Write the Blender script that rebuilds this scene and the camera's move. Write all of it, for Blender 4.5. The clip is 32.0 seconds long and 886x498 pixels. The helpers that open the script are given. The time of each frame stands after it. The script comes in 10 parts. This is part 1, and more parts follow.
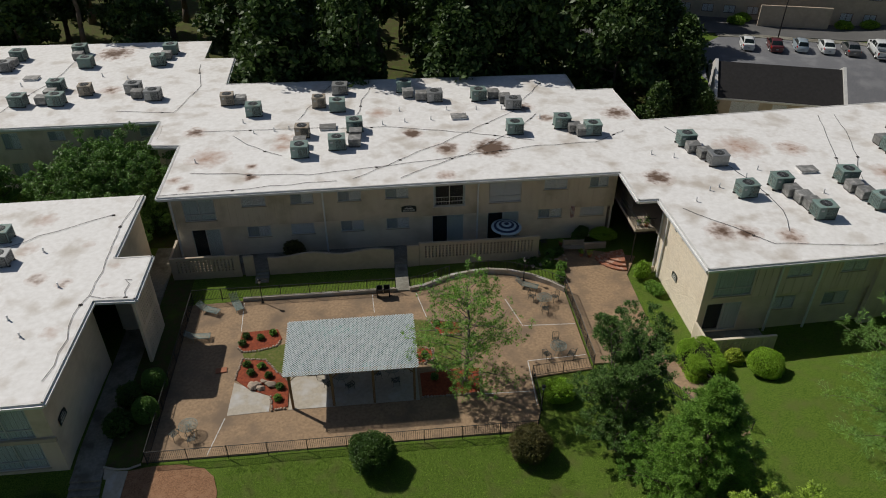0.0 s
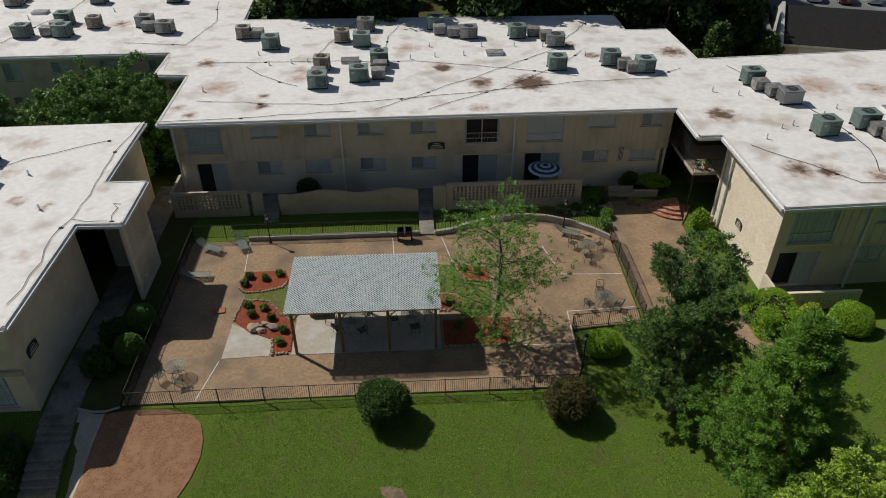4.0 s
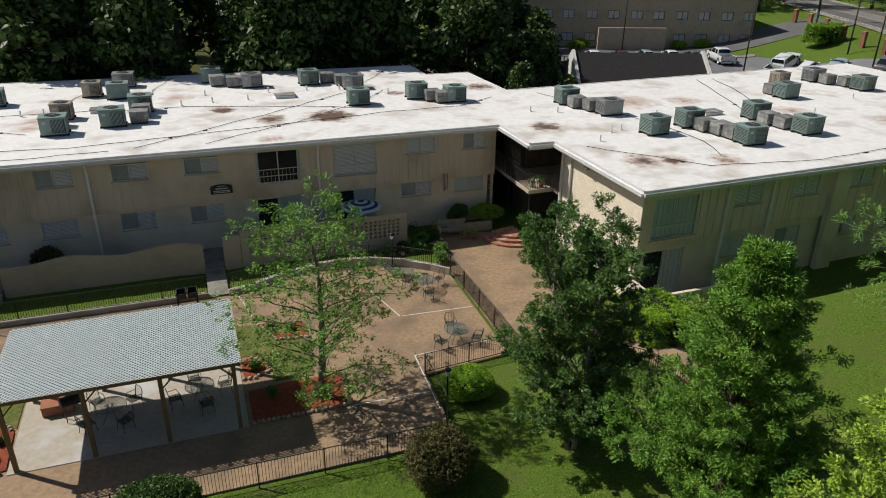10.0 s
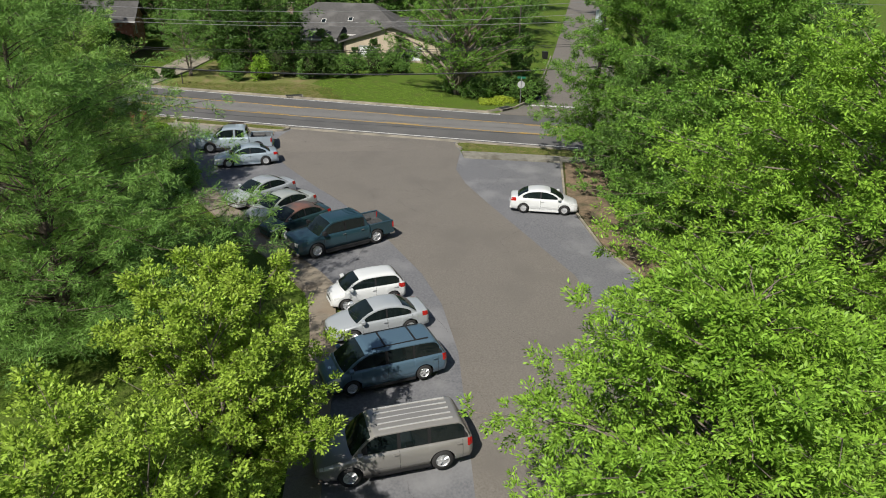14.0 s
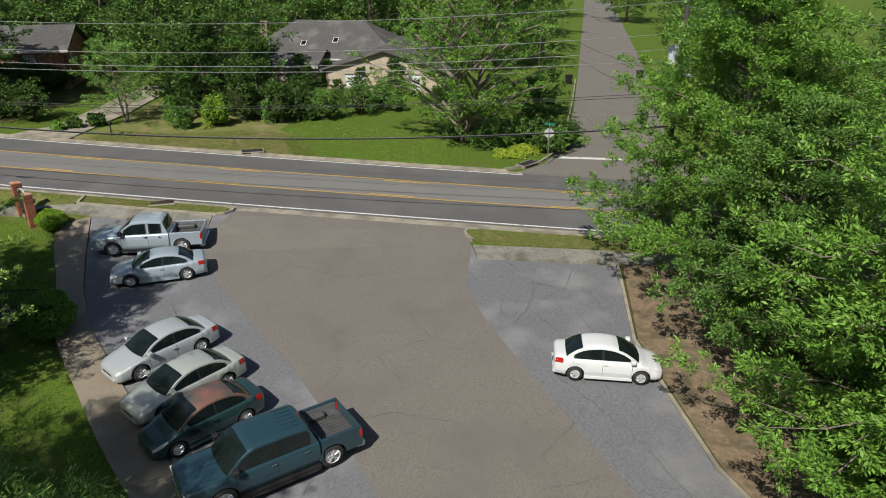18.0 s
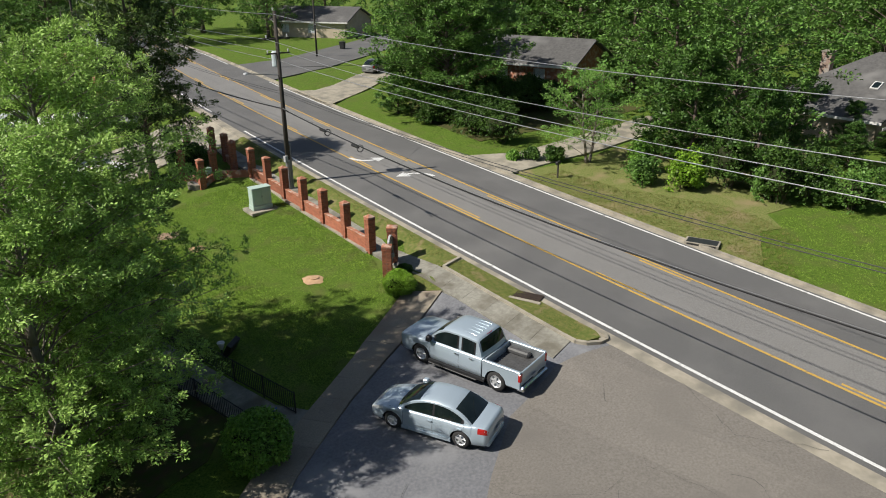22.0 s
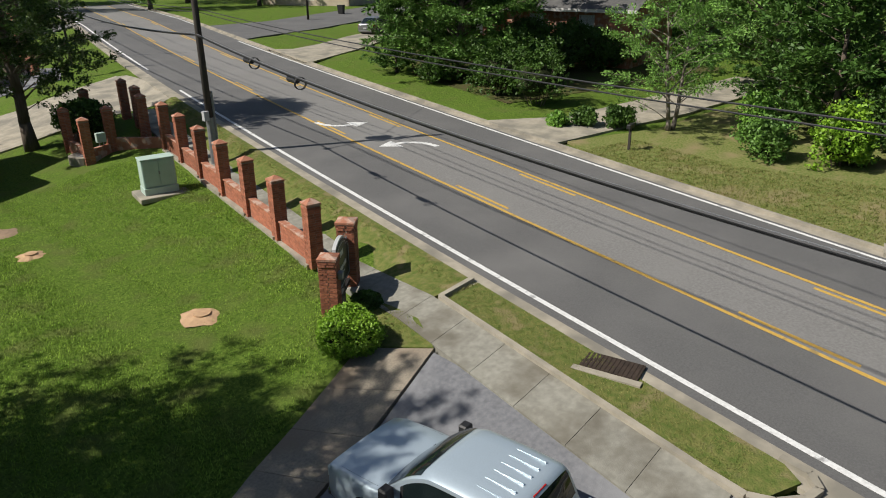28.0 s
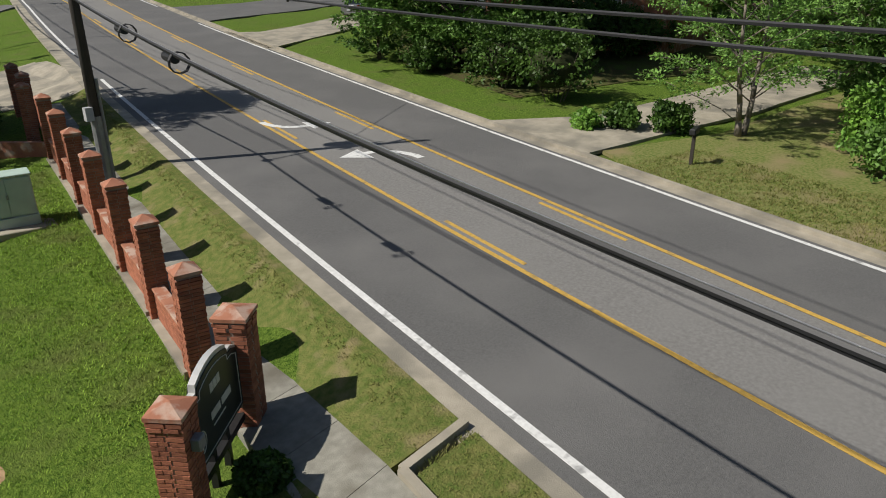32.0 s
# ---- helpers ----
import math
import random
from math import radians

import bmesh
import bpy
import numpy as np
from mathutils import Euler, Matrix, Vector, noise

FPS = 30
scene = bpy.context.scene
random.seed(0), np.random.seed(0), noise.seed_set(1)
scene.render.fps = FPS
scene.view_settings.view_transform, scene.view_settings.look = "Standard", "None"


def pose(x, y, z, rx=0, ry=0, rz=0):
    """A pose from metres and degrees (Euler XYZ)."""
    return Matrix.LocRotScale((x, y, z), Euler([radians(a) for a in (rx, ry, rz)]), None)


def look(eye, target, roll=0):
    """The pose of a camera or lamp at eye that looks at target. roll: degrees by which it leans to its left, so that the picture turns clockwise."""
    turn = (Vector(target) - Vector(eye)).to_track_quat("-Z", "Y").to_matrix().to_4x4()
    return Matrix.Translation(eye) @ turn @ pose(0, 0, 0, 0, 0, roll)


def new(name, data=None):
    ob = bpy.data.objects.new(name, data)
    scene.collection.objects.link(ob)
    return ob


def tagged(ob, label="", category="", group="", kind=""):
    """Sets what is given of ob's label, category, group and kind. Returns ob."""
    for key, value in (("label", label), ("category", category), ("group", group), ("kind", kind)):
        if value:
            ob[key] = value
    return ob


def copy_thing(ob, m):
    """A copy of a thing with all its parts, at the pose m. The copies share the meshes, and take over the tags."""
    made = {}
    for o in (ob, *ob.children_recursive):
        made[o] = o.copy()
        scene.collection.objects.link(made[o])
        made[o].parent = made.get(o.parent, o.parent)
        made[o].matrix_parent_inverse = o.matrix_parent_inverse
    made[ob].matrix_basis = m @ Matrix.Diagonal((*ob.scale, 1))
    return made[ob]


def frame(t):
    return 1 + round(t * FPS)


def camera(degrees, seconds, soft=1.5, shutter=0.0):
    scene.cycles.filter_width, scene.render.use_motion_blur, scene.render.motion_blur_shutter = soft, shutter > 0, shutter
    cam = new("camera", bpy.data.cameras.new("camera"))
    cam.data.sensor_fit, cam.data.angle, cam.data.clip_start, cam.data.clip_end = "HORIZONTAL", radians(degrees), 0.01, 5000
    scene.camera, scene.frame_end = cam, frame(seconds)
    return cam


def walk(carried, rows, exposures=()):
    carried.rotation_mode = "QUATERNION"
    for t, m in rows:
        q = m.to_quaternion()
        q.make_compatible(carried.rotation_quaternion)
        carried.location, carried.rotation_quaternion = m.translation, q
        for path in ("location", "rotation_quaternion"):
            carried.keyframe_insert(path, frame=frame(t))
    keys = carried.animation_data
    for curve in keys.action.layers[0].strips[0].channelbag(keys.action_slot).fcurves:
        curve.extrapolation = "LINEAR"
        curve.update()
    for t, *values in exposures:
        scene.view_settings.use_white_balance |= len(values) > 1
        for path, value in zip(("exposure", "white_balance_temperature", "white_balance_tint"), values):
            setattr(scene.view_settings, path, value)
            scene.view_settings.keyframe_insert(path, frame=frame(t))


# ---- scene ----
cam = camera(63.9, 32.0, soft=1.0)
METRES, EYE, TILT, LEAN, TURN = 90.0, 33.0, -35.0, 0.0, 0.0
ROWS = [
    (0.0, 0.0, 0.0, 0.0, 0.0, 0.0, -0.0),
    (0.5, 0.0004, 0.009, -0.0107, 0.02, -0.04, 0.02),
    (1.0, 0.0007, 0.0179, -0.0202, 0.01, -0.11, 0.03),
    (1.5, 0.001, 0.028, -0.0286, 0.02, -0.23, 0.04),
    (2.0, 0.0007, 0.0393, -0.0364, 0.11, -0.32, -0.01),
    (2.5, 0.0009, 0.0503, -0.0426, 0.41, -0.39, -0.18),
    (3.0, 0.0001, 0.0586, -0.0437, 1.27, -0.5, -0.74),
    (3.5, 0.0013, 0.0649, -0.0427, 2.11, -0.48, -1.24),
    (5.5, 0.0041, 0.1084, -0.0644, 2.92, -0.39, -1.66),
    (6.0, 0.0048, 0.1209, -0.068, 3.02, 1.08, -1.74),
    (6.5, 0.0045, 0.1322, -0.0753, 3.01, 9.94, -1.97),
    (7.0, 0.0046, 0.1428, -0.0829, 3.0, 10.93, -2.04),
    (7.5, 0.0043, 0.1544, -0.0896, 2.99, 10.82, -2.07),
    (8.0, 0.0037, 0.1663, -0.0966, 3.0, 10.69, -2.08),
    (8.5, 0.0033, 0.1778, -0.1033, 3.01, 10.51, -2.1),
    (9.0, 0.0084, 0.1873, -0.1075, 1.46, 10.48, -0.98),
    (9.5, 0.0068, 0.1918, -0.1044, -8.85, 9.98, 5.34),
    (10.0, 0.0045, 0.1951, -0.1004, -11.64, 9.55, 7.08),
    (10.5, 0.0079, 0.1995, -0.0988, -17.28, 8.73, 10.66),
    (11.0, 0.0087, 0.2037, -0.0966, -28.22, 6.09, 16.86),
    (11.5, 0.0093, 0.2076, -0.0935, -38.33, 2.59, 21.89),
    (12.0, 0.0118, 0.2104, -0.0927, -49.03, -1.73, 26.21),
    (12.5, 0.0143, 0.2132, -0.0912, -63.26, -8.53, 30.4),
    (13.0, 0.017, 0.2154, -0.0898, -78.46, -16.63, 32.93),
    (13.5, 0.0194, 0.2172, -0.0881, -94.21, -25.42, 33.56),
    (14.0, 0.0229, 0.2187, -0.0866, -95.79, -26.4, 33.82),
    (14.5, 0.0362, 0.2181, -0.0864, -95.8, -26.26, 33.97),
    (15.0, 0.0603, 0.2164, -0.0866, -96.2, -26.37, 34.0),
    (15.5, 0.0908, 0.2136, -0.0869, -96.26, -26.28, 34.13),
    (17.5, 0.2053, 0.2025, -0.0923, -95.39, -26.17, 34.71),
    (18.0, 0.229, 0.1998, -0.0945, -95.48, -26.14, 34.77),
    (18.5, 0.2565, 0.1964, -0.0967, -95.52, -26.01, 34.87),
    (19.0, 0.2909, 0.1924, -0.0986, -95.64, -25.94, 34.91),
    (19.5, 0.3308, 0.1893, -0.1011, -86.98, -20.66, 35.15),
    (20.0, 0.3748, 0.1845, -0.102, -75.74, -14.05, 34.36),
    (20.5, 0.4073, 0.1811, -0.1046, -64.15, -7.46, 32.48),
    (21.0, 0.4266, 0.1789, -0.1071, -61.5, -5.92, 31.88),
    (21.5, 0.4309, 0.1802, -0.1079, -56.05, -3.17, 30.47),
    (22.0, 0.4333, 0.1803, -0.1095, -43.48, 2.21, 26.18),
    (22.5, 0.4345, 0.1817, -0.1128, -42.36, 2.47, 25.54),
    (23.0, 0.4421, 0.1905, -0.1149, -42.32, 2.62, 25.53),
    (23.5, 0.4607, 0.203, -0.11, -42.17, 2.8, 25.56),
    (24.0, 0.4857, 0.2217, -0.101, -42.2, 2.89, 25.49),
    (24.5, 0.5086, 0.2418, -0.0981, -42.12, 3.07, 25.52),
    (25.0, 0.5215, 0.2566, -0.1011, -42.04, 3.21, 25.59),
    (25.5, 0.5238, 0.2626, -0.1046, -42.0, 3.18, 25.6),
    (26.0, 0.5233, 0.265, -0.1082, -41.97, 2.96, 25.55),
    (26.5, 0.526, 0.2701, -0.1111, -41.91, 2.89, 25.56),
    (28.5, 0.5845, 0.3221, -0.1025, -41.54, 3.31, 25.44),
    (29.0, 0.5869, 0.3273, -0.1067, -41.55, 3.3, 25.39),
    (29.5, 0.5865, 0.3304, -0.1116, -41.53, 3.06, 25.37),
    (30.0, 0.5869, 0.3318, -0.1126, -41.51, 2.9, 25.35),
    (30.5, 0.5943, 0.3368, -0.1089, -41.51, 2.94, 25.35),
    (31.0, 0.6097, 0.3476, -0.1021, -41.51, 3.0, 25.31),
    (31.5, 0.6313, 0.3617, -0.0916, -41.48, 2.94, 25.29),
    (32.0, 0.6515, 0.3749, -0.0814, -41.5, 2.82, 25.21),
]
walk(cam, [(t, pose(0, 0, EYE, TILT, LEAN, TURN) @ pose(METRES * x, METRES * y, METRES * z, 90 + pitch, roll, yaw)) for t, x, y, z, yaw, pitch, roll in ROWS], exposures=[(0.0, -0.55), (5.5, -0.45), (8.0, -0.3), (10.0, -0.15), (12.0, 0.05), (14.0, 0.1), (19.0, 0.05), (20.5, 0.08), (22.0, 0.3), (26.5, 0.33), (29.0, 0.08), (32.0, 0.02)])

# ---- light ----
SUN_AZ, SUN_EL = 149.3, 46.6     # degrees from +x, and above the horizon
world = bpy.data.worlds.new("sky")
scene.world = world
world.use_nodes = True
wn, wl = world.node_tree.nodes, world.node_tree.links
sky = wn.new("ShaderNodeTexSky")
sky.sky_type, sky.sun_disc = "NISHITA", False
sky.sun_elevation, sky.sun_rotation = radians(SUN_EL), radians(90 - SUN_AZ)
wl.new(sky.outputs[0], wn["Background"].inputs[0])
wn["Background"].inputs[1].default_value = 0.060
sun_data = bpy.data.lights.new("sun", "SUN")
sun_data.energy, sun_data.angle, sun_data.color = 4.9, radians(0.55), (1.0, 0.95, 0.87)
sun = new("sun", sun_data)
sd = Vector((math.cos(radians(SUN_AZ)) * math.cos(radians(SUN_EL)), math.sin(radians(SUN_AZ)) * math.cos(radians(SUN_EL)), math.sin(radians(SUN_EL))))
sun.matrix_world = look(sd * 100, (0, 0, 0))


# ---- materials ----
def mat(name, c1, c2=None, scale=3.0, rough=0.8, metal=0.0, bump=0.0, bscale=40.0, stain=None, sscale=0.3, slo=0.5, shi=0.7, vary=0.0, island=0.0, coat=0.0, spec=0.4, stretch=None, trans=0.0):
    """A surface of two mixed colours, a stain with a larger shape, and fine relief."""
    m = bpy.data.materials.new(name)
    m.use_nodes = True
    n, l = m.node_tree.nodes, m.node_tree.links
    b = n["Principled BSDF"]
    b.inputs["Roughness"].default_value, b.inputs["Metallic"].default_value = rough, metal
    b.inputs["Specular IOR Level"].default_value = spec
    b.inputs["Coat Weight"].default_value = coat
    b.inputs["Coat Roughness"].default_value = 0.05
    geo = n.new("ShaderNodeNewGeometry")
    src = geo.outputs["Position"]
    if stretch:
        mp = n.new("ShaderNodeMapping")
        mp.inputs["Scale"].default_value = stretch
        l.new(src, mp.inputs[0])
        src = mp.outputs[0]

    def noise_fac(sc, detail, lo, hi, where=src):
        t = n.new("ShaderNodeTexNoise")
        t.inputs["Scale"].default_value, t.inputs["Detail"].default_value = sc, detail
        l.new(where, t.inputs["Vector"])
        r = n.new("ShaderNodeMapRange")
        r.inputs[1].default_value, r.inputs[2].default_value = lo, hi
        l.new(t.outputs["Fac"], r.inputs[0])
        return r.outputs[0]

    def mixed(fac, a, bb):
        x = n.new("ShaderNodeMix")
        x.data_type = "RGBA"
        l.new(fac, x.inputs[0])
        for k, c in ((6, a), (7, bb)):
            if isinstance(c, tuple):
                x.inputs[k].default_value = (*c, 1)
            else:
                l.new(c, x.inputs[k])
        return x.outputs[2]

    col = mixed(noise_fac(scale, 6, 0.3, 0.7), c1, c2 or tuple(0.8 * c for c in c1))
    if stain:
        col = mixed(noise_fac(sscale, 5, slo, shi, geo.outputs["Position"]), col, stain)
    for amount, node, out in ((vary, "ShaderNodeObjectInfo", "Random"), (island, "ShaderNodeNewGeometry", "Random Per Island")):
        if amount:
            rnd = n.new(node)
            r = n.new("ShaderNodeMapRange")
            r.inputs[3].default_value, r.inputs[4].default_value = 1 - amount, 1 + amount
            l.new(rnd.outputs[out], r.inputs[0])
            hs = n.new("ShaderNodeHueSaturation")
            l.new(r.outputs[0], hs.inputs["Value"])
            l.new(col, hs.inputs["Color"])
            col = hs.outputs[0]
    l.new(col, b.inputs["Base Color"])
    if bump:
        t = n.new("ShaderNodeTexNoise")
        t.inputs["Scale"].default_value, t.inputs["Detail"].default_value = bscale, 4
        l.new(src, t.inputs["Vector"])
        bp = n.new("ShaderNodeBump")
        bp.inputs["Strength"].default_value, bp.inputs["Distance"].default_value = min(1, bump), 0.02 * max(1, bump)
        l.new(t.outputs["Fac"], bp.inputs["Height"])
        l.new(bp.outputs[0], b.inputs["Normal"])
    if trans:
        tr = n.new("ShaderNodeBsdfTranslucent")
        l.new(col, tr.inputs[0])
        mx = n.new("ShaderNodeMixShader")
        mx.inputs[0].default_value = trans
        l.new(b.outputs[0], mx.inputs[1])
        l.new(tr.outputs[0], mx.inputs[2])
        l.new(mx.outputs[0], n["Material Output"].inputs[0])
    return m


GRASS = mat("grass", (0.042, 0.088, 0.010), (0.155, 0.23, 0.036), 13, 0.95, bump=2.6, bscale=34, stain=(0.115, 0.145, 0.036), sscale=0.8, slo=0.50, shi=0.72, spec=0.1)
BLADE = mat("grass_blade", (0.125, 0.235, 0.023), (0.26, 0.38, 0.058), 1.3, 0.8, island=0.5, spec=0.2, trans=0.25, stain=(0.17, 0.20, 0.055), sscale=0.8, slo=0.52, shi=0.72)
DRYBLADE = mat("dry_grass_blade", (0.115, 0.16, 0.028), (0.25, 0.225, 0.085), 2.2, 0.9, island=0.35, spec=0.15, trans=0.2)
YARD = mat("dry_front_lawn", (0.095, 0.15, 0.026), (0.25, 0.235, 0.095), 11, 0.95, bump=2.2, bscale=30, stain=(0.26, 0.215, 0.11), sscale=0.55, slo=0.50, shi=0.66, spec=0.1)
VERGE = mat("verge_grass", (0.08, 0.12, 0.025), (0.17, 0.17, 0.055), 6, 0.95, bump=1.6, bscale=22, stain=(0.21, 0.18, 0.085), sscale=1.6, slo=0.54, shi=0.68, spec=0.1)
STRAW = mat("pine_straw", (0.46, 0.25, 0.135), (0.17, 0.083, 0.043), 11, 0.95, bump=3.0, bscale=26, stretch=(1, 2.0, 1), stain=(0.40, 0.225, 0.125), sscale=2.2, slo=0.45, shi=0.65)
MULCH = mat("red_mulch", (0.33, 0.075, 0.03), (0.18, 0.04, 0.02), 5, 0.95, bump=2.5, bscale=14)
BEDSOIL = mat("soil_and_dead_leaves", (0.27, 0.195, 0.125), (0.15, 0.11, 0.07), 5, 0.95, bump=2.0, bscale=16, stain=(0.10, 0.085, 0.05), sscale=1.2, slo=0.45, shi=0.65)
SOIL = mat("bare_soil", (0.30, 0.21, 0.14), (0.20, 0.14, 0.09), 2, 0.95, bump=1, bscale=10)
PATIO = mat("tan_concrete", (0.375, 0.256, 0.152), (0.25, 0.170, 0.102), 4.5, 0.85, bump=0.3, bscale=30, stain=(0.19, 0.136, 0.09), sscale=0.5, slo=0.45, shi=0.68)
PALE = mat("pale_concrete", (0.47, 0.42, 0.34), (0.38, 0.34, 0.28), 4, 0.85, bump=0.3, bscale=30, stain=(0.50, 0.49, 0.47), sscale=0.9, slo=0.50, shi=0.7)
WALKC = mat("walk_concrete", (0.28, 0.27, 0.228), (0.195, 0.187, 0.156), 6.0, 0.9, bump=0.4, bscale=60, stain=(0.14, 0.128, 0.10), sscale=0.9, slo=0.48, shi=0.66, vary=0.09)
AGGRE = mat("aggregate_walk", (0.30, 0.258, 0.198), (0.21, 0.18, 0.138), 18, 0.9, bump=0.5, bscale=70, stain=(0.23, 0.18, 0.13), sscale=0.5, slo=0.47, shi=0.65, vary=0.06)
CURB = mat("curb_concrete", (0.38, 0.34, 0.27), (0.27, 0.245, 0.19), 2.5, 0.9, bump=0.4, bscale=40, stain=(0.20, 0.185, 0.15), sscale=0.8, slo=0.45, shi=0.65)
ROAD = mat("road_asphalt", (0.128, 0.126, 0.123), (0.094, 0.093, 0.091), 22, 0.85, bump=0.5, bscale=80, stain=(0.145, 0.142, 0.137), sscale=0.35, slo=0.45, shi=0.75)
LANE = mat("worn_lane_asphalt", (0.215, 0.21, 0.20), (0.155, 0.15, 0.142), 14, 0.85, bump=0.4, bscale=90, stain=(0.20, 0.195, 0.185), sscale=0.4, slo=0.45, shi=0.7)
DRIVE = mat("drive_asphalt", (0.205, 0.188, 0.165), (0.145, 0.132, 0.115), 12, 0.88, bump=0.8, bscale=50, stain=(0.155, 0.142, 0.125), sscale=0.35, slo=0.5, shi=0.7)
STALL = mat("stall_asphalt", (0.185, 0.188, 0.198), (0.125, 0.127, 0.136), 9, 0.88, bump=0.5, bscale=60, stain=(0.22, 0.222, 0.228), sscale=0.35, slo=0.5, shi=0.66)
CRACK = mat("crack_tar", (0.085, 0.082, 0.078), rough=0.95)
WHITE_LINE = mat("white_road_paint", (0.72, 0.72, 0.70), (0.55, 0.55, 0.53), 12, 0.7, stain=(0.30, 0.30, 0.29), sscale=3.0, slo=0.58, shi=0.7)
YELLOW_LINE = mat("yellow_road_paint", (0.55, 0.35, 0.075), (0.43, 0.27, 0.06), 12, 0.7, stain=(0.28, 0.20, 0.08), sscale=3.0, slo=0.58, shi=0.7)
ROOF = mat("white_roof_coating", (0.80, 0.79, 0.775), (0.69, 0.675, 0.65), 2.4, 0.75, bump=0.35, bscale=5, stain=(0.50, 0.455, 0.40), sscale=0.45, slo=0.52, shi=0.74)


def weathered(m, spots):
    """Brown ponding stains with ragged edges at the given places (x, y, radius, darkness)."""
    n, l = m.node_tree.nodes, m.node_tree.links
    b = n["Principled BSDF"]
    old = b.inputs["Base Color"].links[0].from_socket
    geo = n.new("ShaderNodeNewGeometry")

    def node(op, a, b_=None):
        x = n.new("ShaderNodeMath")
        x.operation = op
        for k, v in ((0, a), (1, b_)):
            if v is None:
                continue
            if isinstance(v, (int, float)):
                x.inputs[k].default_value = v
            else:
                l.new(v, x.inputs[k])
        return x.outputs[0]

    field = dark = None
    for x, y, r, d in spots:
        q = n.new("ShaderNodeVectorMath")
        q.operation = "DISTANCE"
        q.inputs[1].default_value = (x, y, 3.1)
        l.new(geo.outputs["Position"], q.inputs[0])
        v = node("SUBTRACT", 1.0, node("DIVIDE", q.outputs["Value"], r))
        field = v if field is None else node("MAXIMUM", field, v)
        w = node("MULTIPLY", node("MAXIMUM", v, 0.0), d)
        dark = w if dark is None else node("MAXIMUM", dark, w)
    t = n.new("ShaderNodeTexNoise")
    t.inputs["Scale"].default_value, t.inputs["Detail"].default_value = 1.6, 7
    l.new(geo.outputs["Position"], t.inputs["Vector"])
    rough = node("MULTIPLY", node("SUBTRACT", t.outputs["Fac"], 0.5), 1.5)
    for colour, f, lo, hi in (((0.44, 0.31, 0.245), field, -0.05, 1.0), ((0.12, 0.075, 0.05), dark, 0.25, 0.75)):
        r = n.new("ShaderNodeMapRange")
        r.inputs[1].default_value, r.inputs[2].default_value = lo, hi
        l.new(node("ADD", f, rough), r.inputs[0])
        if f is field:
            fac = node("MULTIPLY", r.outputs[0], node("GREATER_THAN", f, 0.0))
        else:
            fac = node("MULTIPLY", r.outputs[0], node("GREATER_THAN", f, 0.12))
        x = n.new("ShaderNodeMix")
        x.data_type = "RGBA"
        l.new(fac, x.inputs[0])
        l.new(old, x.inputs[6])
        x.inputs[7].default_value = (*colour, 1)
        old = x.outputs[2]
    l.new(old, b.inputs["Base Color"])


def stain_at(u, v, r, d):
    a = radians(6.0)
    return u * math.cos(a) - v * math.sin(a), u * math.sin(a) + v * math.cos(a), r, d


weathered(ROOF, [stain_at(*q) for q in ((25.8, 42.6, 1.5, 0.8), (27.6, 42.2, 1.3, 0.8), (30.8, 41.4, 1.3, 0.5), (53.4, 47.1, 2.6, 0.3), (49.1, 45.0, 2.4, 0.35), (23.9, 51.2, 1.6, 1.0), (33.5, 56.0, 2.6, 0.2), (38.0, 55.2, 1.7, 0.4), (3.6, 61.9, 1.2, 1.2), (10.6, 58.2, 2.2, 1.3), (6.5, 58.5, 1.5, 0.9), (15.2, 66.9, 1.4, 0.9), (-17.1, 64.3, 1.3, 0.8), (5.9, 53.5, 1.0, 0.5), (24.4, 64.5, 1.8, 0.9), (-30.6, 87.6, 2.8, 0.9), (0.5, 67.0, 1.4, 0.0), (-10.9, 54.9, 0.9, 0.8), (-15.0, 58.8, 2.2, 0.15), (-17.2, 55.0, 0.8, 0.5), (-16.0, 53.5, 0.8, 0.6), (-8.5, 62.1, 1.2, 0.3), (-11.0, 56.8, 0.7, 0.6), (-28.0, 75.8, 1.4, 0.6), (-26.3, 46.6, 1.1, 0.6), (-24.3, 42.6, 1.1, 0.8), (-22.3, 41.9, 0.9, 0.7), (-19.4, 43.6, 0.8, 0.5), (-19.4, 41.4, 0.7, 0.3), (-26.5, 50.6, 1.3, 0.2), (-21.4, 36.6, 1.0, 0.2), (-22.0, 46.7, 0.8, 0.1), (44.0, 50.0, 1.6, 0.2), (-8.6, 60.4, 1.2, 0.1), (17.0, 64.0, 1.0, 0.8))])
FASCIA = mat("white_fascia", (0.66, 0.65, 0.62), (0.55, 0.54, 0.52), 2, 0.6)
GUTTER = mat("pale_gutter_metal", (0.76, 0.77, 0.77), (0.66, 0.67, 0.67), 3, 0.5, metal=0.2)
BRICKPAINT = mat("cream_brick_paint", (0.81, 0.725, 0.585), (0.76, 0.675, 0.535), 2.5, 0.8, bump=0.3, bscale=40, island=0.07, stain=(0.70, 0.61, 0.47), sscale=0.5, slo=0.52, shi=0.75)
CREAM = mat("cream_painted_brick", (0.75, 0.655, 0.52), (0.68, 0.595, 0.465), 1.2, 0.85, bump=0.35, bscale=26, stain=(0.50, 0.43, 0.32), sscale=0.3, slo=0.5, shi=0.75, stretch=(1, 1, 3))
SIDING = mat("beige_siding", (0.70, 0.60, 0.465), (0.63, 0.535, 0.41), 1.5, 0.8, bump=0.2, bscale=20, stretch=(1, 1, 0.2), stain=(0.40, 0.33, 0.22), sscale=0.4, slo=0.5, shi=0.75)
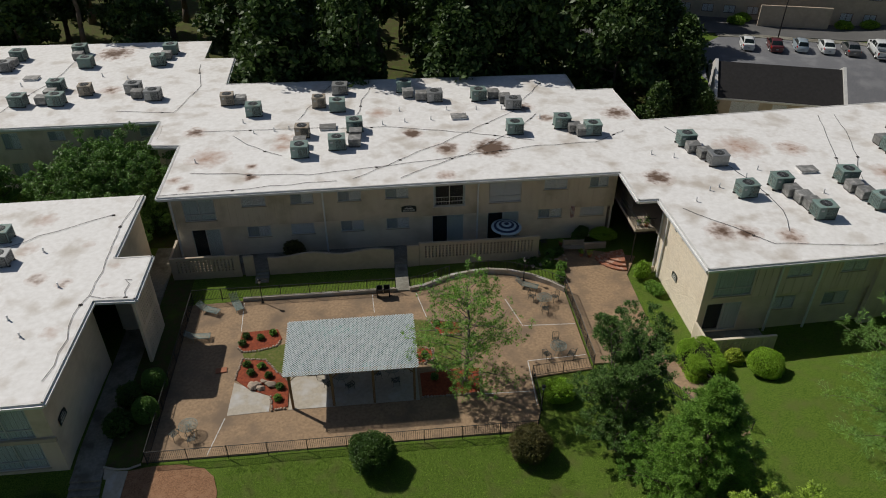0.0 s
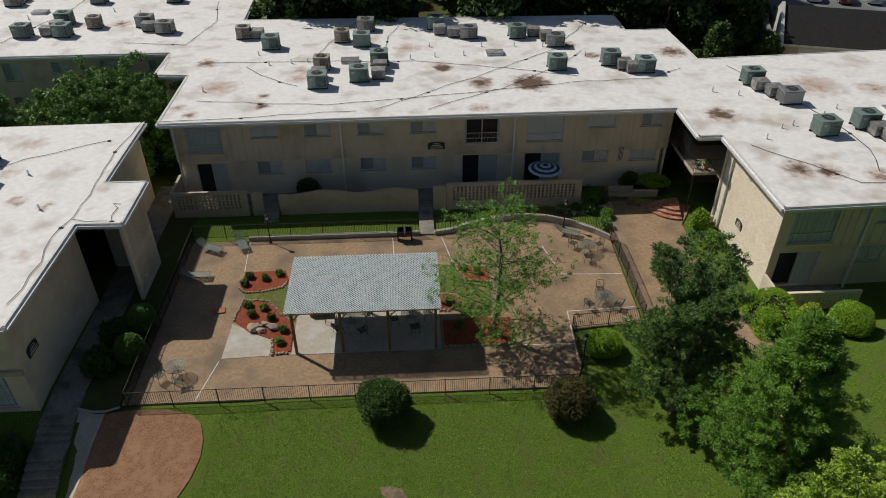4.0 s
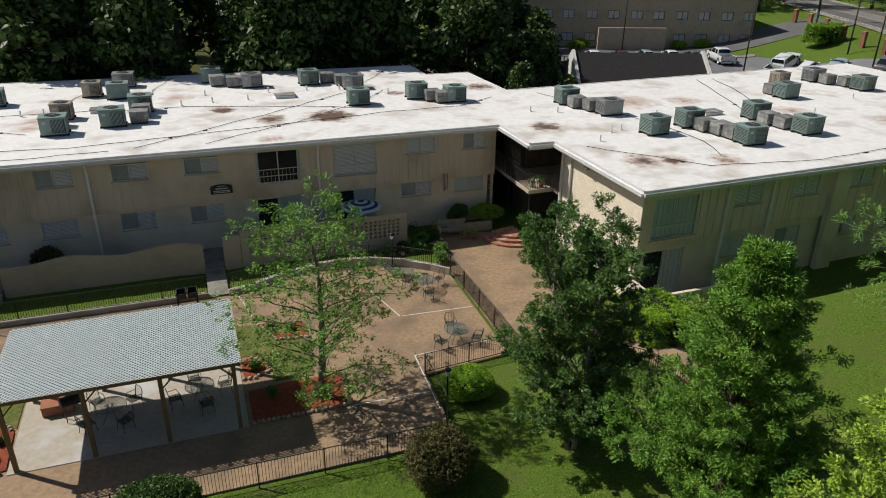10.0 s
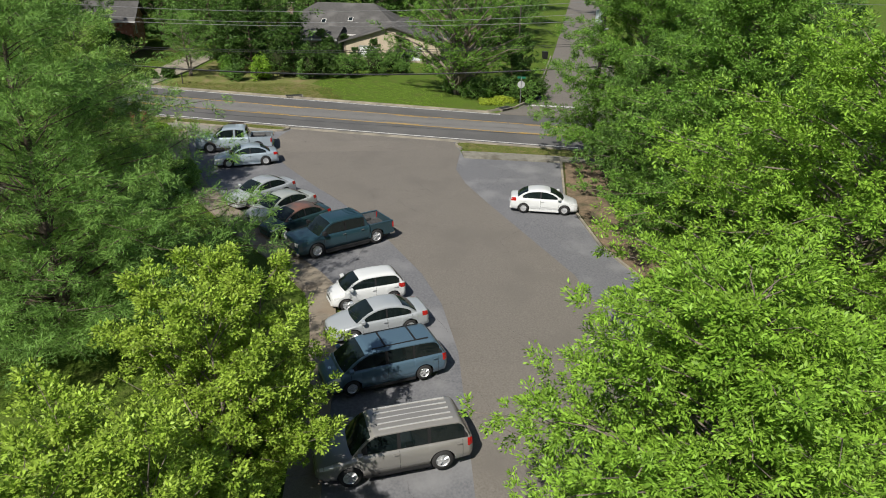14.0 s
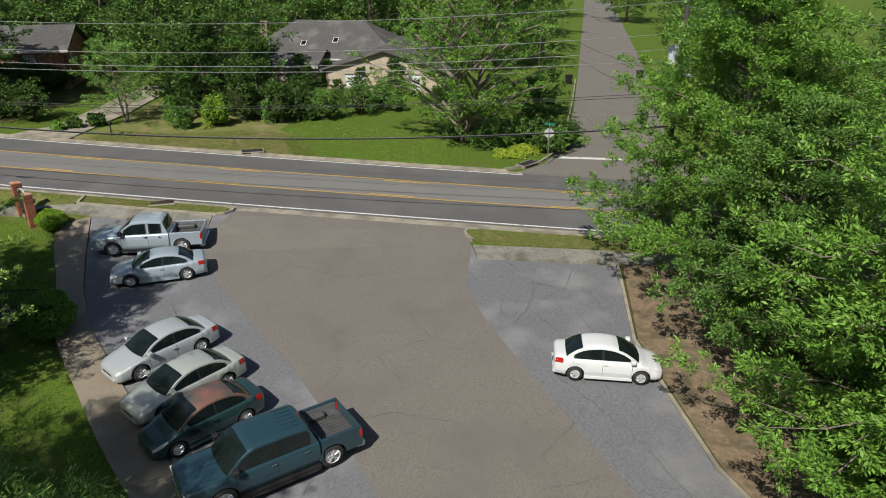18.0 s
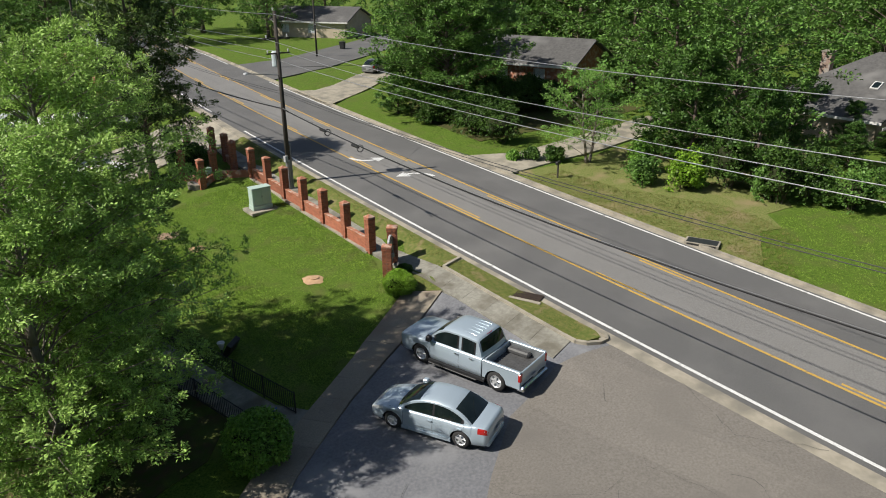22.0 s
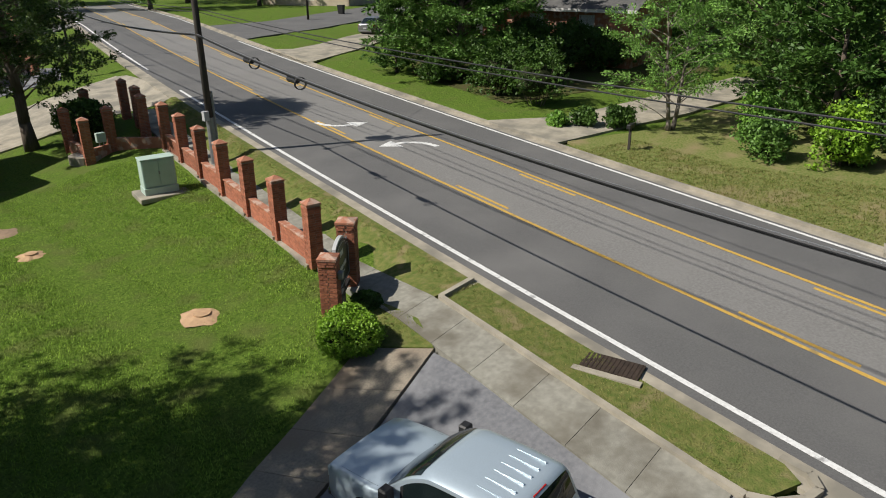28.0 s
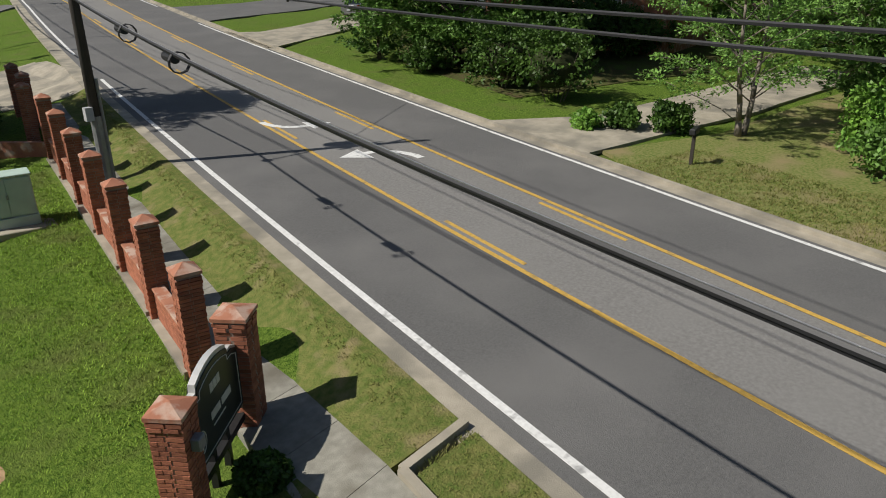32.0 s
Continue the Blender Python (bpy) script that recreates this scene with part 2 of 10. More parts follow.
SIDING_G = mat("olive_siding", (0.72, 0.61, 0.49), (0.64, 0.54, 0.435), 1.5, 0.8, bump=0.2, bscale=20, stretch=(1, 1, 0.2))
STUCCO = mat("tan_stucco", (0.50, 0.42, 0.32), (0.43, 0.36, 0.275), 2, 0.9, bump=0.4, bscale=30, stain=(0.40, 0.33, 0.25), sscale=0.6, slo=0.5, shi=0.72)
FRAME = mat("aluminium_frame", (0.66, 0.66, 0.64), rough=0.45, metal=0.3)
BROWNF = mat("dark_brown_frame", (0.10, 0.06, 0.045), rough=0.6)
BLIND = mat("window_blind", (0.90, 0.92, 0.93), (0.84, 0.87, 0.89), 2, 0.8)
DRAPE = mat("grey_drape", (0.70, 0.79, 0.78), (0.54, 0.63, 0.62), 1.5, 0.9, stretch=(8, 8, 0.3))
# near-black that paints the shade of rooms and openings
DARK = mat("recess_shade", (0.03, 0.028, 0.025), rough=0.9)
BLACKM = mat("black_metal", (0.035, 0.035, 0.035), (0.025, 0.025, 0.025), 9, 0.5, metal=0.3)
GREYM = mat("grey_metal", (0.30, 0.31, 0.31), (0.24, 0.245, 0.245), 5, 0.5, metal=0.5)
ACG = mat("green_grey_unit_paint", (0.20, 0.285, 0.26), (0.15, 0.215, 0.195), 4, 0.6, stain=(0.24, 0.22, 0.17), sscale=2, slo=0.55, shi=0.75, vary=0.18)
ACT = mat("tan_unit_paint", (0.38, 0.33, 0.26), (0.29, 0.25, 0.20), 4, 0.6, stain=(0.27, 0.20, 0.13), sscale=2, slo=0.55, shi=0.72, vary=0.15)
GRILLE = mat("dark_grille", (0.05, 0.055, 0.055), rough=0.5, metal=0.4)
WOOD = mat("treated_post_wood", (0.24, 0.155, 0.075), (0.17, 0.105, 0.05), 3, 0.8, stretch=(8, 8, 0.7), bump=0.3, bscale=12)
LATT = mat("white_lattice", (0.54, 0.60, 0.60), (0.44, 0.50, 0.50), 3, 0.6)
SHADE = mat("grey_green_shade_sheet", (0.07, 0.11, 0.11), (0.05, 0.08, 0.08), 1.5, 0.8, stain=(0.06, 0.21, 0.18), sscale=0.6, slo=0.55, shi=0.7)
BRICK = mat("red_brick", (0.36, 0.135, 0.075), (0.27, 0.095, 0.055), 6, 0.85, bump=0.4, bscale=40, vary=0.25, island=0.2)
MORTAR = mat("mortar", (0.33, 0.24, 0.19), (0.26, 0.19, 0.15), 8, 0.95)
BRICKCAP = mat("brick_cap", (0.40, 0.17, 0.10), (0.30, 0.12, 0.07), 4, 0.85, stain=(0.45, 0.31, 0.24), sscale=3, slo=0.5, shi=0.62, bump=0.4)
# soil and litter colour; also painted shade on the grass by the west block
LITTER_AND_SHADE = mat("soil_litter_and_shade", (0.095, 0.07, 0.038), (0.06, 0.09, 0.02), 3, 0.95, bump=2.0, bscale=16, stain=(0.085, 0.12, 0.025), sscale=0.9, slo=0.5, shi=0.7, spec=0.1)
SHINGLE = mat("grey_shingle", (0.11, 0.106, 0.102), (0.07, 0.069, 0.067), 4, 0.95, bump=0.6, bscale=10, stain=(0.15, 0.146, 0.14), sscale=0.5)
DARKROOF = mat("dark_shingle", (0.024, 0.023, 0.023), (0.017, 0.016, 0.016), 3, 0.95, bump=0.5, bscale=8)
POLE = mat("dark_pole_wood", (0.06, 0.05, 0.042), (0.035, 0.03, 0.026), 2, 0.9, stretch=(6, 6, 0.4), bump=0.4)
CABLE = mat("black_cable", (0.03, 0.03, 0.032), rough=0.5)
WIRE = mat("bare_wire", (0.50, 0.50, 0.50), rough=0.35, metal=0.8)
BARK = mat("bark", (0.16, 0.125, 0.095), (0.09, 0.07, 0.053), 4, 0.95, stretch=(3, 3, 0.6), bump=1, bscale=14)
BARK_P = mat("pale_bark", (0.26, 0.22, 0.18), (0.16, 0.135, 0.11), 4, 0.95, stretch=(3, 3, 0.6), bump=1, bscale=14)
STUMPM = mat("cut_stump", (0.50, 0.33, 0.19), (0.38, 0.24, 0.14), 5, 0.9, bump=0.5, bscale=20)
UTIL = mat("green_utility_paint", (0.42, 0.53, 0.46), (0.37, 0.47, 0.41), 3, 0.55)
PLASTIC = mat("grey_plastic", (0.45, 0.46, 0.46), rough=0.6)
TERRA = mat("terracotta", (0.38, 0.15, 0.08), rough=0.8)
SIGN_BG = mat("dark_sign_face", (0.018, 0.028, 0.024), rough=0.4)
SIGN_TX = mat("pale_sign_letters", (0.66, 0.66, 0.60), rough=0.5)
TYRE = mat("tyre_rubber", (0.025, 0.025, 0.026), (0.035, 0.034, 0.033), 20, 0.85)
RIM = mat("alloy_rim", (0.72, 0.73, 0.74), (0.62, 0.63, 0.64), 9, 0.35, metal=0.5)
CHROME = mat("chrome", (0.72, 0.72, 0.73), rough=0.12, metal=1.0)
TRIMB = mat("black_trim", (0.02, 0.02, 0.021), rough=0.55)
LAMPR = mat("red_lamp", (0.45, 0.015, 0.012), rough=0.15, coat=0.6)
LAMPW = mat("clear_lamp", (0.62, 0.63, 0.62), rough=0.12, coat=0.6)
ROCK = mat("tan_rock", (0.42, 0.33, 0.25), (0.30, 0.24, 0.19), 4, 0.9, bump=0.8, bscale=12, vary=0.2)


def car_paint(name, c, metallic=0.5):
    return mat(name, c, tuple(0.94 * k for k in c), 40, 0.32, metal=0.6 * metallic, coat=0.9)


P_SILVER = car_paint("silver_paint", (0.41, 0.49, 0.55))
P_SILVER2 = car_paint("pale_silver_paint", (0.50, 0.535, 0.555))
P_BEIGE = car_paint("beige_silver_paint", (0.47, 0.50, 0.465))
P_WHITE = car_paint("white_paint", (0.70, 0.72, 0.72), 0.0)
P_TEAL = car_paint("dark_teal_paint", (0.025, 0.065, 0.085), 0.4)
P_GREEN = car_paint("dark_green_paint", (0.025, 0.06, 0.065), 0.4)
P_BLUE = car_paint("blue_grey_paint", (0.10, 0.17, 0.23), 0.4)
P_PEWTER = car_paint("pewter_paint", (0.30, 0.29, 0.27), 0.5)
P_RED = car_paint("dark_red_paint", (0.12, 0.02, 0.02), 0.3)
P_GREY = car_paint("grey_paint", (0.16, 0.16, 0.16), 0.4)


def glass(name, tint, rough=0.03):
    m = bpy.data.materials.new(name)
    m.use_nodes = True
    b = m.node_tree.nodes["Principled BSDF"]
    b.inputs["Base Color"].default_value = (*tint, 1)
    b.inputs["Roughness"].default_value = rough
    b.inputs["Specular IOR Level"].default_value = 0.6
    b.inputs["Alpha"].default_value = 0.1
    return m


PANE = glass("window_pane", (0.05, 0.07, 0.075))
CARGLASS = mat("tinted_car_glass", (0.006, 0.011, 0.011), (0.012, 0.018, 0.018), 3, 0.03, spec=0.5)
# dark brown that puts the passage's deep shade into the wall colour
PASSAGE_SHADE = mat("passage_shade_brown", (0.17, 0.125, 0.09), (0.13, 0.095, 0.07), 2, 0.85)
LEAF = {k: mat("leaves_" + k, a, b, 0.9, 0.5, island=0.42, spec=0.3, trans=0.2) for k, a, b in (
    ("oak", (0.088, 0.185, 0.037), (0.142, 0.262, 0.050)),
    ("maple", (0.185, 0.345, 0.038), (0.27, 0.45, 0.05)),
    ("yellow", (0.245, 0.38, 0.042), (0.345, 0.475, 0.065)),
    ("cypress", (0.145, 0.28, 0.06), (0.215, 0.385, 0.076)),
    ("conifer", (0.12, 0.25, 0.036), (0.20, 0.36, 0.05)),
    ("myrtle", (0.08, 0.16, 0.038), (0.13, 0.225, 0.05)),
    ("elm", (0.125, 0.265, 0.04), (0.19, 0.345, 0.05)),
    ("woods", (0.035, 0.072, 0.018), (0.075, 0.125, 0.026)),
    ("hedge", (0.165, 0.31, 0.022), (0.24, 0.40, 0.036)),
    ("hedge_dark", (0.045, 0.10, 0.018), (0.08, 0.15, 0.025)),
    ("clipped", (0.215, 0.39, 0.026), (0.30, 0.48, 0.042)),
    ("bronze", (0.10, 0.10, 0.03), (0.14, 0.125, 0.04)),
    ("lime", (0.34, 0.42, 0.04), (0.26, 0.36, 0.035)),
    ("willow", (0.235, 0.385, 0.078), (0.32, 0.475, 0.11)),
    ("magnolia", (0.05, 0.115, 0.022), (0.09, 0.175, 0.032)))}


# ---- building helpers ----
class Mesh:
    """Vertices and faces gathered from simple solids."""

    def __init__(self):
        self.v, self.f = [], []

    def add(self, verts, faces):
        k = len(self.v)
        self.v += [tuple(p) for p in verts]
        self.f += [tuple(i + k for i in f) for f in faces]
        return self

    def box(self, x0, x1, y0, y1, z0, z1, m=None):
        vs = [Vector(p) for p in ((x0, y0, z0), (x1, y0, z0), (x1, y1, z0), (x0, y1, z0), (x0, y0, z1), (x1, y0, z1), (x1, y1, z1), (x0, y1, z1))]
        if m:
            vs = [m @ p for p in vs]
        return self.add(vs, [(0, 3, 2, 1), (4, 5, 6, 7), (0, 1, 5, 4), (1, 2, 6, 5), (2, 3, 7, 6), (3, 0, 4, 7)])

    def tube(self, p0, p1, r0, r1=None, seg=8):
        p0, p1 = Vector(p0), Vector(p1)
        r1 = r0 if r1 is None else r1
        d = (p1 - p0).normalized()
        a = d.orthogonal().normalized()
        b = d.cross(a)
        ring = [(math.cos(2 * math.pi * i / seg), math.sin(2 * math.pi * i / seg)) for i in range(seg)]
        vs = [p0 + r0 * (c * a + s * b) for c, s in ring] + [p1 + r1 * (c * a + s * b) for c, s in ring]
        fs = [(i, (i + 1) % seg, seg + (i + 1) % seg, seg + i) for i in range(seg)]
        return self.add(vs, fs + [tuple(range(seg - 1, -1, -1)), tuple(range(seg, 2 * seg))])

    def path(self, pts, r, seg=6):
        """One bent tube through the points."""
        pts = [Vector(p) for p in pts]
        k, n, a = len(self.v), len(pts), None
        for i, p in enumerate(pts):
            d = (pts[min(i + 1, n - 1)] - pts[max(i - 1, 0)])
            d = d.normalized() if d.length > 1e-6 else Vector((0, 0, 1))
            a = d.orthogonal().normalized() if a is None else (a - d * a.dot(d)).normalized()
            b = d.cross(a)
            self.v += [tuple(p + r * (math.cos(2 * math.pi * q / seg) * a + math.sin(2 * math.pi * q / seg) * b)) for q in range(seg)]
        self.f += [(k + i * seg + q, k + i * seg + (q + 1) % seg, k + (i + 1) * seg + (q + 1) % seg, k + (i + 1) * seg + q) for i in range(n - 1) for q in range(seg)]
        self.f += [tuple(k + q for q in range(seg - 1, -1, -1)), tuple(k + (n - 1) * seg + q for q in range(seg))]
        return self

    def prism(self, poly, z0, z1):
        n = len(poly)
        vs = [(x, y, z0) for x, y in poly] + [(x, y, z1) for x, y in poly]
        fs = [(i, (i + 1) % n, n + (i + 1) % n, n + i) for i in range(n)]
        return self.add(vs, fs + [tuple(range(n - 1, -1, -1)), tuple(range(n, 2 * n))])

    def lathe(self, prof, seg=12, at=(0, 0, 0)):
        vs = [(at[0] + r * math.cos(2 * math.pi * i / seg), at[1] + r * math.sin(2 * math.pi * i / seg), at[2] + z) for r, z in prof for i in range(seg)]
        fs = [(k * seg + i, k * seg + (i + 1) % seg, (k + 1) * seg + (i + 1) % seg, (k + 1) * seg + i) for k in range(len(prof) - 1) for i in range(seg)]
        return self.add(vs, fs)

    def data(self, name):
        me = bpy.data.meshes.new(name)
        me.from_pydata(self.v, [], self.f)
        me.update()
        return me


def part(name, m, material, parent=None, label="", bevel=0.0, smooth=False, loc=None, rz=0.0):
    """One mesh object, under its thing where one is given."""
    me = m.data(name) if isinstance(m, Mesh) else m
    if bevel and isinstance(m, Mesh):
        bm = bmesh.new()
        bm.from_mesh(me)
        bmesh.ops.bevel(bm, geom=bm.edges[:], offset=bevel, segments=1, affect="EDGES")
        bm.to_mesh(me)
        bm.free()
    if not me.materials:
        me.materials.append(material)
    if smooth:
        me.polygons.foreach_set("use_smooth", [True] * len(me.polygons))
    ob = new(name, me)
    if parent:
        ob.parent = parent
    if loc:
        ob.matrix_basis = pose(*loc, 0, 0, rz)
    return tagged(ob, label)


def thing(name, label, category, group="", at=(0, 0, 0), rz=0.0, kind=""):
    """An empty at a thing's base, for its parts."""
    ob = new(name)
    ob.empty_display_size = 0.2
    ob.matrix_basis = pose(*at, 0, 0, rz)
    return tagged(ob, label, category, group, kind)


TURN_A = 6.0                        # the blocks of flats stand turned by this much
CA, SA = math.cos(radians(TURN_A)), math.sin(radians(TURN_A))


def uv_xy(u, v):
    return u * CA - v * SA, u * SA + v * CA


def xy_uv(x, y):
    return x * CA + y * SA, -x * SA + y * CA


def smooth(a, b, x):
    t = min(1.0, max(0.0, (x - a) / (b - a)))
    return t * t * (3 - 2 * t)


def xr(y):
    """The road's near white line."""
    y = min(140.0, max(-90.0, y))
    return 60.3 + 0.185 * y + 0.0005 * y * y


def zr(x, y):
    return 0.1 + 0.03 * min(95.0, max(-60.0, y)) + 0.025 * (min(90.0, x) - 65)


def zg(x, y):
    """The height of the ground."""
    za = float(np.interp(x, (9, 20, 27, 47, 57), (-3.85, -2.4, -1.35, -0.3, 0.0)))
    u, v = xy_uv(x, y)
    e = 50 + min(22.0, max(0.0, 0.5 * (v - 46)))
    w = smooth(31, 37, v) * (1 - smooth(e, e + 7, x))
    z = za * (1 - w) - 3.82 * w
    w = smooth(70, 86, v) * smooth(36, 50, u)
    z = z * (1 - w) - 0.9 * w
    w = smooth(min(58.5, xr(y) - 5.0), xr(y) - 2.2, x)
    dip = 0.45 * smooth(29, 33, y) * (1 - smooth(xr(y) - 2.0, xr(y) - 1.05, x))
    z = z * (1 - w) + (zr(x, y) - dip) * w
    return z - min(2.0, 0.42 * max(0.0, 30.9 - v)) * (1 - smooth(-18.2, -16.0, u))


def inside(poly, x, y):
    hit = False
    for (ax, ay), (bx, by) in zip(poly, poly[1:] + poly[:1]):
        if (ay > y) != (by > y) and x < (bx - ax) * (y - ay) / (by - ay) + ax:
            hit = not hit
    return hit


PAVED = []


def sheet(name, poly, dz, material, label, category, thick=0.12, step=2.0, kind="structure", sink=True, parent=None):
    """A laid surface that follows the ground, with edges that go down into it."""
    bm = bmesh.new()
    bm.faces.new([bm.verts.new((x, y, 0)) for x, y in poly])
    bm.normal_update()
    if bm.faces[:][0].normal.z < 0:
        bmesh.ops.reverse_faces(bm, faces=bm.faces[:])
    for axis in (0, 1):
        lo, hi = min(p[axis] for p in poly), max(p[axis] for p in poly)
        st = step if hi - lo < 160 else 6.0
        for k in range(math.ceil(lo / st), math.floor(hi / st) + 1):
            co, no = Vector((0, 0, 0)), Vector((0, 0, 0))
            co[axis], no[axis] = k * st, 1
            bmesh.ops.bisect_plane(bm, geom=bm.verts[:] + bm.edges[:] + bm.faces[:], plane_co=co, plane_no=no, dist=1e-4)
    bmesh.ops.triangulate(bm, faces=bm.faces[:])
    for v in bm.verts:
        v.co.z = zg(v.co.x, v.co.y) + dz
    rim = [e for e in bm.edges if e.is_boundary]
    made = bmesh.ops.extrude_edge_only(bm, edges=rim)["geom"]
    for v in made:
        if isinstance(v, bmesh.types.BMVert):
            v.co.z -= thick
    me = bpy.data.meshes.new(name)
    bm.to_mesh(me)
    bm.free()
    me.materials.append(material)
    ob = new(name, me)
    if parent:
        ob.parent = parent
    if sink:
        PAVED.append(poly)
    return tagged(ob, label, category if not parent else "", "", kind if not parent else "")


def strip(xa, xb, y0, y1, n):
    """A band along the road between two offsets from the near white line."""
    ys = [y0 + (y1 - y0) * i / n for i in range(n + 1)]
    return [(xr(y) + xa, y) for y in ys] + [(xr(y) + xb, y) for y in reversed(ys)]


def uvpoly(pts):
    return [uv_xy(u, v) for u, v in pts]


# ---- paved surfaces ----
sheet("road", strip(-0.35, 10.3, -90, 128, 109), 0.05, ROAD, "dark grey asphalt road with three marked lanes", "road")
sheet("road_middle", strip(3.58, 6.84, -90, 128, 109), 0.056, LANE, "paler worn asphalt of the middle turning lane", "road", sink=False, thick=0.01)
sheet("gutter_near", strip(-1.05, -0.35, -60, 128, 94), 0.055, CURB, "worn concrete gutter along the road", "gutter")
sheet("gutter_far", strip(10.3, 10.66, 0, 128, 64), 0.06, CURB, "worn concrete gutter along the far lawn", "gutter")
sheet("curb_far", strip(10.66, 10.84, 1, 128, 64), 0.17, CURB, "low concrete kerb along the far lawn", "kerb", thick=0.3)
SIDE_ST = [(71.0, 0.3), (73.2, -2.2), (78, -5.0), (92.5, -9.4), (120, -17.0), (300, -66), (302, -76), (120, -26.5), (92, -18.2), (80, -14.6), (74, -13.6), (67.6, -17)]
sheet("side_street", SIDE_ST, 0.045, DRIVE, "grey asphalt side street that joins the road", "street")
sheet("far_street", [(84, 74), (98, 77), (140, 92), (140, 101), (98, 86), (86, 86)], 0.045, ROAD, "asphalt street that joins the road far off", "street")
sheet("far_street_west", [(82, 97), (60, 100), (20, 108), (20, 116), (60, 108), (84, 107)], 0.045, ROAD, "asphalt street beyond the flats", "street")
sheet("driveway_far", [(79.4, 40.6), (78.4, 35.4), (82.5, 34.6), (88, 33.4), (101, 32.4), (101, 36.0), (90, 36.8), (83, 37.8)], 0.06, CURB, "pale concrete driveway of a house", "driveway")
sheet("driveway_corner", [(85.4, 68.6), (84.6, 64.6), (83.4, 60.6), (86.5, 61.6), (90.2, 62.8), (94, 64.6), (98, 66.8), (103, 68.4), (103, 72.6), (96, 70.2), (90.5, 67.6), (87.4, 67.0)], 0.06, CURB, "pale concrete driveway across the lawn", "driveway")
sheet("side_entry", [(xr(60) - 1.0, 57.5), (xr(66) - 1.0, 68.5), (66, 66.5), (60, 67), (50, 70), (44, 74), (40, 60), (52, 60), (62, 58.5), (67, 58.8)], 0.05, CURB, "pale concrete side entry with parking", "driveway")
LOT_W = [(62.2, 27.75), (61.4, 27.55), (59.2, 27.0), (57.2, 26.35), (54.1, 25.3), (50.0, 23.6), (42.9, 19.1), (38.8, 16.4), (35.8, 14.3), (33.6, 13.75), (29.8, 13.7), (22, 13.9), (8, 14.2), (-12, 14.4)]
LOT_E = [(-12, 1.0), (8, 1.0), (17, 0.6), (22, -1.0), (28, -2.2), (35.7, -2.0), (39.2, -1.0), (43.5, -0.8), (47.2, -0.7), (54.6, -2.2), (56.0, 5.15), (58.3, 5.3), (xr(5.4) - 1.05, 5.4)]
sheet("parking_lot", LOT_W + LOT_E + [(xr(19.5) - 1.05, 19.5), (62.6, 19.8), (62.5, 20.7), (60.9, 20.7), (61.1, 21.4), (61.4, 22.9), (61.75, 25.0), (62.15, 27.0)], 0.03, STALL, "blue-grey cracked asphalt of the parking stalls", "car park")
LANE_P = [(xr(19.2) - 1.05, 19.2), (60.5, 20.3), (57, 20.0), (54.0, 18.6), (50, 16.4), (46.8, 14.4), (41.4, 11.6), (36.5, 9.6), (33.3, 8.8), (29.1, 8.4), (21.5, 8.6), (8, 8.8), (-12, 9), (-12, 1.6), (8, 1.6), (18, 1.4), (24, 0.6), (29, 0.6), (36, 1.4), (41.9, 3.3), (46.6, 4.8), (50, 5.7), (53.2, 6.1), (57.6, 5.3), (xr(5.6) - 1.05, 5.6)]
sheet("drive_lane", LANE_P, 0.05, DRIVE, "brown-grey worn asphalt of the drive lane", "driveway", sink=False, thick=0.02)

# road paint
def paint(name, xa, xb, y0, y1, material, label, group):
    n = max(1, round((y1 - y0) / 2))
    ob = sheet(name, strip(xa, xb, y0, y1, n), 0.064, material, label, "road marking", thick=0.006, sink=False)
    tagged(ob, group=group)


paint("edge_line", -0.07, 0.09, -60, 59, WHITE_LINE, "worn white edge line on the asphalt", "road lines")
paint("edge_line", -0.07, 0.09, 67, 126, WHITE_LINE, "worn white edge line on the asphalt", "road lines")
paint("edge_line", 10.0, 10.13, 0, 74, WHITE_LINE, "white edge line along the far gutter", "road lines")
paint("edge_line", 10.0, 10.13, 87, 126, WHITE_LINE, "white edge line along the far gutter", "road lines")
paint("lane_line", 3.43, 3.56, -60, 126, YELLOW_LINE, "solid yellow lane line", "road lines")
paint("lane_line", 6.86, 6.99, -60, 126, YELLOW_LINE, "solid yellow lane line", "road lines")
for k in range(-4, 8):
    paint("lane_dash", 3.7, 3.82, 20.05 + 11.85 * k, 23.05 + 11.85 * k, YELLOW_LINE, "yellow dash beside the lane line", "lane dashes")
    paint("lane_dash", 6.6, 6.72, 19.05 + 11.85 * k, 22.05 + 11.85 * k, YELLOW_LINE, "yellow dash beside the lane line", "lane dashes")
sheet("stop_line", [(74.6, -3.6), (75.1, -3.7), (74.7, -8.9), (74.2, -8.9)], 0.06, WHITE_LINE, "white stop line across the side street", "road marking", thick=0.006, sink=False)
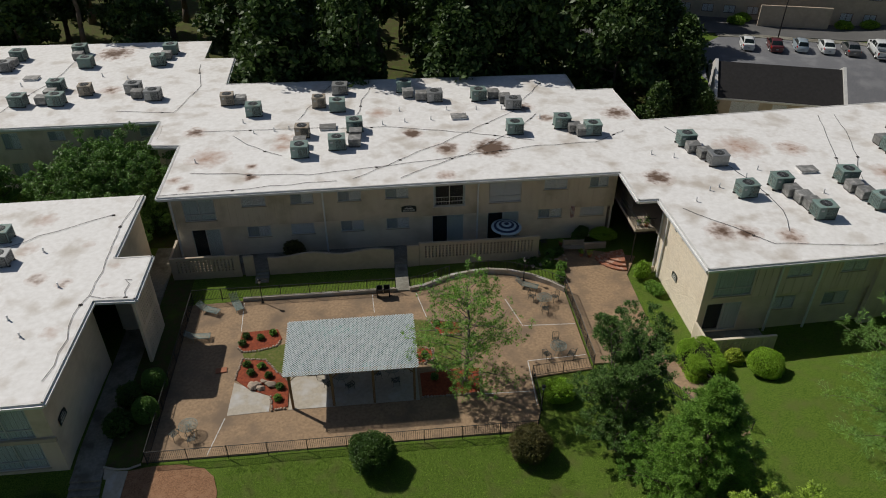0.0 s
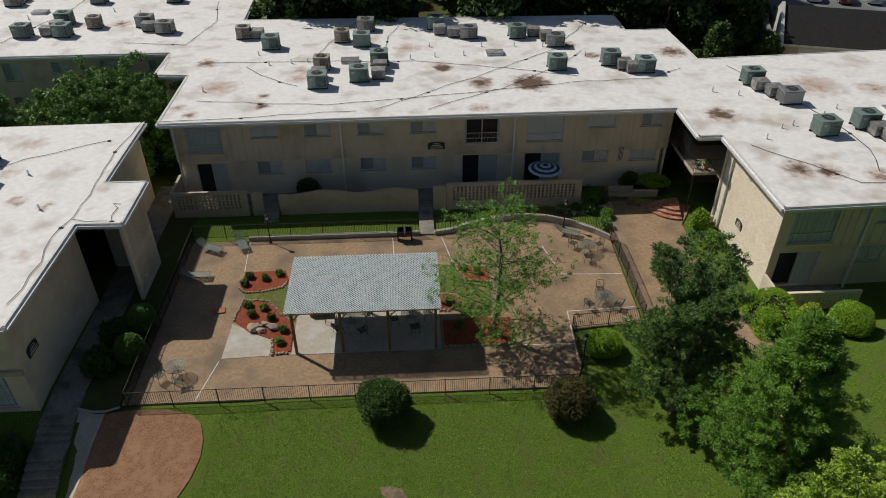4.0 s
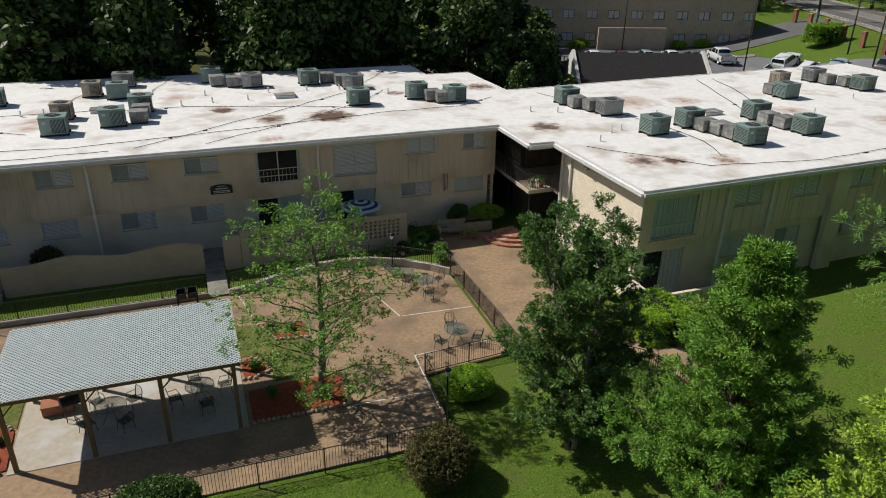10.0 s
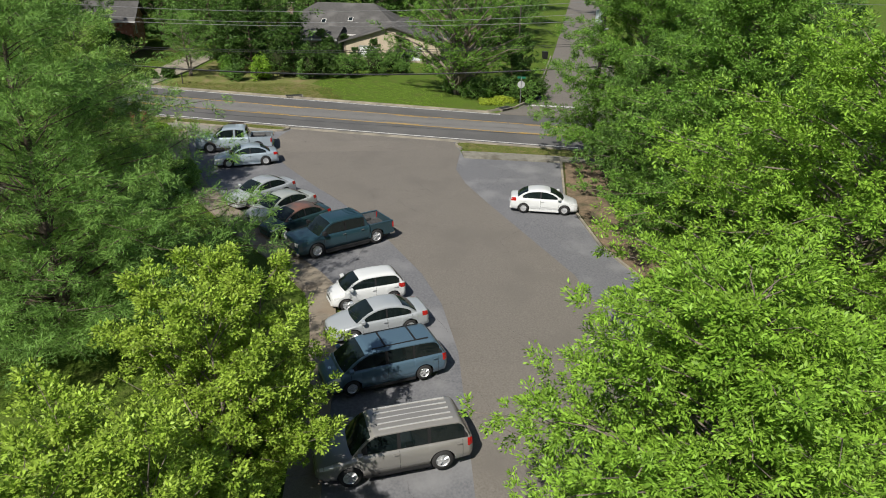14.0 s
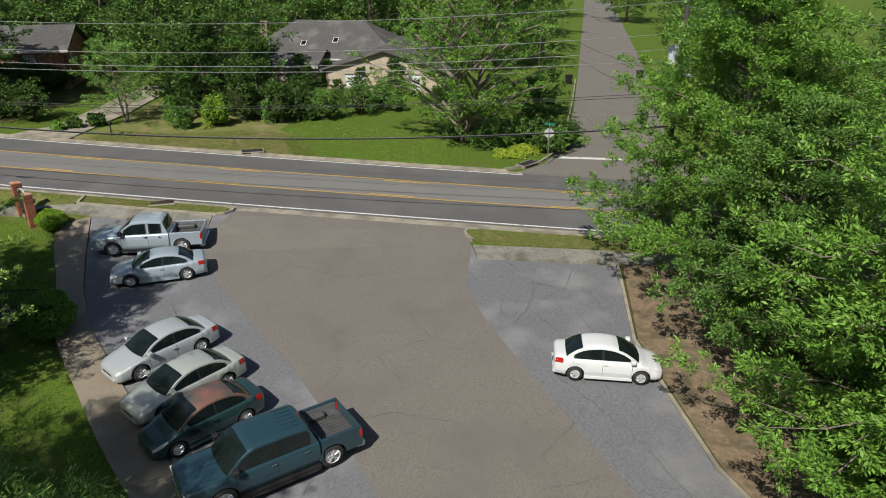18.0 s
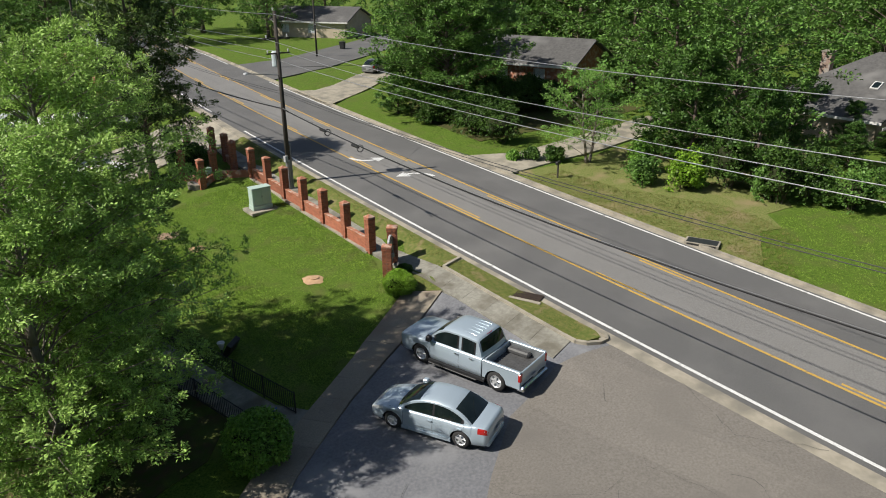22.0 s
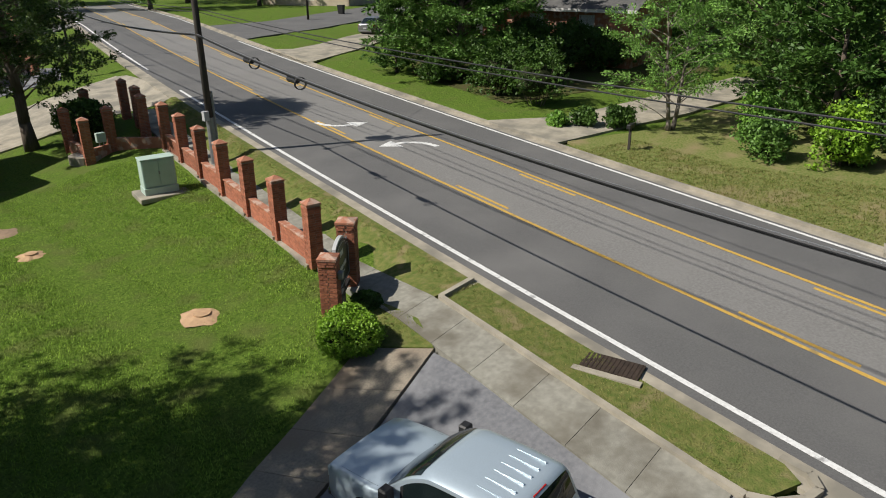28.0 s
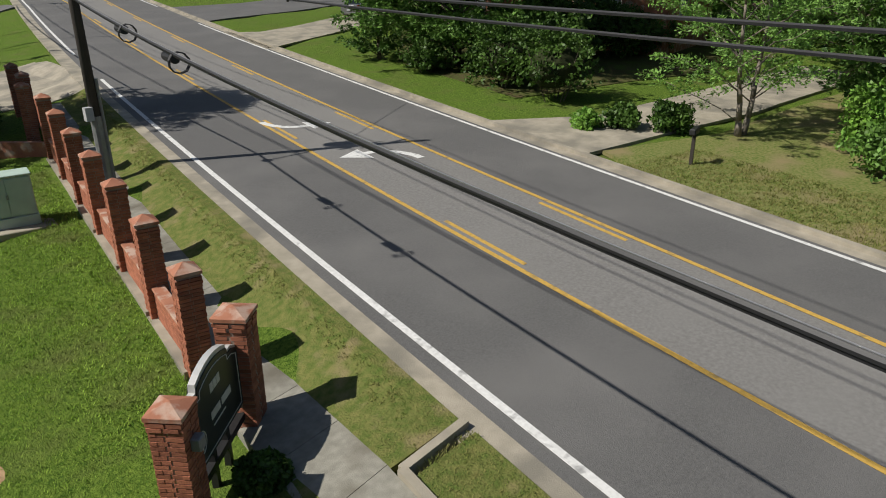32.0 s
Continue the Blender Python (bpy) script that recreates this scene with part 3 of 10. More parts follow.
for (ax, ay), flip in (((73.55, 46.55), -1), ((74.5, 39.05), 1)):
    fwd = Vector((0.21, 0.978)) * flip
    left = Vector((-fwd.y, fwd.x))
    bend = [(1.45 * math.sin(q), 1.25 * (1 - math.cos(q)), math.cos(q), math.sin(q)) for q in [math.pi * k / 16 for k in range(9)]]
    pts = [(f_ + 0.13 * n_, l_ - 0.13 * c_) for f_, l_, c_, n_ in bend] + [(1.98, 1.25), (1.5, 2.15), (0.86, 1.25)] + [(f_ - 0.13 * n_, l_ + 0.13 * c_) for f_, l_, c_, n_ in reversed(bend)]
    sheet("turn_arrow", [((Vector((ax, ay)) + fwd * f_ + left * l_).x, (Vector((ax, ay)) + fwd * f_ + left * l_).y) for f_, l_ in pts], 0.066, WHITE_LINE, "white left-turn arrow on the middle lane", "road marking", thick=0.006, sink=False)

# courtyard patio, beds, paths
sheet("patio", uvpoly([(-15.9, 30.9), (9.5, 30.9), (10.1, 32.5), (10.2, 35.6), (14.7, 36.0), (14.9, 45.0), (12.8, 46.9), (10.4, 47.9), (7.6, 48.2), (5.0, 47.6), (3.2, 46.7), (-11.4, 46.6), (-15.9, 46.4)]), 0.04, PATIO, "tan stained concrete of the courtyard patio", "patio")
sheet("upper_patio", uvpoly([(15.0, 36.5), (20.4, 36.5), (20.8, 46.8), (22.4, 49.4), (16.2, 51.6), (15.2, 49.0)]), 0.035, PATIO, "tan concrete terrace beside the flats", "patio")
sheet("side_path", uvpoly([(19.4, 36.6), (21.3, 36.6), (21.9, 31.0), (22.6, 28.0), (21.0, 27.7), (20.3, 30.6)]), 0.05, PATIO, "tan concrete path beside a hedge", "path")
sheet("pavilion_floor", uvpoly([(-7.0, 34.3), (2.0, 34.3), (2.0, 39.6), (-7.0, 39.6)]), 0.07, PALE, "pale concrete floor under the pavilion", "floor", sink=False)
sheet("pale_pad", uvpoly([(-11.1, 34.2), (-8.3, 34.3), (-8.3, 35.7), (-9.7, 36.5), (-11.0, 37.3)]), 0.06, PALE, "patched pale concrete pad", "paving", sink=False)
sheet("straw_bed", uvpoly([(-16.6, 30.3), (-15.1, 30.5), (-13.4, 30.45), (-11.9, 30.0), (-11.2, 29.3), (-10.85, 28.2), (-10.75, 27.1), (-10.95, 25.8), (-11.4, 24.5), (-12.2, 23.2), (-16.5, 22.6), (-16.6, 26), (-16.65, 28.5)]), 0.05, STRAW, "brown pine straw spread over a bed", "mulch", sink=False, step=0.7, kind="stuff")
sheet("side_walk_west", uvpoly([(-20.1, 55), (-18.2, 55), (-18.2, 30.35), (-20.1, 30.35)]), 0.045, WALKC, "grey concrete walk beside the west block", "path")
sheet("ramp_walk_west", uvpoly([(-18.15, 30.75), (-17.3, 30.45), (-16.62, 30.35), (-16.68, 28.5), (-16.62, 26), (-16.5, 14), (-18.1, 14), (-18.15, 25)]), 0.045, PALE, "pale concrete walk curving down past the steps", "path", step=1.0)
# two dark sheets over the grass paint the deep shade here
sheet("shaded_bed", uvpoly([(-18.15, 30.8), (-17.3, 30.52), (-16.0, 30.75), (-16.0, 50.0), (-17.7, 50.0), (-17.7, 62), (-18.15, 62)]), 0.03, LITTER_AND_SHADE, "dark sheet painting the block's shade on the grass", "soil", sink=False, step=1.0)
sheet("shaded_bed", uvpoly([(-18.2, 55.1), (-20.6, 55.1), (-32, 55.6), (-32, 61), (-18.2, 61)]), 0.03, LITTER_AND_SHADE, "dark sheet painting the broad tree's shade on the ground", "soil", sink=False)
sheet("bare_patch", uvpoly([(-1.5, 24.75), (-1.1, 24.8), (-0.5, 24.6), (-0.2, 24.15), (-0.35, 23.7), (-0.8, 23.8), (-1.15, 24.1), (-1.45, 24.3)]), 0.03, BEDSOIL, "bare sandy patch in the lawn", "soil", sink=False, step=0.5, kind="stuff")
sheet("front_walk", uvpoly([(1.0, 46.5), (2.1, 46.5), (2.1, 52.8), (1.0, 52.8)]), 0.16, WALKC, "concrete walk up to the flats", "path", thick=0.3)
for poly, lab in (([(-11.1, 42.6), (-8.4, 42.7), (-8.0, 41.6), (-8.4, 40.8), (-10.7, 40.4), (-11.2, 40.9)], "red mulch bed with small shrubs"),
                  ([(-10.7, 39.6), (-9.0, 39.3), (-8.0, 37.9), (-7.15, 37.0), (-7.05, 34.6), (-8.1, 34.4), (-8.35, 35.7), (-9.9, 36.5), (-11.0, 37.6)], "red mulch bed round a rock pond"),
                  ([(2.4, 39.5), (3.2, 39.2), (3.3, 38.2), (2.15, 37.8), (2.1, 39.0)], "small round red mulch bed"),
                  ([(2.2, 36.8), (4.3, 37.0), (6.5, 36.9), (6.3, 34.6), (4.5, 34.5), (2.2, 34.6)], "red mulch bed round a young tree"),
                  ([(3.4, 42.5), (5.6, 42.1), (5.6, 40.7), (4.0, 40.9)], "red mulch bed with small shrubs")):
    sheet("mulch_bed", uvpoly(poly), 0.10, MULCH, lab, "mulch bed", sink=False, step=1.0)
sheet("garden_grass", uvpoly([(-10.8, 40.3), (-8.3, 40.8), (-7.1, 41.2), (-7.1, 37.2), (-8.0, 38.0), (-9.0, 39.4), (-10.6, 39.7)]), 0.07, VERGE, "thin grass between the mulch beds", "grass", sink=False, kind="stuff")
sheet("garden_grass", uvpoly([(2.1, 42.8), (3.4, 42.6), (4.0, 40.8), (5.7, 40.7), (5.2, 37.2), (3.4, 37.3), (3.5, 39.5), (2.1, 39.8)]), 0.07, VERGE, "thin grass beside the pavilion", "grass", sink=False, kind="stuff")
for a, b in (((-11.2, 34.0), (-11.9, 31.0)), ((-11.4, 46.3), (-11.2, 42.8)), ((10.2, 37.3), (14.6, 37.5)), ((10.2, 37.3), (10.0, 33.0)), ((6.3, 34.4), (10.1, 34.3)), ((10.7, 41.2), (14.7, 41.0)), ((9.8, 44.6), (10.6, 41.2)), ((2.6, 46.2), (3.2, 43.0)), ((-1.0, 46.3), (-0.9, 44.0))):
    d = (Vector(b) - Vector(a)).normalized() * 0.025
    sheet("patio_joint", uvpoly([(a[0] - d.y, a[1] + d.x), (a[0] + d.y, a[1] - d.x), (b[0] + d.y, b[1] - d.x), (b[0] - d.y, b[1] + d.x)]), 0.046, WHITE_LINE, "pale filled joint in the patio", "joint", thick=0.005, sink=False)

# woodland floor and other ground
for name, poly, m, lab in (
        ("woodland_floor", uvpoly([(-50, 92.5), (-20, 92), (-20.5, 85.5), (-16.5, 85), (-16.3, 77), (22, 76), (26.5, 71), (26.6, 63.4), (42, 64.5), (41, 90), (46, 108), (20, 150), (-90, 150)]), LITTER_AND_SHADE, "shaded leaf litter under the wood"),
        ("tree_bed_floor", [(59, -13), (57.6, -7), (54.8, -2.4), (47.2, -0.9), (43.5, -1.0), (39.2, -1.2), (35.7, -2.2), (28, -2.4), (22, -1.2), (17, 0.4), (-12, 0.8), (-12, -24), (50, -24)], LITTER_AND_SHADE, "bare soil and leaf litter under street trees"),
        ("house_bed_floor", [(79.2, 35.2), (84, 33.2), (100, 31.6), (103, 22), (94, 20.5), (90, 19.2), (87, 19.9), (84.6, 18.4), (82.3, 19.2), (80.6, 17.8), (79.2, 18.6), (xr(17) + 11.4, 17)] + [(xr(y) + 10.86, y) for y in (17.6, 20, 24, 28, 32)], YARD, "dry thin grass of the front lawn"),
        ("house_bed_floor", [(83.5, 42), (96, 38.4), (104, 38), (108, 58), (96, 62), (86, 52)], LITTER_AND_SHADE, "leaf litter under the garden trees")):
    sheet(name, poly, 0.03, m, lab, "ground cover", sink=False)

# ---- the blocks of flats ----
Z_ROOF, Z_ROOF_W = 3.1, 2.5


def wall(name, m, length, z0, z1, openings, material, label, thick=0.25):
    """A wall with real openings (x0, x1, z0, z1); its outer face is local y = 0, and its inside is +y."""
    xs = sorted({0.0, length, *(o[0] for o in openings), *(o[1] for o in openings)})
    zs = sorted({z0, z1, *(o[2] for o in openings), *(o[3] for o in openings)})
    me = Mesh()
    for za, zb in zip(zs, zs[1:]):
        run = None
        for xa, xb in list(zip(xs, xs[1:])) + [(length, None)]:
            free = xb is not None and not any(o[0] < (xa + xb) / 2 < o[1] and o[2] < (za + zb) / 2 < o[3] for o in openings)
            if free and run is None:
                run = xa
            if not free and run is not None:
                me.box(run, xa, 0, thick, za, zb)
                run = None
    ob = part(name, me, material)
    ob.matrix_basis = m
    return tagged(ob, label, "wall", kind="structure")


WINDOWS = {}
SHADEC = mat("grey_blue_curtain", (0.50, 0.55, 0.57), (0.38, 0.42, 0.44), 2, 0.9, stretch=(8, 8, 0.4))


def window(m, x0, x1, z0, z1, style="slide", lit=BLIND):
    """A metal-framed window set into its opening: frame, panes, sill, blind."""
    w, h = round(x1 - x0, 1), round(z1 - z0, 1)
    where = m @ pose((x0 + x1) / 2, 0, z0)
    half = style == "slide" and int(x0 * 10) % 4 == 0
    key = (w, h, style, lit.name, half)
    if key in WINDOWS:
        return copy_thing(WINDOWS[key], where)
    labels = {"slide": "two-pane sliding window in a pale metal frame", "big": "tall fixed window over two low panes", "door": "sliding glass patio door in a pale metal frame", "dark": "dark balcony opening with a metal rail"}
    t = thing("window", labels[style], "window", "windows of the flats", kind="structure")
    t.matrix_basis = where
    f = 0.05
    fr = Mesh().box(-w / 2, -w / 2 + f, 0.02, 0.12, 0, h).box(w / 2 - f, w / 2, 0.02, 0.12, 0, h).box(-w / 2 + f, w / 2 - f, 0.02, 0.12, 0, f).box(-w / 2 + f, w / 2 - f, 0.02, 0.12, h - f, h)
    part("window_frame", fr, FRAME, t)
    part("mullion", Mesh().box(-0.03, 0.03, 0.03, 0.11, f, h - f), FRAME, t)
    low = 0.28 * h if style == "big" else 0.0
    if low:
        part("transom", Mesh().box(-w / 2 + f, w / 2 - f, 0.025, 0.115, low, low + 0.06), FRAME, t)
    for s in (-1, 1):
        xa, xb = sorted((s * 0.03, s * (w / 2 - f)))
        part("pane", Mesh().box(xa, xb, 0.06 if s < 0 else 0.075, 0.068 if s < 0 else 0.083, low + f, h - f), PANE, t)
        if low:
            part("pane", Mesh().box(xa, xb, 0.06, 0.068, f, low), PANE, t)
    if style != "door":
        part("window_sill", Mesh().box(-w / 2 - 0.06, w / 2 + 0.06, -0.06, 0.0, -0.07, -0.005), FRAME if style == "dark" else STUCCO, t, bevel=0.008)
    bl = Mesh()
    if lit is BLIND:
        n = max(4, int(h / 0.09))
        for i in range(n):
            bl.box(-w / 2 + f, w / 2 - f, 0.105, 0.112, f + (h - 2 * f) * i / n + 0.012, f + (h - 2 * f) * (i + 1) / n)
    else:
        n = max(5, int(w / 0.16))
        for i in range(n):
            xa = -w / 2 + f + (w - 2 * f) * i / n
            if style == "dark" and i not in (0, n - 1) or style == "door" and i < 0.42 * n:
                continue
            bl.box(xa, xa + 0.985 * (w - 2 * f) / n, 0.11 + 0.03 * (i % 2), 0.125 + 0.03 * (i % 2), f, h - f)
    if style == "slide":
        bl = Mesh()
        for i in range(n):
            za, zb = f + (h - 2 * f) * i / n + 0.012, f + (h - 2 * f) * (i + 1) / n
            bl.box(0.02 if half else -w / 2 + f, w / 2 - f, 0.105, 0.112, za, zb)
        if half:
            part("curtain", Mesh().box(-w / 2 + f, 0.0, 0.13, 0.14, f, h - f), SHADEC, t, "grey half-drawn curtain")
    part("blind" if lit is BLIND else "curtain", bl, lit, t)
    if style == "dark":
        for k in (0.9, 0.46, 0.06):
            part("rail", Mesh().box(-w / 2, w / 2, -0.03, -0.005, k, k + 0.04), FRAME, t)
        for i in range(1, 12):
            part("railing_bar", Mesh().box(-w / 2 + i * w / 12 - 0.008, -w / 2 + i * w / 12 + 0.008, -0.025, -0.009, 0.1, 0.9), FRAME, t)
    # flat dark panel in place of the room's darkness
    part("room_shade", Mesh().box(-w / 2, w / 2, 0.3, 0.32, 0, h), DARK, t, "dark panel painted as the unlit room's shade")
    WINDOWS[key] = t
    return t


def battens(parent, length, z0, z1, openings, gap=0.42):
    """Vertical strips over the joints of a board wall."""
    full = Mesh().box(-0.02, 0.02, -0.03, 0.0, z0, z1).data("batten")
    full.materials.append(SIDING)
    rnd = random.Random(3)
    x = 0.15
    while x < length - 0.1:
        hit = [o for o in openings if o[0] - 0.06 < x < o[1] + 0.06]
        if not hit:
            part("batten", full, SIDING, parent, loc=(x, 0, 0))
        else:
            o = hit[0]
            for a, b in ((z0, o[2] - 0.09), (o[3] + 0.04, z1)):
                if b - a > 0.1:
                    part("batten", Mesh().box(-0.02, 0.02, -0.03, 0.0, a, b), SIDING, parent, loc=(x, 0, 0))
        x += gap * rnd.choice((0.5, 1.0, 1.0, 1.35))


UVM = pose(0, 0, 0, 0, 0, TURN_A)
MAIN_ROOF = [(-18.1, 52.1), (21.0, 52.45), (26.2, 62.6), (25.9, 70.7), (21.8, 70.7), (21.8, 75.3), (-15.9, 76.3), (-16.1, 84.5), (-19.6, 84.8), (-19.7, 91.0), (-60, 92.2), (-60, 67.0), (-21.0, 67.2), (-21.0, 61.9), (-18.1, 61.6)]
EAST_ROOF = [(22.8, 38.0), (58.0, 39.2), (58.0, 45.6), (65, 45.9), (65, 64.9), (26.2, 62.6), (21.0, 52.45), (21.0, 47.7), (22.7, 47.7)]
WEST_ROOF = [(-19.6, 53.8), (-40, 53.5), (-40, 30.0), (-19.8, 30.4), (-19.7, 39.7), (-16.9, 39.6), (-16.9, 44.7), (-19.6, 44.7)]


def shrink(poly, d):
    """The outline moved inwards by d."""
    area = sum(a[0] * b[1] - b[0] * a[1] for a, b in zip(poly, poly[1:] + poly[:1]))
    s = 1 if area > 0 else -1
    out = []
    for p, q, r in zip(poly[-1:] + poly[:-1], poly, poly[1:] + poly[:1]):
        p, q, r = Vector(p), Vector(q), Vector(r)
        e, f = (q - p).normalized(), (r - q).normalized()
        n1, n2 = s * Vector((-e.y, e.x)), s * Vector((-f.y, f.x))
        b = (n1 + n2) / max(0.3, 1 + n1.dot(n2))
        out.append((q.x + d * b.x, q.y + d * b.y))
    return out


def flat_roof(name, poly, z, label, edges):
    """A coated slab with a fascia, a raised metal lip and gutters along the eaves."""
    t = thing(name, label, "roof", kind="structure")
    t.matrix_basis = UVM.copy()
    part("roof_deck", Mesh().prism(poly, z - 0.12, z), ROOF, t)
    part("fascia", Mesh().prism(shrink(poly, 0.05), z - 0.42, z - 0.122), FASCIA, t)
    for i in edges:
        a, b = Vector((*poly[i], 0)), Vector((*poly[(i + 1) % len(poly)], 0))
        d = (b - a).normalized()
        area = sum(p[0] * q[1] - q[0] * p[1] for p, q in zip(poly, poly[1:] + poly[:1]))
        out = Vector((d.y, -d.x, 0)) * (1 if area > 0 else -1)
        rot = Matrix((( d.x, out.x, 0, a.x), (d.y, out.y, 0, a.y), (0, 0, 1, 0), (0, 0, 0, 1)))
        part("gutter", Mesh().box(0, (b - a).length, 0.0, 0.14, z - 0.26, z - 0.1, rot).box(0, (b - a).length, 0.12, 0.155, z - 0.115, z - 0.08, rot), GUTTER, t)
        part("roof_lip", Mesh().box(0, (b - a).length, -0.12, 0.01, z - 0.004, z + 0.035, rot), FASCIA, t)
    return t


flat_roof("main_roof", MAIN_ROOF, Z_ROOF, "flat white-coated roof with rust stains", (0, 3, 4, 5, 6, 11, 12, 13, 14))
flat_roof("east_roof", EAST_ROOF, Z_ROOF, "flat white-coated roof with rust stains", (0, 1, 2, 3, 4, 6, 7, 8))
flat_roof("west_roof", WEST_ROOF, Z_ROOF_W, "flat white-coated roof with rust stains", (2, 3, 4, 5, 6, 7))

# main block, front
FRONT_U0, FRONT_U1, V_UP, V_LOW = -17.5, 20.95, 52.72, 52.9
UPPER = [(-16.44, -13.8, 0.28, 2.42, "big"), (-11.55, -9.55, 1.45, 2.5, "slide"), (-7.5, -5.55, 1.45, 2.5, "slide"), (-3.5, -1.5, 1.48, 2.53, "slide"), (0.55, 2.55, 1.5, 2.55, "slide"), (4.7, 7.5, 0.45, 2.55, "dark"), (9.6, 12.45, 0.5, 2.6, "big"), (14.45, 16.5, 1.55, 2.6, "slide"), (18.5, 20.2, 1.55, 2.6, "slide")]
LOWER = [(-16.2, -13.8, -3.6, -0.75, "door"), (-11.5, -9.5, -1.75, -0.65, "slide"), (-7.75, -5.75, -1.72, -0.62, "slide"), (-3.45, -1.45, -1.7, -0.6, "slide"), (0.55, 2.55, -1.7, -0.6, "slide"), (4.6, 7.4, -3.6, -0.62, "door"), (9.55, 12.4, -3.6, -0.62, "door"), (14.15, 16.3, -1.5, -0.5, "slide"), (18.0, 20.2, -1.5, -0.5, "slide")]
m_up = UVM @ pose(FRONT_U0, V_UP, 0)
m_low = UVM @ pose(FRONT_U0, V_LOW, 0)
op = [(a - FRONT_U0, b - FRONT_U0, c, d) for a, b, c, d, _ in UPPER]
w_up = wall("wall_front_upper", m_up, FRONT_U1 - FRONT_U0, -0.45, 2.68, op, SIDING, "beige board-and-batten upper wall")
battens(w_up, FRONT_U1 - FRONT_U0, -0.45, 2.68, op)
wall("wall_front_lower", m_low, FRONT_U1 - FRONT_U0, -4.3, -0.452, [(a - FRONT_U0, b - FRONT_U0, c, d) for a, b, c, d, _ in LOWER], CREAM, "cream painted brick lower wall", thick=0.3)
for (a, b, c, d, st), mm in [(q, m_up) for q in UPPER] + [(q, m_low) for q in LOWER]:
    window(mm, a - FRONT_U0, b - FRONT_U0, c, d, st, DRAPE if st in ("door", "dark") or a in (-16.44,) else BLIND)
# other walls of the main block and the wing beyond it
inner = shrink(MAIN_ROOF, 0.6)
for i in (2, 3, 4, 5, 6, 7, 8, 9, 11, 12, 13, 14):
    a, b = Vector((*inner[i], 0)), Vector((*inner[(i + 1) % len(inner)], 0))
    if i == 14:
        b = Vector((-17.5, 53.2, 0))
    ang = math.degrees(math.atan2((b - a).y, (b - a).x))
    m = UVM @ pose(a.x, a.y, 0, 0, 0, ang)
    L = (b - a).length
    if i == 11:
        wins = [(L - 3.0 - 4.4 * k, L - 1.4 - 4.4 * k, 0.6 if k % 2 else 1.3, 2.3) for k in range(8)] + [(L - 3.0 - 4.4 * k, L - 1.4 - 4.4 * k, -2.9, -1.0) for k in range(8)]
        wb = wall("wall_wing", m, L, -4.3, 2.68, wins, SIDING, "beige board wall of the far wing")
        for o in wins:
            window(m, o[0], o[1], o[2], o[3], "slide", BLIND)
    else:
        wall("wall_main", m, L, -4.3, 2.68, [], CREAM, "cream painted brick wall")


# ---- plants ----
def leaf_mesh(name, centres, sizes, per, spread, leaf, material, seed, aspect=0.55, up=0.3, droop=0.0):
    """Many small leaves in tufts round the centres, joined into one mesh."""
    r = np.random.RandomState(seed)
    n = len(centres) * per
    c = np.repeat(np.asarray(centres, float), per, axis=0)
    s = np.repeat(np.asarray(sizes, float), per)
    off = r.normal(size=(n, 3))
    off /= np.maximum(1e-6, np.linalg.norm(off, axis=1))[:, None]
    off *= (r.uniform(0.15, 1, n) ** 0.5 * spread * s)[:, None]
    off[:, 2] *= 0.75
    p = c + off
    nrm = r.normal(size=(n, 3)) * 0.75 + off / (spread * s + 1e-6)[:, None] * 0.6
    nrm[:, 2] += up
    nrm /= np.linalg.norm(nrm, axis=1)[:, None]
    a = np.cross(nrm, r.normal(size=(n, 3)))
    a /= np.maximum(1e-6, np.linalg.norm(a, axis=1))[:, None]
    a[:, 2] -= droop
    b = np.cross(nrm, a)
    ln = leaf * r.uniform(0.6, 1.3, n)[:, None]
    v = np.empty((n, 4, 3))
    v[:, 0], v[:, 2] = p - a * ln, p + a * ln
    v[:, 1], v[:, 3] = p + b * ln * aspect + nrm * ln * 0.15, p - b * ln * aspect + nrm * ln * 0.15
    me = bpy.data.meshes.new(name)
    me.vertices.add(4 * n)
    me.vertices.foreach_set("co", v.reshape(-1))
    me.loops.add(4 * n)
    me.loops.foreach_set("vertex_index", np.arange(4 * n))
    me.polygons.add(n)
    me.polygons.foreach_set("loop_start", np.arange(0, 4 * n, 4))
    me.polygons.foreach_set("loop_total", np.full(n, 4))
    me.update()
    me.validate()
    me.materials.append(material)
    return me


def limb(m, p, d, length, r, rnd, depth, tips, bend=0.25, lift=0.15):
    """A crooked, tapering branch that forks; gathers the ends."""
    k = 4
    for i in range(k):
        q = p + d * (length / k)
        r2 = r * (1 - 0.5 * (i + 1) / k)
        m.tube(p, q, r * (1 - 0.5 * i / k), r2, 6 if r > 0.06 else 4)
        p = q
        d = (d + Vector((rnd.gauss(0, bend), rnd.gauss(0, bend), rnd.gauss(lift, bend * 0.6))) * 0.5).normalized()
        if depth and i:
            for _ in range(1 if i < k - 1 else 2):
                side = Vector((rnd.gauss(0, 1), rnd.gauss(0, 1), rnd.gauss(0.1, 0.5))).normalized()
                limb(m, p, (d * 0.75 + side * 0.8).normalized(), length * rnd.uniform(0.45, 0.65), r2 * 0.6, rnd, depth - 1, tips, bend, lift)
        if i >= 1:
            tips.append((p, depth))
    return p


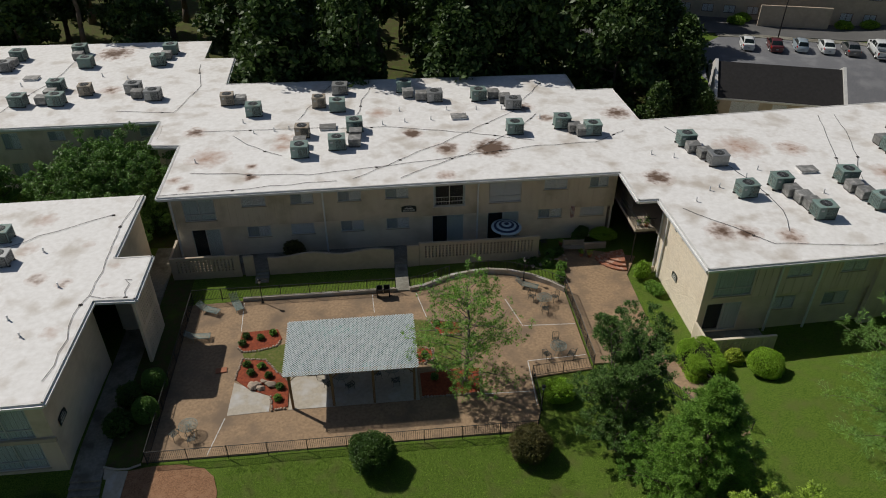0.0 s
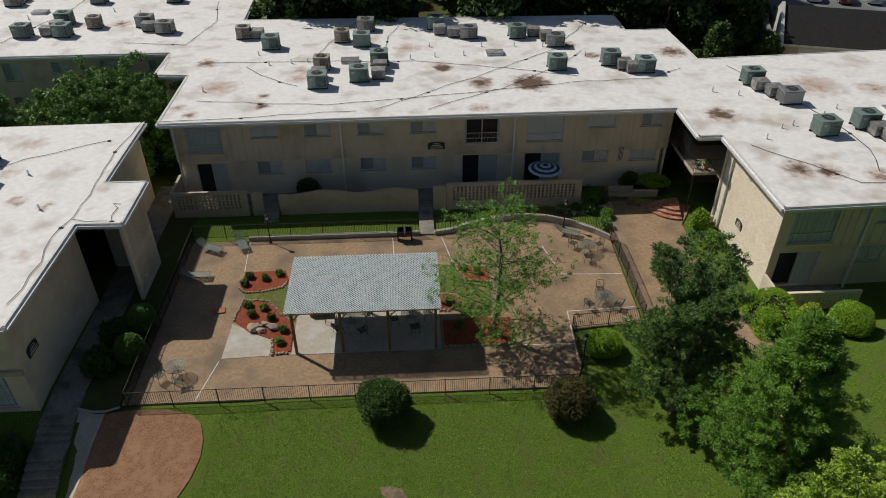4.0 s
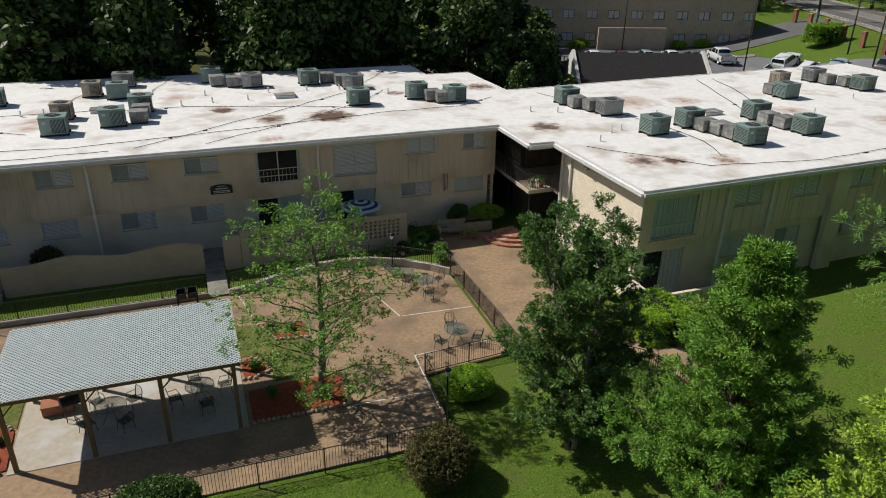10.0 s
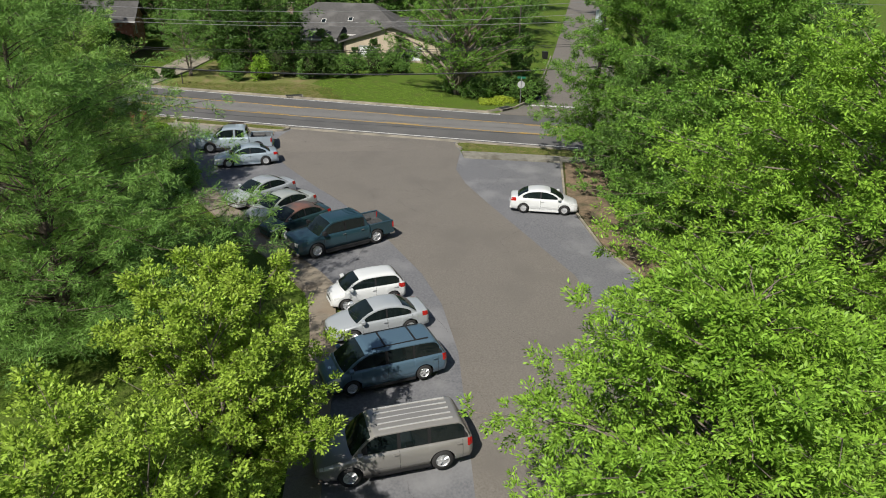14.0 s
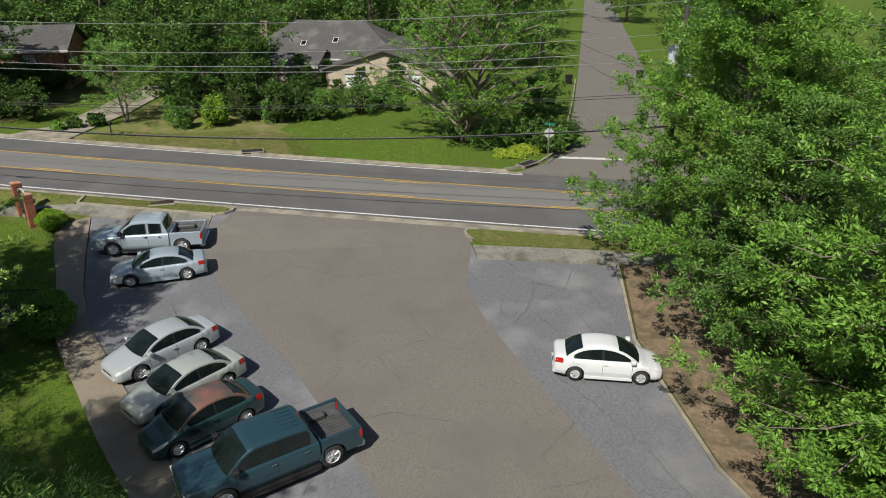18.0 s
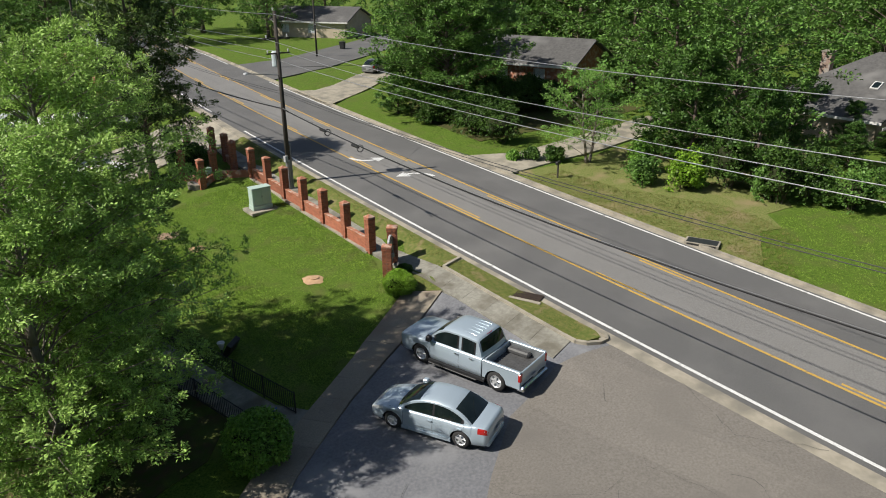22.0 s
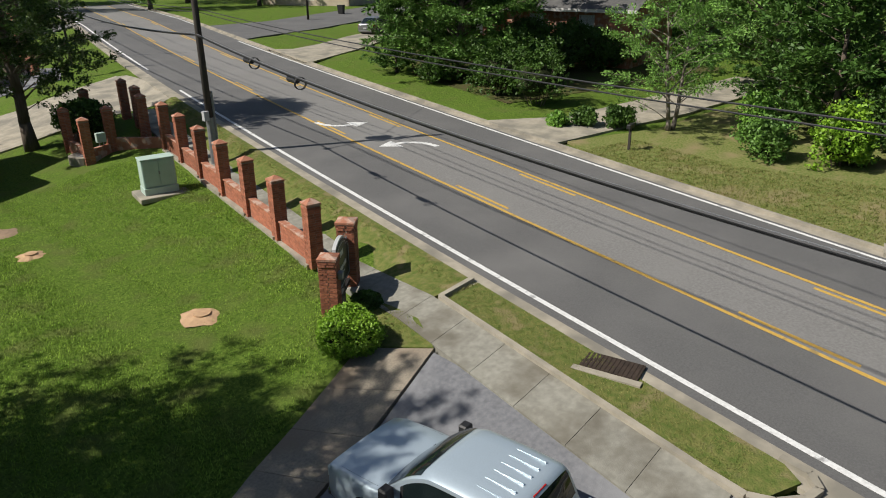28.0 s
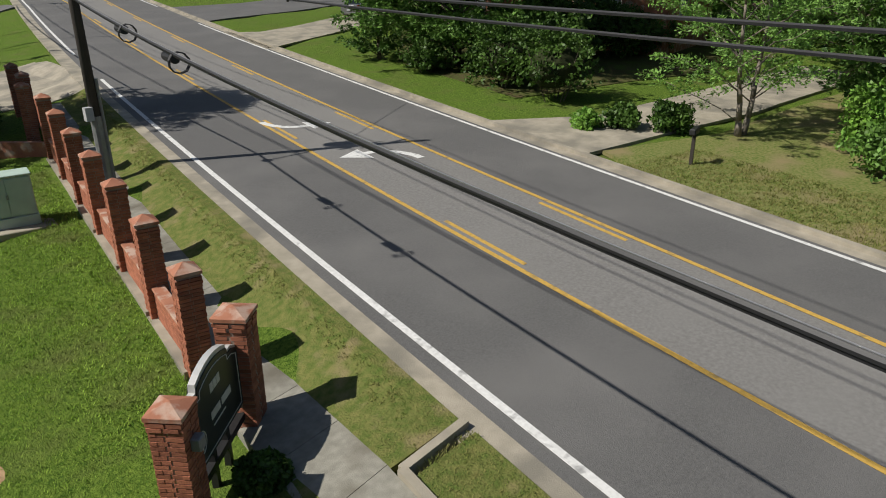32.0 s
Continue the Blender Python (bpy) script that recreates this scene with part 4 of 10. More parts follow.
def tree(name, label, kind, at, height, radius, seed, trunk_h=0.25, per=70, lobes=60, leaf=0.16, bark=None, shape="round", group="", spread=1.0, aspect=0.55, lean=(0, 0), stems=1, up=0.55, droop=0.0, clumps=0, flat=0.8, puff=1.0, fill=0.6, twigs=1):
    """A tapered trunk with limbs, and a crown of leaf tufts with gaps and an uneven outline."""
    rnd = random.Random(seed)
    t = thing(name, label, "tree", group, (at[0], at[1], zg(*at) - 0.05), rnd.uniform(0, 360))
    m, tips = Mesh(), []
    top = 0.86 * height
    base_r = 0.018 * height + 0.05
    for s in range(stems):
        dirn = Vector((rnd.gauss(0, 0.06) + lean[0], rnd.gauss(0, 0.06) + lean[1], 1))
        if stems > 1:
            dirn += Vector((math.cos(6.28 * s / stems), math.sin(6.28 * s / stems), 0)) * 0.22
        p = Vector((0, 0, 0)) + (Vector((dirn.x, dirn.y, 0)) * 0.5 if stems > 1 else Vector())
        n = 9
        for i in range(n):
            q = p + Vector((dirn.x + rnd.gauss(0, 0.07), dirn.y + rnd.gauss(0, 0.07), 1)) * (top / n)
            ra, rb = (base_r * (1.35 if i == 0 else 1) * (1 - 0.85 * i / n)), base_r * (1 - 0.85 * (i + 1) / n)
            m.tube(p, q, ra / stems ** 0.5, rb / stems ** 0.5, 9)
            h = q.z / height
            if h > trunk_h:
                for _ in range(2):
                    ang = rnd.uniform(0, 6.283)
                    rr = outline(shape, h) * radius
                    limb(m, q, Vector((math.cos(ang), math.sin(ang), 0.35 if shape != "cone" else 0.05)).normalized(), rr * 0.62, 0.35 * rb / stems ** 0.5 + 0.015, rnd, twigs, tips)
            p = q
    part("trunk", m, bark or BARK, t, smooth=True)
    cs, ss = [], []
    cl = []
    count = clumps or max(14, lobes // 20)
    for k in range(count):
        h = trunk_h + (1.0 - trunk_h) * ((k + rnd.random()) / count) ** (0.8 if shape != "cone" else 1.15)
        ang = 2.39996 * k + rnd.uniform(-0.5, 0.5)
        rr = outline(shape, min(h, 0.97)) * radius
        rc = puff * radius * rnd.uniform(0.24, 0.40) * (0.75 if shape == "cone" else 1)
        q = max(0.0, rr - rc * 0.75) * rnd.uniform(fill, 1.05)
        cl.append((q * math.cos(ang) + lean[0] * h * height, q * math.sin(ang) + lean[1] * h * height, min(h * height, height - 0.3 * rc), rc))
    while len(cs) < lobes:
        x, y, z, rc = cl[rnd.randrange(count)]
        d = Vector((rnd.gauss(0, 1), rnd.gauss(0, 1), rnd.gauss(0.25, 0.9))).normalized() * rc * rnd.random() ** 0.4
        cs.append((x + d.x, y + d.y, max(0.25, z + d.z * flat)))
        ss.append(rnd.uniform(0.5, 1.1))
    crown = leaf_mesh("crown", cs, ss, per, spread, leaf, LEAF[kind], seed, aspect, up, droop)
    part("crown", crown, LEAF[kind], t)
    return t


def leaf_sprays(name, centres, dirs, per, tuft, leaf, material, seed, aspect=0.4, flat=0.6, wild=0.35):
    """Narrow leaves that fan out from each tuft along its twig, joined into one mesh."""
    r = np.random.RandomState(seed)
    n = len(centres) * per
    c, d = np.repeat(np.asarray(centres, float), per, axis=0), np.repeat(np.asarray(dirs, float), per, axis=0)
    off = r.normal(size=(n, 3))
    off /= np.maximum(1e-6, np.linalg.norm(off, axis=1))[:, None]
    radial = off.copy()
    off *= (r.uniform(0.1, 1, n) ** 0.6 * tuft)[:, None] * np.repeat(r.uniform(0.6, 1.25, len(centres)), per)[:, None]
    off[:, 2] *= flat
    a = 0.75 * radial + 0.7 * d + r.normal(size=(n, 3)) * wild
    a[:, 2] *= 0.8
    a /= np.maximum(1e-6, np.linalg.norm(a, axis=1))[:, None]
    up = r.normal(size=(n, 3)) * 0.55
    up[:, 2] += 1.0
    b = np.cross(up, a)
    b /= np.maximum(1e-6, np.linalg.norm(b, axis=1))[:, None]
    nrm = np.cross(a, b)
    p = c + off
    ln = leaf * r.uniform(0.6, 1.3, n)[:, None]
    v = np.empty((n, 4, 3))
    v[:, 0], v[:, 2] = p - a * ln, p + a * ln
    v[:, 1], v[:, 3] = p + b * ln * aspect + nrm * ln * 0.15, p - b * ln * aspect + nrm * ln * 0.15
    me = bpy.data.meshes.new(name)
    me.vertices.add(4 * n)
    me.vertices.foreach_set("co", v.reshape(-1))
    me.loops.add(4 * n)
    me.loops.foreach_set("vertex_index", np.arange(4 * n))
    me.polygons.add(n)
    me.polygons.foreach_set("loop_start", np.arange(0, 4 * n, 4))
    me.polygons.foreach_set("loop_total", np.full(n, 4))
    me.update()
    me.validate()
    me.materials.append(material)
    return me


def spray_tree(name, label, kind, at, height, radius, seed, shape="round", trunk_h=0.15, branches=80, twigs=9, per=50, leaf=0.09, aspect=0.4, tuft=0.3, rise=0.4, bark=None, group="", stems=1, lean=(0, 0), step=0.36, flat=0.85, pw=0.9, reach=0.16, limbs=1.0):
    """A tapered trunk with long limbs; twigs along each limb carry fans of leaves, with gaps between the limbs."""
    rnd = random.Random(seed)
    t = thing(name, label, "tree", group, (at[0], at[1], zg(*at) - 0.05), rnd.uniform(0, 360))
    m = Mesh()
    base_r = 0.017 * height + 0.04
    axes = []
    for k in range(stems):
        out = Vector((math.cos(6.283 * k / stems + 0.4), math.sin(6.283 * k / stems + 0.4), 0)) * (0.16 if stems > 1 else 0.0)
        pts, n = [Vector((out.x, out.y, 0))], 10
        for i in range(n):
            pts.append(pts[-1] + Vector((out.x + lean[0] + rnd.gauss(0, 0.05), out.y + lean[1] + rnd.gauss(0, 0.05), 1)) * (0.93 * height / n))
        for i in range(n):
            m.tube(pts[i], pts[i + 1], base_r * (1.3 if i == 0 else 1.0) * (1 - 0.9 * i / n) / stems ** 0.5, base_r * (1 - 0.9 * (i + 1) / n) / stems ** 0.5, 8)
        axes.append(pts)
    cs, ds = [], []
    for b in range(branches):
        pts = axes[b % stems]
        h = trunk_h + (1 - trunk_h) * ((b + rnd.random()) / branches) ** pw
        ang = 2.39996 * b + rnd.gauss(0, 0.3)
        rr = max(0.35, outline(shape, min(h, 0.97)) * radius * rnd.uniform(0.55, 1.08))
        d = Vector((math.cos(ang), math.sin(ang), 0))
        z0 = max(0.05 * height, h * height - 0.75 * rise * rr + rnd.gauss(0, 0.03) * height)
        f = min(9.99, z0 / (0.093 * height))
        p0 = pts[int(f)].lerp(pts[int(f) + 1], f - int(f))
        way = []
        for i in range(6):
            q = i / 5
            way.append(p0 + d * (rr * q) + Vector((rnd.gauss(0, 0.06), rnd.gauss(0, 0.06), rnd.gauss(0, 0.03))) * rr * q + Vector((0, 0, rise * rr * (1.35 * q - 0.6 * q * q))))
        r0 = limbs * (0.007 * rr + 0.010)
        for i in range(5):
            m.tube(way[i], way[i + 1], r0 * (1 - 0.17 * i), r0 * (1 - 0.17 * (i + 1)), 4)
        perp = Vector((-d.y, d.x, 0))
        for j in range(twigs):
            q = 0.22 + 0.78 * (j + rnd.random()) / twigs
            g = min(4.99, 5 * q)
            p = way[int(g)].lerp(way[int(g) + 1], g - int(g))
            tl = (reach * rr + 0.35) * (1.2 - 0.75 * q) * rnd.uniform(0.6, 1.25)
            e = (d * 0.65 + perp * (0.85 if j % 2 else -0.85) + Vector((rnd.gauss(0, 0.25), rnd.gauss(0, 0.25), rnd.gauss(0.1 + 0.3 * rise, 0.42)))).normalized()
            k = max(1, round(tl / step))
            for i in range(1, k + 1):
                c = p + e * (tl * i / k)
                if c.z > 0.3:
                    cs.append((c.x + rnd.gauss(0, 0.05), c.y + rnd.gauss(0, 0.05), c.z + rnd.gauss(0, 0.06)))
                    ds.append(tuple(e))
        cs.append(tuple(way[5]))
        ds.append(tuple((way[5] - way[4]).normalized()))
    for pts in axes:
        cs.append(tuple(pts[-1] + Vector((0, 0, 0.1))))
        ds.append((0, 0, 1))
    part("trunk", m, bark or BARK, t, smooth=True)
    part("crown", leaf_sprays("crown", cs, ds, per, tuft, leaf, LEAF[kind], seed, aspect, flat), LEAF[kind], t)
    return t


def outline(shape, h):
    """The crown's half width at a share of the height."""
    if shape == "cone":
        return max(0.06, 1.08 * (1 - h) ** 0.75)
    if shape == "tall":
        return max(0.1, math.sin(math.pi * min(1, 0.12 + 0.86 * h)) ** 0.6 * (1.05 - 0.45 * h))
    if shape == "broad":
        return max(0.1, math.sin(math.pi * min(0.98, 0.28 + 0.7 * h)) ** 0.75)
    if shape == "pine":
        return max(0.08, math.sin(math.pi * max(0.02, min(0.98, (h - 0.45) / 0.55))) ** 0.6) if h > 0.45 else 0.12
    return max(0.1, math.sin(math.pi * min(0.99, max(0.03, 0.06 + 0.9 * h))) ** 0.55)


# near-black green that paints the shade inside shrubs
INNER = mat("inner_shade", (0.022, 0.03, 0.012), (0.035, 0.04, 0.018), 8, 0.95, spec=0.1)


def bush(name, label, kind, at, size, seed, n=900, leaf=0.07, group="", box=False, z=None, loose=0.06):
    """A clipped or loose shrub: stems, and a skin of small leaves over a lumpy form."""
    rnd = random.Random(seed)
    t = thing(name, label, "bush", group, (at[0], at[1], (zg(*at) if z is None else z) - 0.02), rnd.uniform(0, 360) if not box else TURN_A)
    m = Mesh()
    for _ in range(7):
        a = rnd.uniform(0, 6.283)
        m.tube((0.1 * size[0] * math.cos(a), 0.1 * size[1] * math.sin(a), 0), (0.35 * size[0] * math.cos(a), 0.35 * size[1] * math.sin(a), size[2] * 0.7), 0.025, 0.008, 5)
    part("stem", m, BARK, t)
    r = np.random.RandomState(seed)
    d = r.normal(size=(n, 3))
    d /= np.linalg.norm(d, axis=1)[:, None]
    if box:
        d = np.sign(d) * np.abs(d) ** 0.55
    d[:, 2] = np.where(d[:, 2] < -0.75, -d[:, 2], d[:, 2])
    wob = 1 + loose * np.sin(5 * d[:, 0] + seed) + loose * np.sin(6 * d[:, 1] + 2 * seed) + 0.6 * loose * np.sin(9 * d[:, 2] + 3 * seed)
    c = d * (wob * r.uniform(0.8 - 2 * max(0.0, loose - 0.06), 1.0, n))[:, None] * (np.array(size) * (0.5, 0.5, 0.5)) + (0, 0, 0.5 * size[2])
    c[:, 2] = np.maximum(0.03, c[:, 2])
    part("foliage", leaf_mesh("foliage", c, np.ones(n), 7, 2.2 * leaf, leaf, LEAF[kind], seed, 0.6, 0.4), LEAF[kind], t)
    # solid dark hull, put in as shade behind the leaf skin
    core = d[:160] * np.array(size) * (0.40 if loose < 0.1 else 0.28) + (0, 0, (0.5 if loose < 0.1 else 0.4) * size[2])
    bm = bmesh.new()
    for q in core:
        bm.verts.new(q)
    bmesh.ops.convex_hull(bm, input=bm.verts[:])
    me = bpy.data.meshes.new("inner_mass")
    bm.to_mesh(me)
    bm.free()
    part("inner_mass", me, INNER, t, "dark hull painted as the shade inside")
    return t


spray_tree("young_elm", "young feathery light green tree in a mulch bed", "elm", (1.5, 35.8), 9.6, 4.4, 11, "round", 0.12, 60, 10, 26, 0.062, 0.45, 0.25, 0.55, BARK_P)
spray_tree("crape_myrtle", "dark green many-stemmed tree on the lawn", "myrtle", (11.0, 30.0), 9.5, 2.7, 12, "round", 0.12, 150, 10, 62, 0.056, 0.5, 0.22, 1.2, BARK_P, stems=4, lean=(-0.00, -0.17))
spray_tree("cedar", "dense bright green conifer on the lawn", "conifer", (14.1, 25.0), 10.6, 4.5, 13, "cone", 0.02, 190, 9, 74, 0.062, 0.32, 0.25, 1.15, BARK)
spray_tree("bald_cypress", "tall feathery green cypress on the lawn", "cypress", (30.6, 25.6), 15.8, 9.2, 14, "broad", 0.04, 225, 13, 44, 0.10, 0.13, 0.35, 0.42, BARK, reach=0.17, limbs=0.7, pw=1.12)
spray_tree("sweet_oak", "bright yellow-green young oak by the lot", "yellow", (21.2, 16.7), 9.0, 4.3, 15, "tall", 0.05, 190, 10, 44, 0.06, 0.5, 0.23, 1.25, BARK_P, stems=4)
spray_tree("sweet_oak", "bright yellow-green young oak by the lot", "yellow", (14.8, 18.2), 9.2, 4.2, 25, "tall", 0.05, 170, 10, 44, 0.06, 0.5, 0.23, 1.25, BARK_P, stems=3)
spray_tree("street_oak", "large bright green oak beside the car park", "maple", (23.6, -4.6), 15.0, 8.4, 16, "round", 0.08, 200, 12, 44, 0.078, 0.36, 0.31, 0.5, BARK_P)
spray_tree("lot_maple", "rounded bright green maple over the drive lane's edge", "maple", (14.9, 3.6), 12.4, 5.6, 34, "round", 0.26, 190, 11, 46, 0.07, 0.36, 0.26, 0.6, BARK_P)
spray_tree("street_oak", "large green oak beside the car park", "elm", (53.4, -7.4), 15.5, 8.2, 17, "broad", 0.05, 190, 12, 42, 0.08, 0.42, 0.32, 0.45, BARK_P)
spray_tree("street_oak", "large bright green oak beside the car park", "elm", (37.0, -6.8), 15.0, 8.0, 18, "broad", 0.05, 190, 12, 40, 0.088, 0.36, 0.33, 0.45, BARK_P)
spray_tree("street_oak", "green oak over the parking kerb", "oak", (46.2, -6.6), 11.0, 5.6, 28, "broad", 0.05, 120, 10, 40, 0.08, 0.42, 0.3, 0.45, BARK_P)
spray_tree("lawn_maple", "large pale green fine-leaved tree leaning over the railings", "willow", (48.0, 33.6), 13.8, 6.3, 19, "round", 0.04, 220, 12, 44, 0.062, 0.4, 0.27, 0.65, BARK_P)
spray_tree("lawn_maple", "smaller pale green tree between the walk and the lot", "willow", (45.2, 28.7), 11.8, 5.2, 35, "round", 0.08, 185, 10, 42, 0.062, 0.4, 0.27, 0.65, BARK_P)
tree("wing_tree", "broad rounded green tree before the far wing", "oak", uv_xy(-24.8, 60.4), 6.8, 8.0, 27, 0.12, 110, 900, 0.11, BARK, "round", spread=0.6)
tree("wing_tree", "broad rounded green tree before the far wing", "oak", uv_xy(-36.5, 60.2), 6.2, 4.8, 29, 0.2, 50, 460, 0.13, BARK, "round", spread=0.6)
spray_tree("entry_oak", "dark green oak at the end of the brick wall", "woods", (63.6, 57.2), 16.0, 6.0, 20, "tall", 0.22, 130, 10, 32, 0.09, 0.5, 0.32, 0.5, BARK)
# gardens across the road
far_a = spray_tree("garden_oak", "broad dark green oak in a front garden", "oak", (87.5, 49.2), 14.0, 7.2, 21, "round", 0.06, 150, 10, 28, 0.11, 0.5, 0.36, 0.45, BARK, "garden trees")
far_b = spray_tree("garden_tree", "open light green tree with grey limbs on a front lawn", "elm", (79.2, 3.4), 14.0, 8.2, 22, "round", 0.1, 90, 11, 22, 0.085, 0.5, 0.28, 0.8, BARK_P, "garden trees", stems=3, limbs=2.4)
far_c = spray_tree("garden_tree", "small grey-green tree by a driveway", "cypress", (84.2, 32.6), 7.0, 3.6, 23, "round", 0.3, 44, 8, 30, 0.07, 0.45, 0.28, 0.6, BARK_P, "garden trees", stems=2)
far_d = spray_tree("garden_magnolia", "dense dark green magnolia in a garden bed", "magnolia", (88.0, 26.5), 8.5, 4.2, 24, "tall", 0.04, 52, 7, 22, 0.14, 0.5, 0.36, 0.5, BARK, "garden trees")
WOODS = [tree("wood_tree", "tall dark tree of the wood behind the flats", "woods", uv_xy(*q), h, r, 30 + i, 0.1 if s != "pine" else 0.5, 22, n, 0.38, BARK, s, "wood trees", spread=1.2, twigs=0) for i, (q, h, r, s, n) in enumerate((((-3, 81.5), 15, 5.5, "tall", 330), ((10, 80.5), 13, 5.5, "round", 330), ((1.5, 88), 22, 4.2, "pine", 260), ((20, 82), 16, 5.2, "tall", 330)))]
far_e = spray_tree("garden_oak", "broad dark green oak behind the houses", "oak", (93, 57), 13.5, 7.0, 121, "round", 0.12, 60, 7, 26, 0.17, 0.5, 0.6, 0.4, BARK, "garden trees", step=0.8)


def grove(source, places, seed):
    rnd = random.Random(seed)
    for x, y, s in places:
        c = copy_thing(source, pose(x, y, zg(x, y) - 0.1, 0, 0, rnd.uniform(0, 360)))
        c.scale = (s, s, s * rnd.uniform(0.92, 1.1))


rnd = random.Random(5)
for k, v0 in enumerate((79.5, 85.5, 92, 100, 110, 122, 138)):
    for j in range(14):
        u = -75 + 9.2 * j + rnd.uniform(-3, 3)
        v = v0 + rnd.uniform(-2.4, 2.4)
        if (u < -15 and v < 94.5) or (u > 33 and v < 112) or (u > 46 and v < 128):
            continue
        grove(WOODS[rnd.randrange(4)], [(*uv_xy(u, v), rnd.uniform(0.85, 1.2))], k * 20 + j)
grove(WOODS[0], [(*uv_xy(31, 70), 0.5), (*uv_xy(31, 79), 0.9), (*uv_xy(36, 86), 0.9), (*uv_xy(40, 97), 1.0), (*uv_xy(43, 108), 1.1)], 77)
grove(far_e, [(112, 50, 1.15), (110.5, 42.5, 1.1), (114, 58.5, 1.2), (107, 65, 1.1), (122, 52, 1.3), (124, 22, 1.2), (122, 12, 1.2), (99, 33.0, 1.0), (95, 26.5, 0.95), (112, 34, 1.1), (118, 40, 1.2), (118, -2, 1.1), (132, 8, 1.3), (134, 24, 1.3), (104, 62, 1.1), (118, 60, 1.2), (132, 48, 1.3), (140, 30, 1.4), (140, 8, 1.3), (122, -8, 1.0), (138, -12, 1.1), (160, -18, 1.2), (165, 10, 1.4), (165, 40, 1.4), (150, 66, 1.4), (128, 112, 1.1), (112, 108, 1.0), (98, 112, 1.0), (84, 122, 1.1), (70, 128, 1.1), (60, 120, 1.0), (146, 108, 1.2), (160, 90, 1.3), (110, 124, 1.3), (90, 140, 1.4), (130, 134, 1.4)], 78)
grove(far_e, [(88, -26, 0.9), (98, -29, 1.0), (110, -34, 1.0), (126, -39, 1.1), (146, -46, 1.1), (170, -52, 1.2), (195, -48, 1.3), (205, -30, 1.3), (200, -8, 1.3), (82, -24, 0.8), (72, -30, 1.0), (62, -26, 1.0), (190, 40, 1.5), (190, 80, 1.5)], 79)
grove(WOODS[0], [(*uv_xy(37.0, 77.5), 0.55), (*uv_xy(37.6, 72.6), 0.4), (*uv_xy(38.6, 82), 0.7)], 84)
grove(far_d, [(91, 29.5, 0.8), (86.4, 21.5, 0.75), (86, 53.5, 0.6), (84, -3.4, 0.55), (89, -5.5, 0.6), (88.5, 45.5, 0.3), (96, 18, 0.42), (94, 12.5, 0.42), (98.5, 9, 0.45), (99, 23, 0.5), (91.5, 14.5, 0.35), (103, 13, 0.42), (103.4, 19.5, 0.45), (102, 16.4, 0.4), (104, 9, 0.45), (106, 24, 0.6)], 80)
grove(far_d, [(*uv_xy(-22.5, 57.5), 0.5), (*uv_xy(50.5, 66.8), 0.35)], 81)
grove(far_e, [(*uv_xy(q, 124 - 0.3 * (q - 60) + k), 1.1) for q, k in ((44, 4), (53, 0), (61, 5), (70, 0), (79, 4), (88, 8), (96, 14), (106, 20))], 83)
bush("clipped_hedge", "tall clipped green hedge beside the back car park", "hedge", (72.2, 91.6), (5.6, 2.6, 2.7), 61, 1400, 0.1, box=True)
for i, q in enumerate(((55.4, 102.6), (70.2, 98.6), (73.6, 97.6), (57, 104))):
    bush("clipped_hedge", "low clipped green shrub below the far windows", "hedge", uv_xy(*q), (2.6, 1.5, 1.2), 62 + i, 420, 0.09)
grove(WOODS[0], [(-12, -14, 0.9), (0, -16, 0.9), (12, -18, 1.0), (44, -22, 0.9)], 82)
# hedges and shrubs
bush("round_shrub", "clipped dark green camellia with pale flowers", "hedge_dark", uv_xy(-1.4, 29.2), (3.0, 2.8, 2.3), 41, 4200, 0.045)
bush("round_shrub", "bronze-green rounded shrub at the fence corner", "bronze", uv_xy(8.6, 29.0), (2.7, 2.6, 2.1), 42, 4200, 0.038)
bush("clipped_hedge", "clipped bright green hedge by the patio", "clipped", uv_xy(11.6, 33.6), (2.3, 2.2, 1.3), 43, 4000, 0.034, loose=0.03)
bush("clipped_hedge", "large clipped bright green hedge by the flats", "clipped", uv_xy(22.1, 34.7), (2.9, 3.6, 2.1), 44, 7000, 0.034, box=True, loose=0.03)
bush("clipped_hedge", "rounded clipped green hedge on the lawn", "clipped", uv_xy(26.0, 33.2), (2.6, 2.4, 1.9), 45, 5000, 0.034, loose=0.03)
bush("lime_shrub", "lime green loose shrub by the patio wall", "lime", uv_xy(24.9, 35.2), (1.3, 1.1, 1.2), 46, 500, 0.07)
bush("round_shrub", "dark green rounded shrub beside the fence", "oak", uv_xy(-16.3, 37.1), (1.7, 1.7, 2.0), 47, 3600, 0.034, loose=0.03)
bush("round_shrub", "dark green rounded shrub beside the fence", "oak", uv_xy(-16.25, 34.4), (1.7, 1.7, 2.0), 48, 3600, 0.034, loose=0.03)
bush("round_shrub", "dark green shrub in the walk's shade", "hedge_dark", uv_xy(-17.8, 36.2), (1.6, 1.8, 1.5), 49, 600, 0.07)
bush("round_shrub", "dark green shrub in the walk's shade", "hedge_dark", uv_xy(-17.9, 33.6), (1.8, 2.0, 1.6), 50, 600, 0.07)
bush("clipped_hedge", "low dark hedge at the west block's steps", "hedge_dark", uv_xy(-21.6, 27.2), (3.0, 4.0, 1.9), 51, 4000, 0.05, box=True)
bush("loose_shrub", "dark shrub in the gap between the blocks", "hedge_dark", uv_xy(-19.6, 57.6), (2.6, 2.8, 3.0), 68, 1200, 0.07)
bush("clipped_hedge", "clipped green shrub above the brick steps", "hedge", uv_xy(20.0, 51.7), (2.4, 1.6, 0.95), 52, 900, 0.06, z=-3.25)
